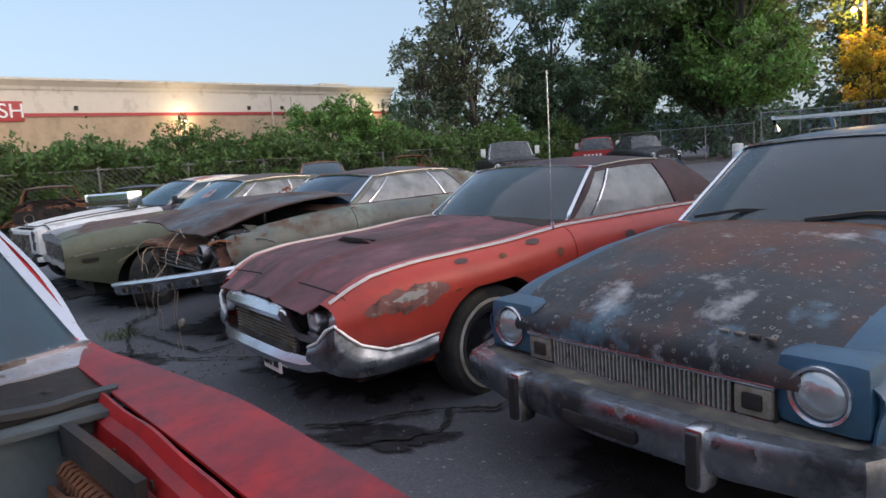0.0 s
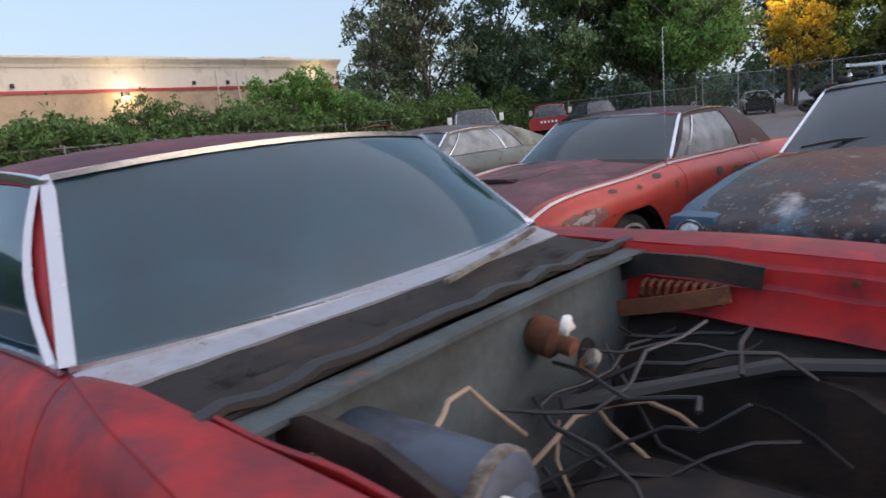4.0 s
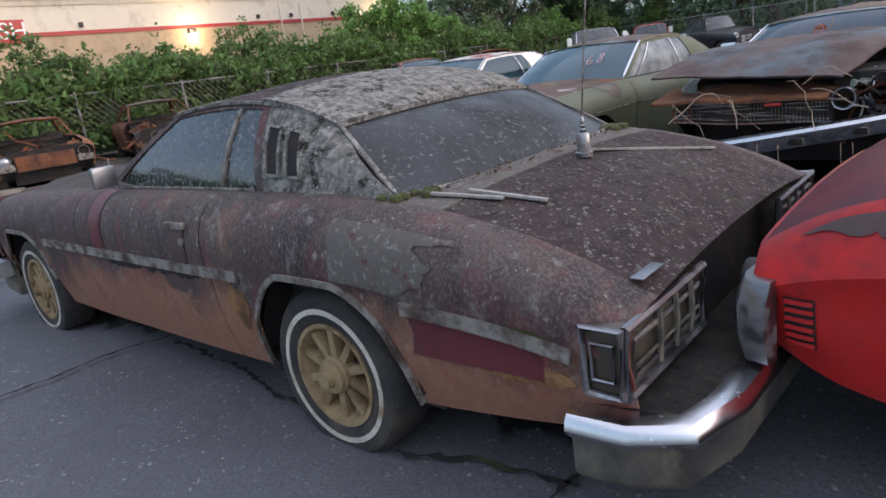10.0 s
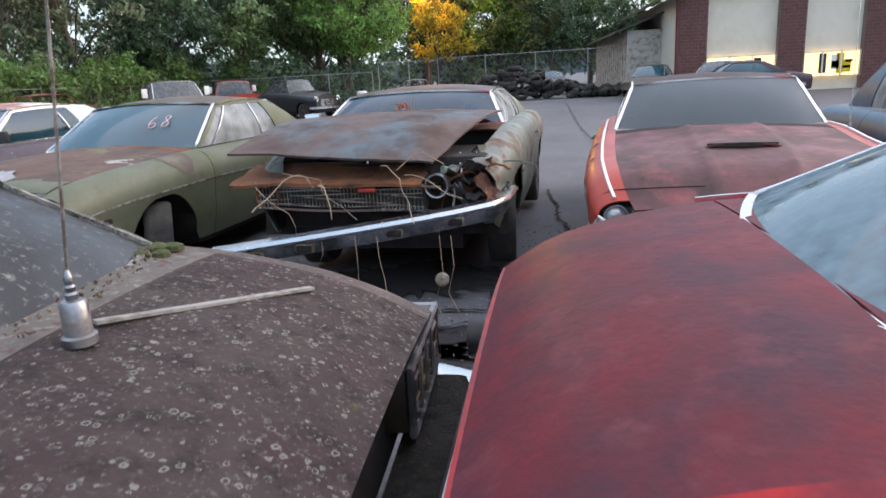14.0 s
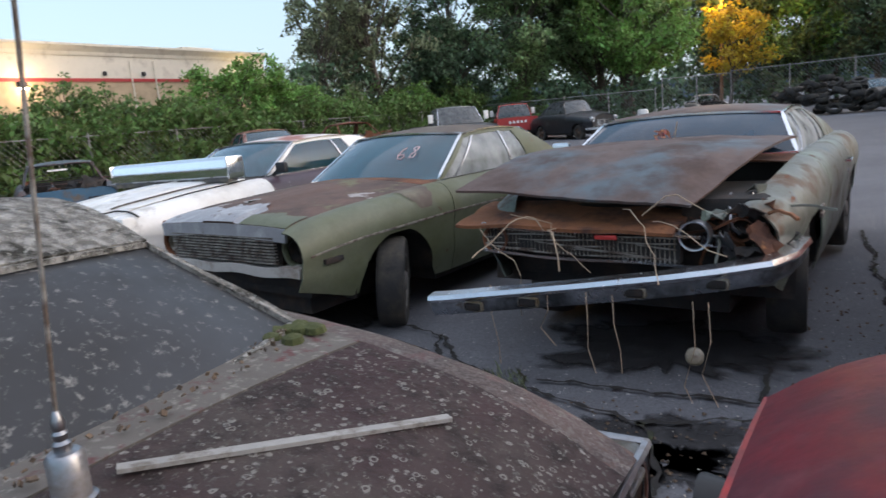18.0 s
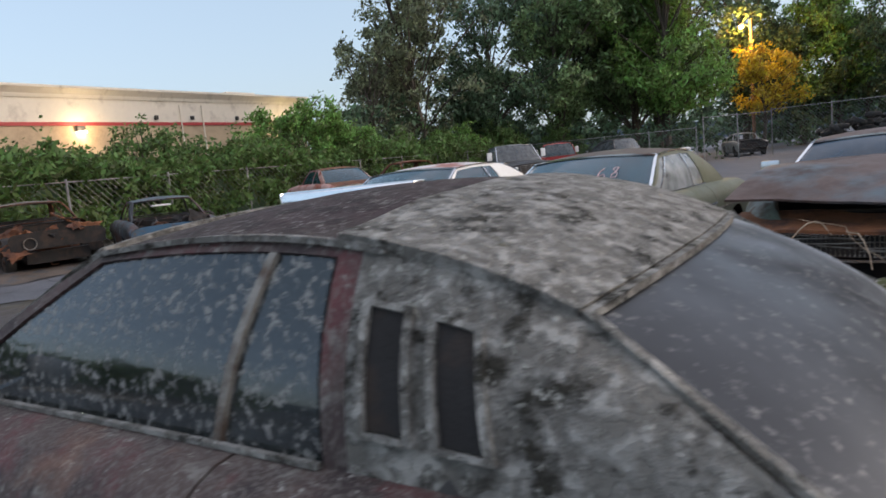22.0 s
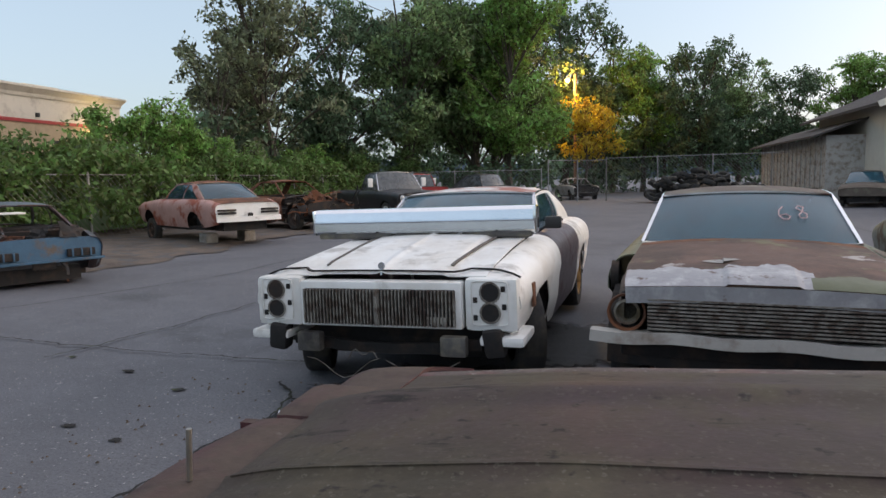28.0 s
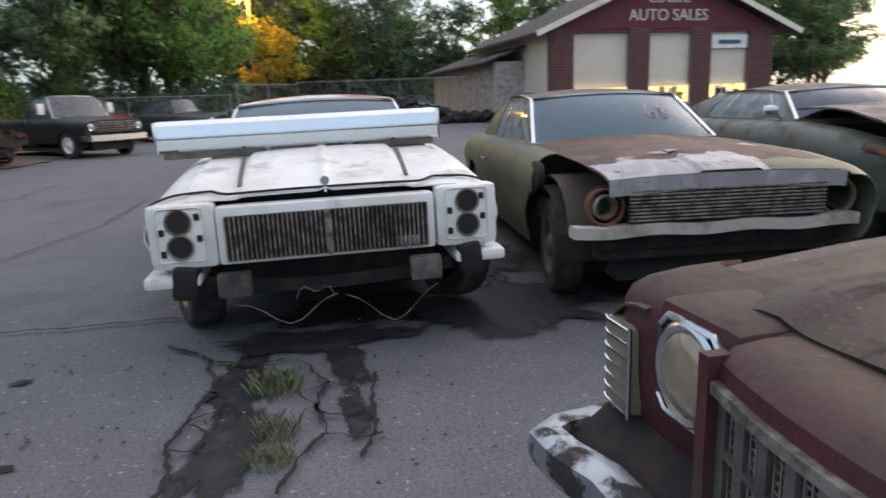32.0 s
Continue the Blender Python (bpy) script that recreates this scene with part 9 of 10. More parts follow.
    c.block("grille_emblem", 0.055, -0.02, 0.668, 0.08, 0.10, 0.692, "red_truck", 0.006, label="small red grille emblem")
    rnd = random.Random(8)
    for k in range(16):
        bm = bmesh.new()
        p = Vector((-0.25 - rnd.random() * 0.4, rnd.uniform(0.45, 0.82), rnd.uniform(0.62, 0.85)))
        q = rnd.uniform(0.03, 0.09)
        flat(bm, [p + Vector((rnd.uniform(-q, q) * 1.4, rnd.uniform(-q, q), rnd.uniform(-q, q))) for _ in range(4)], 0.01, (0.3, 0.4, 0.8))
        part("torn_metal", bm, rnd.choice(["rust", "orange_rust", "wreck", "chrome"]), c.ob, smooth=False)
    # bumper: pushed out on the passenger side, lower there
    path = [(0.55, 0.90, 0.565), (0.22, 0.885, 0.56), (0.08, 0.82, 0.55), (0.0, 0.62, 0.52), (-0.06, 0.4, 0.49), (-0.12, 0.0, 0.435), (-0.18, -0.4, 0.385), (-0.24, -0.80, 0.335), (-0.25, -0.90, 0.325)]
    c.bar("front_bumper", path, [(-0.04, -0.068), (0.015, -0.072), (0.036, -0.045), (0.042, -0.01), (0.045, 0.02), (-0.04, 0.03)], "dull_bumper", "grimy bumper hanging lower on one side")
    c.bar("bumper_top_edge", [(s - 0.01, y * 1.005, z + 0.034) for s, y, z in path], [(-0.04, -0.022), (0.040, -0.026), (0.056, -0.006), (0.046, 0.018), (-0.03, 0.026)], "chrome", "bright chrome upper bumper edge")
    for y in (-0.62, -0.30, 0.25, 0.62):
        s, z = np.interp(y, [-0.86, -0.78, -0.4, 0, 0.4, 0.8], [-0.25, -0.24, -0.18, -0.12, -0.04, 0.05]), np.interp(y, [-0.9, -0.4, 0.0, 0.4, 0.62, 0.82], [0.325, 0.385, 0.435, 0.49, 0.52, 0.55]) - 0.002
        bm = bmesh.new()
        box(bm, -s + 0.035, y - 0.062, z - 0.055, -s + 0.056, y + 0.062, z + 0.002, 0.018)
        o = part("bumper_slot", bm, "dirty_chrome", c.ob)
        bm = bmesh.new()
        box(bm, -s + 0.05, y - 0.05, z - 0.047, -s + 0.061, y + 0.05, z - 0.006, 0.012)
        part("slot_hole", bm, "black", o)
    # dry vines
    for k in range(7):
        y = rnd.uniform(-0.78, 0.7)
        p = Vector((rnd.uniform(-0.15, 0.12), y, rnd.uniform(0.62, 0.9)))
        d = Vector((rnd.uniform(0.0, 0.6), rnd.uniform(-0.8, 0.8), rnd.uniform(-0.6, 0.7)))
        pts = [p]
        n = rnd.randint(5, 9)
        for q in range(n):
            d = (d + Vector((rnd.uniform(-.35, .35), rnd.uniform(-.45, .45), rnd.uniform(-.7, .25)))).normalized()
            nx = pts[-1] + d * rnd.uniform(0.05, 0.10)
            nx.x = max(nx.x, -0.1 if nx.z > 0.75 else 0.10)
            pts.append(nx)
        bm = bmesh.new()
        tube(bm, pts, 0.002 + 0.003 * rnd.random(), 5)
        part("dry_vine", bm, "vine", c.ob)
    for y, ln in ((-0.55, 0.45), (0.02, 0.42), (0.16, 0.4), (0.55, 0.6), (0.62, 0.5), (-0.2, 0.3)):
        bm = bmesh.new()
        zt = 0.44
        tube(bm, [(0.18, y, zt), (0.22, y + 0.02, zt - ln * 0.35), (0.20, y + 0.04 * math.sin(y * 9), zt - ln * 0.7), (0.21, y + 0.05, zt - ln)], 0.0025, 5)
        part("dry_vine", bm, "vine", c.ob)
    bm = bmesh.new()
    lathe(bm, [(0.01, -0.01), (0.04, -0.01), (0.045, 0), (0.035, 0.015), (0.004, 0.02)], pose(0.16, 0.55, 0.16, 0, -20, 0), 18)
    part("hanging_reflector", bm, "dirty_chrome", c.ob, "round glass lamp hanging on a wire")
    # wilted sprig on the cowl and glass marks
    bm = bmesh.new()
    tube(bm, [(-1.25, 0.05, 1.03), (-1.22, 0.08, 1.14), (-1.20, 0.1, 1.22)], 0.004, 5)
    sp = part("dead_sprig", bm, "vine", c.ob, "dead sprig with orange leaves")
    me = leaf_cloud("sprig_leaves", [(-1.2, 0.0, 1.17, 0.02, 0.10, 0.03), (-1.2, 0.2, 1.17, 0.02, 0.10, 0.03), (-1.2, 0.08, 1.22, 0.02, 0.06, 0.03)], 26, 0.022, "leaf_orange", 5)
    o = new("sprig_leaves", me)
    o.parent = sp
    for z in (0.66, 0.70):
        for y in (0.965,):
            c.block("fender_badge", 0.86, y - 0.01, z, 0.98, y + 0.006, z + 0.025, "dull_trim", 0.003)
    c.handle(2.51, 1.8)
    c.mirror(1.6, -1)


wreck()


# ---- green sedan with a rusty bonnet ----
def green_sedan():
    c = Car("green_sedan", "faded green two-door sedan with rusty bonnet and no front lamps", (-2.095, 3.565), -96.9, 4.59,
            [(0, 0.88, 0.81, 0.83, 0.64, 0.46), (0.05, 0.89, 0.855, 0.875, 0.66, 0.44), (0.12, 0.90, 0.875, 0.90, 0.67, 0.42), (0.5, 0.92, 0.915, 0.95, 0.70, 0.30), (1.44, 0.92, 0.95, 1.0, 0.71, 0.25), (3.14, 0.92, 0.95, 0.97, 0.70, 0.25), (4.14, 0.90, 0.93, 0.95, 0.70, 0.28), (4.59, 0.84, 0.84, 0.86, 0.66, 0.38)], 0.88, 3.62, 0.33, 0.40)
    c.skin("front_fender", 0.0, 1.54, 1.0, 3.0, "nova", "green fender with a rubbed grey patch")
    c.skin("front_fender", 0.95, 1.54, -1.0, -3.0, "nova", "cut-away green fender stub")
    c.both("door", 1.54, 2.86, 1.0, 3.0, "nova")
    c.both("rear_quarter", 2.86, 4.57, 1.0, 3.0, "nova")
    c.skin("hood", 0.04, 1.39, -1, 1, "nova_hood", "rust-brown bonnet with bare silver front edge", nv=25, warp=lambda p, s, v: p + Vector((0, 0, 0.012 if abs(v) < 0.25 else 0.0)))
    c.skin("cowl", 1.39, 1.6, -1, 1, "rust")
    c.skin("trunk_lid", 3.84, 4.57, -1, 1, "nova")
    c.skin("rear_deck", 3.59, 3.84, -1, 1, "nova")
    c.cap("tail_panel", 4.55, "nova", 2.7)
    c.house(1.46, 2.06, 3.22, 3.88, 1.325, 0.62, bow=0.14, crown=0.05, c0=3.08, c1=2.92, split=[(1.82, 2.3), (2.74, 2.68)], mats=dict(roof="nova_roof", pillar="nova", screen="g_clear", side="g_side", rear="g_clear", sail="nova", trim="bright_chrome"))
    c.cabin("interior_tan")
    c.under(0.3)
    c.wheel(0.88, 1, "steel", 0.33, 0.19, 0.31, rim="steel_rim", inset=0.02, turn=36, tilt=4)
    c.wheel(0.88, -1, "steel", 0.33, 0.19, 0.31, rim="steel_rim", inset=0.10, turn=-6)
    for sd in (1, -1):
        c.wheel(3.62, sd, "steel", 0.33, 0.19, 0.31, rim="steel_rim", inset=0.06)
    # nose
    c.block("radiator_panel", 0.16, -0.74, 0.42, 0.22, 0.74, 0.80, "black", 0.02)
    bm = bmesh.new()
    box(bm, -0.10, -0.58, 0.60, -0.05, 0.58, 0.79, 0.01)
    g = part("grille", bm, "black", c.ob, "dull horizontal-bar grille")
    for z in np.linspace(0.615, 0.78, 9):
        bm = bmesh.new()
        box(bm, -0.06, -0.58, z - 0.005, -0.03, 0.58, z + 0.005, 0.002)
        part("grille_bar", bm, "dull_trim", g, smooth=False)
    for sg in (1, -1):
        c.lamp(0.10, sg * 0.70, 0.69, 0.095, "rust" if sg < 0 else "nova", None)
        bm = bmesh.new()
        lathe(bm, [(0.01, 0.0), (0.05, 0.0), (0.075, 0.05), (0.06, 0.06)], pose(-0.16, sg * 0.70, 0.69), 18)
        part("lamp_bucket", bm, "dirty_chrome" if sg < 0 else "black", c.ob)
    c.bar("bumper_stub", [(0.10, y, 0.555 + 0.008 * math.sin(y * 11)) for y in np.linspace(-0.9, 0.80, 20)], [(-0.07, -0.03), (0.03, -0.03), (0.05, 0.0), (0.03, 0.035), (-0.07, 0.035)], "old_white_wall", "flaking white-grey valance strip")
    for k, y in enumerate((-0.30, 0.02, 0.22, 0.47, 0.70)):
        c.block("flaked_spot", 0.048, y - 0.03 - 0.01 * (k % 2), 0.553, 0.056, y + 0.03, 0.575, "black", 0.004)
    c.bar("frame_rail", [(0.25, y, 0.42) for y in (-0.7, 0, 0.7)], rect(0.12, 0.12), "black")
    for sg in (-1,):
        bm = bmesh.new()
        pts = [(-(0.86 + 0.40 * math.cos(t)), sg * 0.50, 0.42 + 0.38 * math.sin(t)) for t in np.linspace(0.1, 3.0, 12)]
        grid(bm, [pts, [(x, sg * 0.80, z) for x, y, z in pts]])
        part("inner_fender", bm, "nova_roof", c.ob, "exposed grey-brown inner fender", thick=0.015)
        bm = bmesh.new()
        lathe(bm, [(0.10, 0), (0.105, 0.05), (0.04, 0.06), (0.004, 0.07)], pose(-0.98, -0.84, 0.78, 0, 0, -90), 20)
        part("vent_opening", bm, "black", c.ob)
    c.side_trim(0.06, 4.5, 1.98, "dull_trim", 0.012, 0.008, (1,), "body_crease")
    c.block("marker_slot", 0.16, 0.885, 0.60, 0.32, 0.912, 0.635, "black", 0.008)
    # rubbed patch on the fender
    bm = bmesh.new()
    rows = []
    for v in np.linspace(1.02, 1.8, 10):
        rows.append([c.pt(s, v) + Vector((0, 0.003, 0.004)) for s in np.linspace(1.02 + 0.18 * (v - 1.0) ** 2 + 0.03 * noise.noise((v * 7, 0, 1)), 1.34 - 0.10 * (v - 1.0) ** 2 + 0.03 * noise.noise((v * 7, 3, 1)), 8)])
    grid(bm, rows)
    part("rubbed_patch", bm, "nova_roof", c.ob, "rubbed grey-brown patch")
    # bare metal front edge of the bonnet, olive paint left on one corner
    for nm, u0, u1, reach, mt, lab in (("bare_metal_edge", -0.99, 0.36, 0.34, "bare_steel", "bare silver strip along the bonnet edge"), ("olive_corner", 0.33, 0.99, 0.22, "nova", "olive paint left on the bonnet corner"), ("pale_scuff", -0.42, -0.12, 0.0, "pale_trim", "small pale scuff on the bonnet")):
        bm = bmesh.new()
        rows = []
        for u in np.linspace(u0, u1, 60):
            e = reach * (1 + 0.35 * noise.noise((u * 4, 1, 0)) + 0.16 * noise.noise((u * 13, 1, 0)) + 0.08 * noise.noise((u * 40, 1, 0)))
            k0, k1 = (0.045, e) if reach else (0.50 - 0.05 * math.sin(math.pi * (u - u0) / (u1 - u0)), 0.50 + 0.05 * math.sin(math.pi * (u - u0) / (u1 - u0)) + 0.012 * noise.noise((u * 40, 2, 0)))
            rows.append([c.pt(s, u) + Vector((0.002, 0, 0.004 + (0.012 if abs(u) < 0.25 else 0) + (0.001 if nm == "olive_corner" else 0))) for s in np.linspace(k0, k1, 7)])
        grid(bm, rows)
        part(nm, bm, mt, c.ob, lab)
    c.bar("hood_lip", [(0.045, y, c.pt(0.045, y / (0.89 * 0.8)).z - 0.045) for y in np.linspace(-0.70, 0.70, 15)], rect(0.02, 0.09), "bare_steel", "rolled silver front lip of the bonnet")
    p, up = c.screen(0.47, 0.52), (c.screen(0.47, 0.62) - c.screen(0.47, 0.42)).normalized()
    across = Vector((0, 1, 0))
    nrm = across.cross(up).normalized()
    mm = Matrix((across, up, nrm)).transposed().to_4x4()
    chalk = Matrix.Translation(p + nrm * 0.008) @ mm @ pose(0, 0, 0, 0, 0, 6)
    bm = bmesh.new()
    for stroke in ([(-0.05, 0.09), (-0.085, 0.045), (-0.10, -0.02), (-0.085, -0.07), (-0.05, -0.078), (-0.028, -0.045), (-0.045, -0.01), (-0.092, -0.022)], [(0.088, 0.072), (0.055, 0.088), (0.034, 0.06), (0.062, 0.018), (0.088, -0.025), (0.074, -0.072), (0.036, -0.07), (0.032, -0.03), (0.066, 0.012), (0.088, 0.072)]):
        tube(bm, [chalk @ Vector((x, y, 0)) for x, y in stroke], 0.0045, 5)
    part("chalk_number", bm, "chalk", c.ob, "pink chalk number 68 on the glass")
    c.handle(2.66, 1.85)
    bm = bmesh.new()
    box(bm, -2.2, -0.06, 1.24, -2.12, 0.06, 1.29, 0.02)
    part("inner_mirror", bm, "interior", c.ob)


green_sedan()


# ---- white coupe with a chrome bumper laid over the bonnet ----
def white_coupe():
    c = Car("white_coupe", "chipped white coupe with empty lamp sockets and a purple door", (-4.305, 3.86), -92.9, 5.05,
            [(0, 0.92, 0.815, 0.825, 0.64, 0.48), (0.2, 0.94, 0.865, 0.885, 0.66, 0.46), (0.8, 0.95, 0.92, 0.95, 0.70, 0.34), (1.45, 0.96, 0.96, 1.0, 0.71, 0.26), (3.15, 0.96, 0.97, 0.98, 0.71, 0.25), (4.35, 0.94, 0.95, 0.96, 0.70, 0.28), (5.05, 0.86, 0.86, 0.88, 0.66, 0.38)], 0.76, 3.57, 0.345, 0.40, z=0.03, roll=0.9, hood_frac=0.76)
    c.both("front_fender", 0.0, 1.6, 1.0, 3.0, "white_car")
    c.both("door", 1.6, 3, 1.0, 3.0, "purple", "mismatched dark purple door")
    c.both("rear_quarter", 3, 5.03, 1.0, 3.0, "white_car")

    def fold(p, s, v):
        k = 0.026 if abs(v) < 0.60 else 0.026 * max(0, 1 - (abs(v) - 0.60) / 0.06)
        return p + Vector((0, 0, (k + 0.020 * max(0, (abs(v) - 0.70) / 0.3)) * min(1, 0.35 + s) + 0.014 * math.exp(-(v / 0.035) ** 2)))
    c.skin("hood", 0.02, 1.43, -1, 1, "white_car", "scuffed white bonnet with a raised centre", warp=fold, nv=71)
    c.skin("cowl", 1.43, 1.65, -1, 1, "black")
    gap = []
    for y in np.linspace(-0.90, 0.90, 41):
        k = min(1, max(0, (abs(y) - 0.50) / 0.10))
        s_ = 0.035 + 0.085 * k * k * (3 - 2 * k)
        gap.append((s_, y, c.pt(s_, min(1.6, abs(y) / (c.w(s_) * 0.76) if abs(y) < c.w(s_) * 0.76 else 1 + (abs(y) - c.w(s_) * 0.76) / (c.w(s_) * 0.24) * 0.6)).z + 0.016 + 0.006 * (1 - k)))
    c.bar("hood_gap", gap, rect(0.014, 0.012), "black", "dark gap along the bonnet's front edge")
    for sg in (1, -1):
        c.bar("hood_crease", [(s_, sg * (0.52 - 0.06 * (1.4 - s_)), c.pt(s_, (0.52 - 0.06 * (1.4 - s_)) / (c.w(s_) * 0.76)).z + 0.012) for s_ in np.linspace(0.16, 1.36, 16)], rect(0.022, 0.012), "grey_film", "grimy crease along the bonnet")
    c.skin("trunk_lid", 4.25, 5.03, -1, 1, "white_car")
    c.skin("rear_deck", 3.95, 4.25, -1, 1, "white_car")
    c.cap("tail_panel", 5.01, "white_car", 2.7)
    c.house(1.53, 2.17, 3.47, 4.2, 1.32, 0.63, bow=0.17, crown=0.05, c0=3.2, c1=3, split=[(2.95, 2.8)], mats=dict(roof="white_roof", pillar="white_car", screen="g_clear", side="g_teal", rear="g_clear", sail="white_car", trim="chrome"))
    c.cabin()
    c.under(0.45)
    c.wheel(0.70, -1, "rally", 0.345, 0.2, 0.315, rim="gold_rim", inset=0.025, turn=20)
    c.wheel(0.74, 1, "rally", 0.345, 0.2, 0.33, rim="gold_rim", inset=0.07, turn=24)
    for sd in (1, -1):
        c.wheel(3.57, sd, "rally", 0.345, 0.2, 0.33, rim="gold_rim", inset=0.06)
    # fascia
    for sg in (1, -1):
        bm = bmesh.new()
        y = sg * 0.735
        box(bm, -0.10, y - 0.165, 0.49, 0.035, y + 0.175, 0.825, 0.04)
        fx = part("lamp_fascia", bm, "white_car", c.ob, "white lamp surround with two empty sockets")
        bm = bmesh.new()
        box(bm, 0.015, y - 0.115, 0.535, 0.042, y + 0.115, 0.808, 0.03)
        part("lamp_plate", bm, "white_plastic", fx)
        for z in (0.612, 0.738):
            bm = bmesh.new()
            lathe(bm, [(0.062, 0.0), (0.068, 0.018), (0.058, 0.02), (0.05, -0.0), (0.004, -0.004)], pose(0.035, y + sg * 0.005, z), 22)
            so = part("lamp_socket", bm, "dull_trim", fx)
            bm = bmesh.new()
            lathe(bm, [(0.056, 0.0), (0.056, 0.004), (0.004, 0.005)], pose(0.046, y + sg * 0.005, z), 22)
            part("socket_hole", bm, "black", so)
        for yy, zz in ((-0.09, 0.69), (0.09, 0.65), (-0.09, 0.58), (0.085, 0.76)):
            bm = bmesh.new()
            box(bm, 0.036, y + yy - 0.014, zz - 0.018, 0.047, y + yy + 0.014, zz + 0.018, 0.005)
            part("bracket_hole", bm, "black", fx)
        bm = bmesh.new()
        box(bm, -0.34, y + sg * 0.07 - 0.14, 0.40, 0.055, y + sg * 0.07 + 0.14, 0.465, 0.025)
        part("bumper_filler", bm, "white_car", c.ob, "white bumper filler piece")
        bm = bmesh.new()
        box(bm, 0.0, sg * 0.50 - 0.085, 0.33, 0.08, sg * 0.50 + 0.085, 0.46, 0.02)
        part("bumper_mount", bm, "bumper_steel", c.ob, "dark square bumper shock mount")
        bm = bmesh.new()
        box(bm, -0.1, sg * 0.80 - 0.06, 0.22, 0.02, sg * 0.80 + 0.07, 0.40, 0.03, pose(0, 0, 0, 8 * sg, 6, 0))
        part("hanging_bracket", bm, "black", c.ob)
    bm = bmesh.new()
    box(bm, -0.08, -0.56, 0.50, 0.05, 0.56, 0.80, 0.02)
    gf = part("grille_frame", bm, "white_car", c.ob)
    for sg in (1, -1):
        bm = bmesh.new()
        box(bm, 0.04, sg * 0.265 - 0.255, 0.52, 0.062, sg * 0.265 + 0.255, 0.752, 0.008)
        g = part("grille", bm, "black", gf, "dark upright-bar grille")
        for y in np.linspace(sg * 0.265 - 0.25, sg * 0.265 + 0.25, 22):
            bm = bmesh.new()
            box(bm, 0.055, y - 0.004, 0.522, 0.082, y + 0.004, 0.750, 0.0)
            ob = part("grille_bar", bm, "dull_trim", c.ob, smooth=False)
            ob.parent = gf
    bm = bmesh.new()
    box(bm, 0.05, -0.012, 0.52, 0.092, 0.012, 0.754, 0.004)
    part("grille_divider", bm, "dull_trim", gf)
    bm = bmesh.new()
    for k in range(6):
        box(bm, 0.082, 0.34 + k * 0.022, 0.53 + 0.012 * math.sin(k * 2), 0.09, 0.357 + k * 0.022, 0.585, 0.003)
    part("grille_script", bm, "dull_trim", gf)
    bm = bmesh.new()
    tube(bm, [(-0.03, 0, 0.83), (-0.04, 0, 0.87)], 0.007, 8)
    lathe(bm, [(0.014, -0.004), (0.024, -0.004), (0.024, 0.004), (0.014, 0.004)], pose(-0.04, 0, 0.89), 16)
    part("hood_ornament", bm, "chrome", c.ob)
    # underside odds
    c.bar("radiator_core", [(0.30, -0.6, 0.42), (0.30, 0.6, 0.42)], rect(0.06, 0.20), "black")
    c.bar("stone_guard", [(0.06 + 0.04 * math.cos(y * 2.6), y, 0.40 - 0.07 * math.cos(y * 2.2)) for y in np.linspace(-0.66, 0.66, 15)], rect(0.04, 0.07), "black")
    for y0, y1, dip in ((-0.5, 0.02, 0.10), (0.06, 0.55, 0.14), (-0.2, 0.0, -0.06)):
        bm = bmesh.new()
        tube(bm, [(0.10, y0 + (y1 - y0) * t, 0.30 - dip * math.sin(math.pi * t) + 0.03 * math.sin(t * 9)) for t in np.linspace(0, 1, 9)], 0.0025, 5)
        part("loose_wire", bm, "dull_trim", c.ob)
    for s, v, w_, h_ in ((0.35, 2.02, 0.09, 0.08),):
        for sg in (1, -1):
            p = c.pt(s, sg * v)
            c.block("side_lamp_hole", s - w_ / 2, p.y - 0.01, p.z - h_, s + w_ / 2, p.y + 0.008, p.z + h_, "orange_rust", 0.01, label="rust-rimmed side lamp hole")
    c.mirror(1.8, 1, "black_plastic")
    c.mirror(1.8, -1, "black_plastic")
    # chrome bumper across the hood: a thing resting on it
    ob = thing("loose_chrome_bumper", c.m @ pose(-1.20, -0.115, 0.985, 0, 0, 2.2), "bright chrome car bumper laid across the white bonnet", "bumper")
    bm = bmesh.new()
    prof = [(-0.10, 0.0), (0.055, 0.0), (0.08, 0.02), (0.078, 0.085), (0.062, 0.095), (0.072, 0.108), (0.06, 0.175), (0.03, 0.20), (-0.07, 0.205), (-0.10, 0.17)]
    sweep(bm, [(0.0, y, 0.03) for y in (0.93, 0.6, 0, -0.6, -0.93)], prof)
    part("bumper_face", bm, "bright_chrome", ob)
    bm = bmesh.new()
    for y0, y1 in ((-0.9, -0.25), (-0.22, 0.3), (0.34, 0.9)):
        box(bm, -0.06, y0, -0.012, 0.055, y1, 0.034, 0.015)
    part("bumper_back", bm, "bumper_steel", ob, "dull underside with holes")
    for sg in (1, -1):
        bm = bmesh.new()
        box(bm, -0.12, sg * 0.93 - 0.012, 0.02, 0.08, sg * 0.93 + 0.012, 0.23, 0.01)
        part("end_cap", bm, "bright_chrome", ob)


white_coupe()

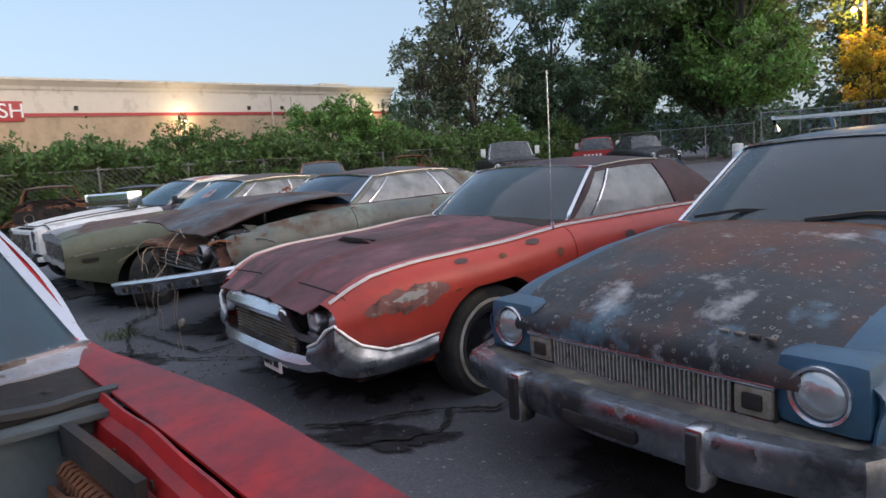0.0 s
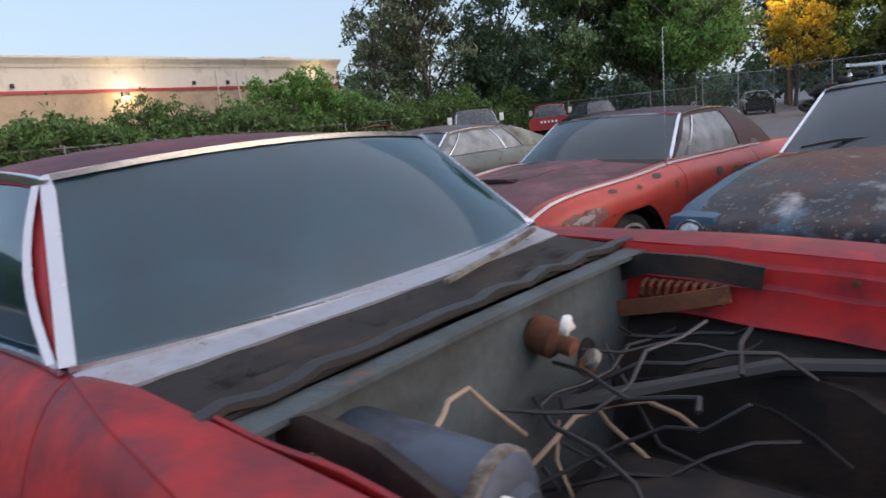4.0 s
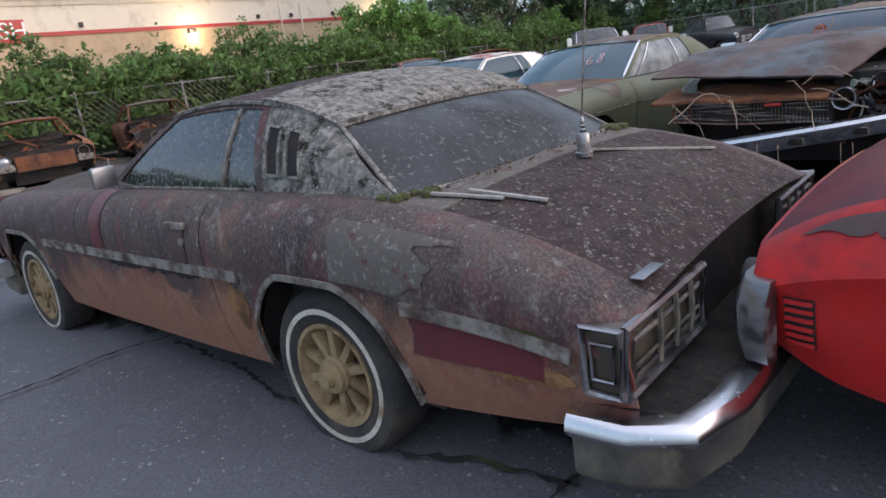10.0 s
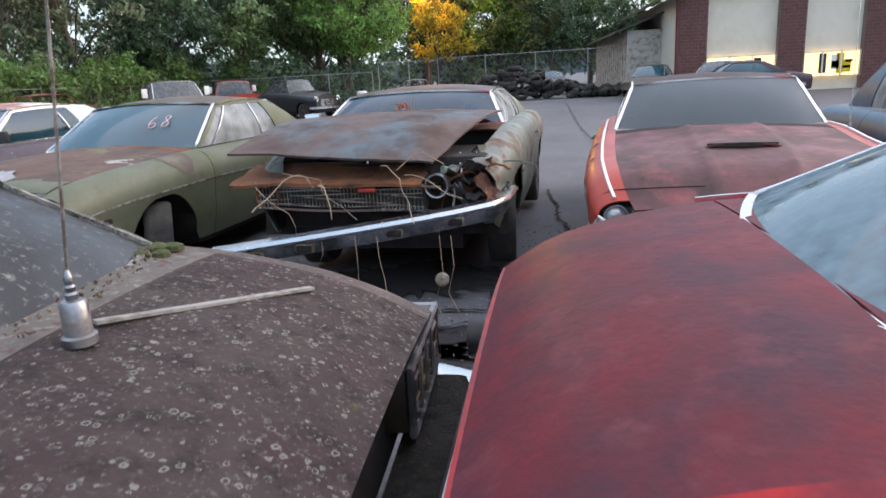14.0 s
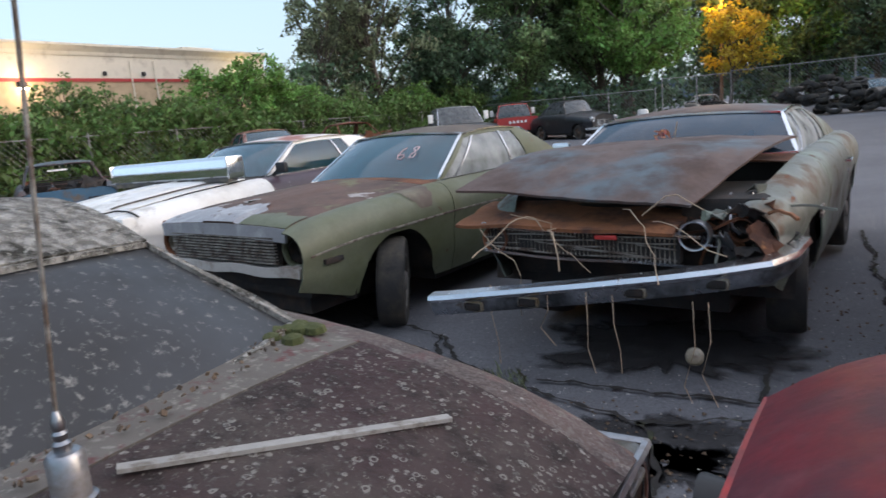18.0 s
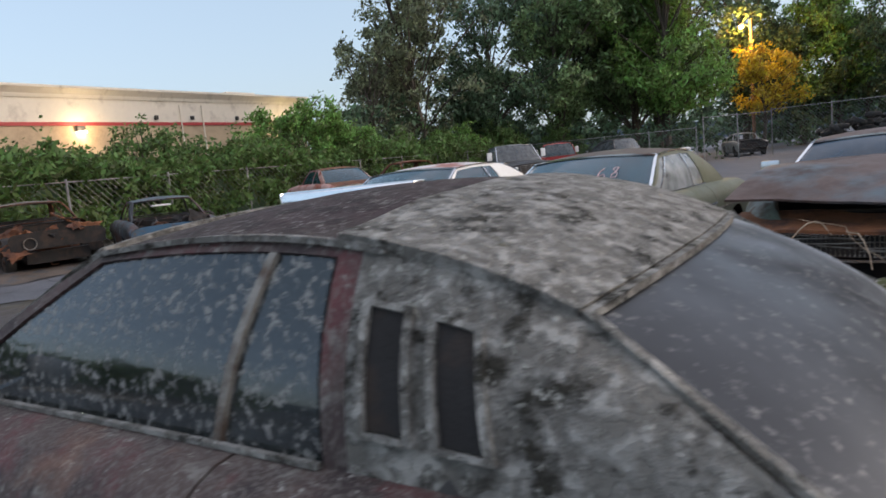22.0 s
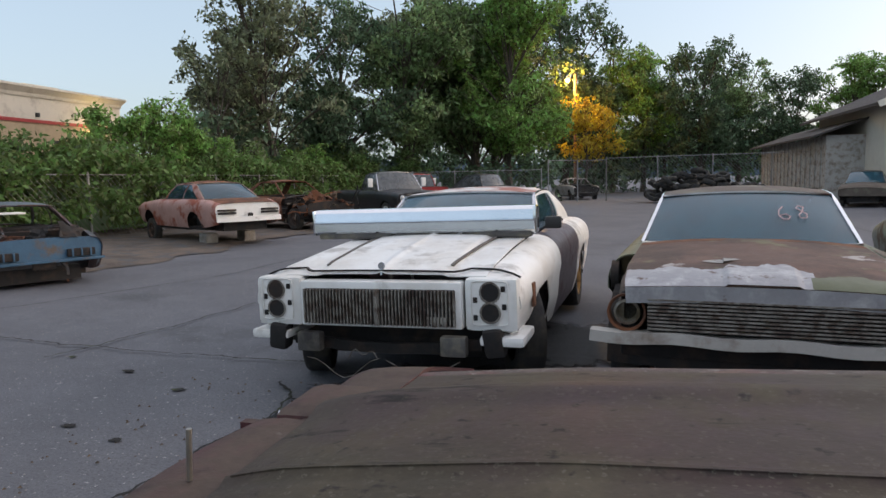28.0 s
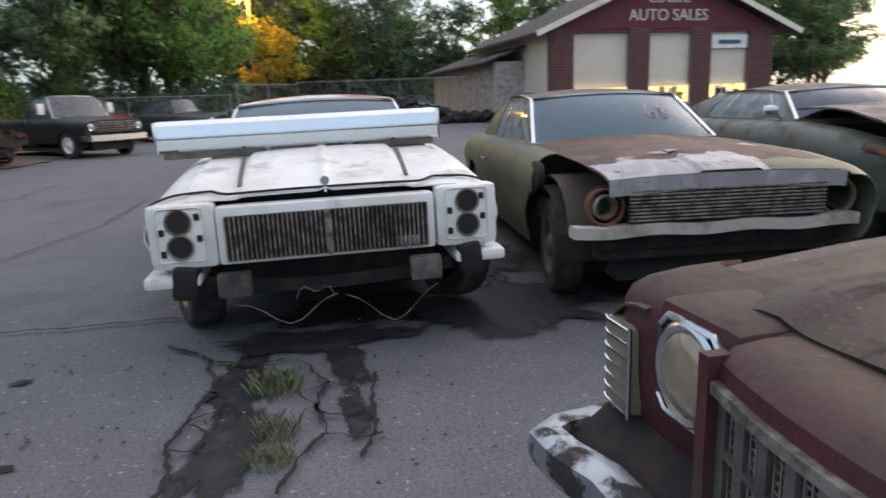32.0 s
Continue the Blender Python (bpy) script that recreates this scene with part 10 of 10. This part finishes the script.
# ---- wrecks and vehicles along the fence ----
SHAPES = {
    "coupe": ([(0, 0.84, 0.78, 0.80, 0.64, 0.40), (0.3, 0.90, 0.86, 0.90, 0.68, 0.32), (1.3, 0.92, 0.94, 0.98, 0.70, 0.26), (3.2, 0.92, 0.95, 0.97, 0.70, 0.26), (4.2, 0.90, 0.93, 0.95, 0.70, 0.30), (4.65, 0.84, 0.84, 0.86, 0.66, 0.38)], (1.45, 2.05, 3.25, 3.95, 1.35, 0.60), 4.65, 0.85, 3.55),
    "old": ([(0, 0.62, 0.84, 0.98, 0.62, 0.40), (0.4, 0.80, 0.92, 1.08, 0.66, 0.34), (1.2, 0.88, 1.02, 1.14, 0.70, 0.30), (2.0, 0.90, 1.08, 1.14, 0.72, 0.28), (3.4, 0.90, 1.08, 1.12, 0.72, 0.28), (4.3, 0.82, 0.96, 1.02, 0.66, 0.32), (4.7, 0.66, 0.74, 0.80, 0.60, 0.38)], (1.55, 1.95, 3.0, 4.0, 1.62, 0.56), 4.7, 0.8, 3.5),
    "sedan": ([(0, 0.84, 0.74, 0.78, 0.62, 0.36), (0.3, 0.88, 0.84, 0.88, 0.66, 0.30), (1.3, 0.89, 0.92, 0.98, 0.70, 0.24), (3.4, 0.89, 0.98, 1.0, 0.70, 0.24), (4.4, 0.86, 0.96, 0.98, 0.70, 0.28), (4.7, 0.82, 0.84, 0.88, 0.64, 0.36)], (1.3, 2.1, 3.3, 4.0, 1.42, 0.56), 4.7, 0.85, 3.6)}


def far_car(name, label, place, heading, shape, paint, roof=None, hood=None, deck=None, glass_="g_dark", lift=0.0, wheels=True, no=(), rims="rusty_rim", group="old cars", tail=None, lamps="chrome", pitch=0.0):
    keys, (a0, a1, a2, a3, zr, yr), L, fa, ra = SHAPES[shape]
    z = ground_z(*place) + lift
    c = Car(name, label, place, heading, L, keys, fa, ra, 0.32, 0.38, z=z, pitch=pitch, group=group)
    roof, hood, deck = roof or paint, hood or paint, deck or paint
    f0 = a0 + 0.08
    for sg in (1, -1):
        if "fender" not in no:
            c.skin("front_fender", 0, f0, sg * 1.0, sg * 3.0, paint, nv=9)
        c.skin("door", f0, f0 + 1.25, sg * 1.0, sg * 3.0, paint, nv=9)
        c.skin("rear_quarter", f0 + 1.25, L - 0.02, sg * 1.0, sg * 3.0, paint, nv=9)
    if "hood" not in no:
        c.skin("hood", 0.03, a0 - 0.08, -1, 1, hood)
    c.skin("cowl", a0 - 0.08, a0 + 0.14, -1, 1, "black")
    if "trunk" not in no:
        c.skin("trunk_lid", a3 - 0.12, L - 0.02, -1, 1, deck)
    c.cap("front_panel", 0.08, "black" if "hood" in no else paint, 2.6)
    c.cap("tail_panel", L - 0.05, tail or paint, 2.6)
    g = glass_ or "black"
    if glass_:
        c.house(a0, a1, a2, a3, zr, yr, split=[(a0 + 1.25, a1 + 0.8)], mats=dict(roof=roof, pillar=paint, screen=g, side=g, rear=g, sail=paint, trim="dull_trim", divider=paint))
        c.cabin("interior", False)
    else:
        c.house(a0, a1, a2, a3, zr, yr, split=[(a0 + 1.25, a1 + 0.8)], mats=dict(roof=roof, pillar=paint, sail=paint, trim=paint, divider=paint))
        for ch in list(c.ob.children):
            if ch.name.split(".")[0] in ("windscreen", "rear_window", "side_window"):
                bpy.data.objects.remove(ch)
        c.cabin("black", True)
    c.under()
    if wheels:
        for ax in (fa, ra):
            for sd in (1, -1):
                c.wheel(ax, sd, "steel", 0.32, 0.18, 0.29, rim=rims, inset=0.06)
    return c


a = far_car("grey_wreck", "stripped grey-brown coupe shell without front panels", (-12.9, 0.35), -2, "coupe", "nova_roof", glass_=None, no=("hood",))
a.bar("front_bumper", [(0.0, 0.8, 0.5), (-0.1, 0, 0.5), (0.0, -0.8, 0.5)], rect(0.06, 0.12), "dull_trim")
a.block("bare_rail", 0.05, -0.8, 0.74, 0.14, 0.8, 0.80, "white_plastic", 0.02)
b = far_car("rusty_orange_coupe", "rusty orange coupe missing its bonnet, one headlight remaining", (-11.9, 3.3), -14, "coupe", "orange_rust", roof="rust", glass_=None, no=("hood",))
for y in (0.66, -0.66):
    b.lamp(0.0, y, 0.66, 0.09, "dull_trim", "lens" if y < 0 else None)
    b.block("fender_patch", -0.02, y - 0.14, 0.48, 0.06, y + 0.14, 0.60, "dull_trim", 0.02)
torn(b, 5, 22, 0.1, 1.3, -0.68, 0.68, 0.45, 0.78)
b.block("front_valance", 0.0, -0.5, 0.45, 0.05, 0.5, 0.72, "rust", 0.02)
d = far_car("rust_shell", "burnt-out rust-brown car shell with no glass", (-12.6, 6.4), -16, "coupe", "rust", roof="nova_roof", glass_=None, no=("hood", "fender"))
d.block("engine_block", 0.45, -0.3, 0.35, 1.1, 0.3, 0.68, "rust", 0.06)
torn(d, 7, 26, 0.0, 1.3, -0.75, 0.75, 0.4, 0.85)
d.lamp(0.02, -0.5, 0.6, 0.1, "dull_trim", None)
e = far_car("blue_burnt_coupe", "burnt coupe shell with a blue tail panel", (-15.13, 10.01), 152, "coupe", "mav_hood", roof="black_paint", deck="black", glass_=None, no=("hood", "trunk"), tail="blue_camaro", wheels=False, lift=-0.2)
for sg in (1, -1):
    e.block("tail_lamp_hole", 4.60, sg * 0.52 - 0.2, 0.56, 4.66, sg * 0.52 + 0.2, 0.68, "black", 0.02)
    for k in range(3):
        e.block("tail_lamp_bar", 4.64, sg * 0.52 - 0.13 + 0.13 * k - 0.012, 0.56, 4.675, sg * 0.52 - 0.13 + 0.13 * k + 0.012, 0.68, "blue_camaro", 0.004)
torn(e, 9, 24, 3.1, 4.5, -0.7, 0.7, 0.55, 0.95, ("black", "mav_hood", "rust"))
e.block("plate_recess", 4.60, -0.16, 0.40, 4.66, 0.16, 0.50, "black", 0.02)
e.bar("tail_ledge", [(4.66, -0.84, 0.52), (4.70, 0, 0.52), (4.66, 0.84, 0.52)], rect(0.05, 0.03), "blue_camaro")
e.block("white_rag", 3.2, -0.1, 1.2, 3.6, 0.25, 1.23, "white_plastic", 0.01, label="crumpled white rag")
f = far_car("faded_pink_coupe", "faded pink and rust-red coupe raised on blocks, tail out", (-15.2, 16.3), 149, "coupe", "fb_pink", roof="orange_rust", deck="rust", glass_="g_teal", lift=0.12, wheels=False, tail="white_car")
for sg in (1, -1):
    for zz in (0.62, 0.69):
        f.block("tail_lamp", 4.60, sg * 0.55 - 0.22, zz - 0.022, 4.665, sg * 0.55 + 0.22, zz + 0.022, "black", 0.01)
f.bar("rear_bumper", [(4.66, -0.82, 0.48), (4.72, 0, 0.48), (4.66, 0.82, 0.48)], rect(0.06, 0.12), "white_plastic", "white-painted rear bumper")
f.block("fuel_cap", 4.66, -0.06, 0.50, 4.74, 0.06, 0.62, "black", 0.03)
f.wheel(0.85, 1, "steel", 0.32, 0.18, rim="rusty_rim", inset=0.06, z=0.12)
for sd in (0.5, -0.5):
    bm = bmesh.new()
    p = f.m @ Vector((-3.5, sd, 0))
    box(bm, -0.2, -0.15, 0, 0.2, 0.15, 0.26, 0.02)
    solo("concrete_block", bm, "concrete", "concrete block propping up the pink coupe", "block", pose(p.x, p.y, ground_z(p.x, p.y) + 0.02, 0, 0, 149))
g = far_car("rust_shell", "dark rusted four-door body shell beside the pink coupe", (-10.9, 18.0), -30, "sedan", "rust", roof="rust", glass_=None, no=("hood", "fender"), lift=0.08)
g.block("engine_block", 0.45, -0.3, 0.3, 1.15, 0.3, 0.62, "black", 0.06)
g.bar("radiator_frame", [(0.12, y, z) for y, z in ((-0.6, 0.3), (-0.62, 0.78), (-0.3, 0.82), (0.3, 0.78), (0.6, 0.72), (0.62, 0.3))], rect(0.05, 0.06), "rust")
torn(g, 31, 46, 0.0, 1.5, -0.85, 0.85, 0.3, 0.95, ("rust", "rust", "black", "nova_roof", "orange_rust"))
for k, (y, z) in enumerate(((-0.75, 0.30), (0.72, 0.32))):
    bm = bmesh.new()
    tube(bm, [(-0.62 + 0.06 * math.cos(t), y + 0.06 * math.sin(t), z + 0.02 * t / 3) for t in np.linspace(0, 30, 100)], 0.010, 5)
    part("coil_spring", bm, "orange_rust", g.ob, "orange rusted coil spring")
h = far_car("black_old_coupe", "shiny black forties coupe with a chrome grille", (-6.6, 27.8), -35, "old", "black_paint", glass_="g_dark")
for y in (0.58, -0.58):
    h.lamp(0.05, y, 0.80, 0.09, "bright_chrome", "lens")
for z in np.linspace(0.5, 0.74, 6):
    h.bar("grille_bar", [(0.1, 0.42, z), (-0.04, 0, z), (0.1, -0.42, z)], rect(0.03, 0.025), "bright_chrome")
h.bar("front_bumper", [(0.2, 0.84, 0.42), (-0.1, 0.5, 0.42), (-0.14, 0, 0.42), (-0.1, -0.5, 0.42), (0.2, -0.84, 0.42)], rect(0.05, 0.1), "bright_chrome")
i_ = far_car("silver_sedan", "parked silver modern sedan with red tail lights", (10.4, 29.6), 62, "sedan", "white_plastic", glass_="g_dark", rims="steel_rim")
for sg in (1, -1):
    i_.block("tail_lamp", 4.62, sg * 0.58 - 0.2, 0.68, 4.70, sg * 0.58 + 0.2, 0.82, "red_truck", 0.02)
far_car("tan_sedan", "dull tan old sedan parked near the shop", (6.4, 28.9), -110, "sedan", "nova_roof", glass_="g_clear", rims="steel_rim")
far_car("dark_sedan", "dark old sedan with dusty glass near the shop", (6.6, 25.2), 175, "coupe", "purple", glass_="g_clear", rims="steel_rim")
far_car("grey_sedan", "weathered grey sedan behind the tall fence", (3.8, 42.0), -80, "sedan", "steel_rim", glass_="g_clear")
far_car("white_old_car", "weathered white car shell behind the gate", (-4.6, 42.5), -70, "coupe", "old_white_wall", glass_=None, no=("hood",))


def pickup(name, label, place, heading, paint, cab="black", bed=True, front=True):
    z = ground_z(*place)
    keys = [(0, 0.92, 0.98, 1.02, 0.74, 0.50), (0.2, 0.96, 1.04, 1.08, 0.78, 0.46), (1.4, 0.98, 1.10, 1.14, 0.80, 0.42), (5.1, 0.98, 1.10, 1.12, 0.80, 0.42)]
    c = Car(name, label, place, heading, 5.1, keys, 0.85, 4.05, 0.37, 0.44, z=z, group="old trucks", hood_frac=0.88)
    c.both("front_fender", 0, 1.4, 1.0, 3.0, paint)
    c.both("door", 1.4, 2.75, 1.0, 3.0, paint)
    c.both("bed_side", 2.82, 5.08, 1.0, 3.0, paint)
    c.skin("hood", 0.03, 1.3, -1, 1, paint)
    c.skin("cowl", 1.3, 1.5, -1, 1, "black")
    c.cap("front_panel", 0.03, "black", 2.7)
    c.cap("tailgate", 5.05, paint, 2.8, label="painted tailgate with a row of pale marks")
    c.house(1.36, 1.75, 2.62, 2.78, 1.72, 0.72, bow=0.06, bow2=0.04, c0=2.62, c1=2.5, split=[(1.7, 1.95)], mats=dict(roof=paint, pillar=paint, screen="g_dark", side="g_dark", rear="g_dark", sail=paint, trim="chrome"))
    c.cabin()
    c.under()
    c.block("bed_floor", 2.85, -0.8, 0.55, 5.0, 0.8, 0.62, "black", 0.01)
    for ax in (0.85, 4.05):
        for sd in (1, -1):
            c.wheel(ax, sd, "steel", 0.37, 0.2, rim="white_plastic" if ax < 1 else "steel_rim", inset=0.05)
    for sg in (1, -1):
        c.lamp(0.0, sg * 0.74, 0.86, 0.09, "chrome", "lens")
        bm = bmesh.new()
        p = c.belt(1.62, sg)
        tube(bm, [p, p + Vector((0, sg * 0.18, 0.12)), p + Vector((0, sg * 0.18, 0.42))], 0.012, 6)
        o = part("mirror_arm", bm, "chrome", c.ob)
        bm = bmesh.new()
        box(bm, -0.03, -0.09, 0, 0.03, 0.09, 0.30, 0.02, pose(p.x, p.y + sg * 0.20, p.z + 0.12))
        part("mirror_head", bm, "white_plastic", o, "pale mirror head")
    bm = bmesh.new()
    box(bm, -0.02, -0.62, 0.70, 0.05, 0.62, 0.98, 0.02)
    gr = part("grille", bm, "dull_trim", c.ob, "silver grille")
    for z_ in np.linspace(0.74, 0.94, 4):
        for y in np.linspace(-0.5, 0.5, 6):
            bm = bmesh.new()
            box(bm, 0.04, y - 0.085, z_ - 0.02, 0.056, y + 0.085, z_ + 0.02, 0.004)
            part("grille_opening", bm, "black", gr)
    c.bar("front_bumper", [(0.15, 0.95, 0.55), (-0.14, 0.85, 0.55), (-0.18, 0, 0.55), (-0.14, -0.85, 0.55), (0.15, -0.95, 0.55)], rect(0.05, 0.16), "chrome")
    for y in np.linspace(-0.36, 0.36, 5):
        c.block("tailgate_mark", 5.06, y - 0.05, 0.84, 5.10, y + 0.05, 0.95, "sign_white", 0.006)
    return c


pickup("black_pickup", "black pickup truck with a silver grille and white mirrors", (-9.0, 20.9), -42, "black_paint")
pickup("red_pickup", "red pickup truck parked with its tailgate outward", (-13.6, 34.0), 118, "red_truck")
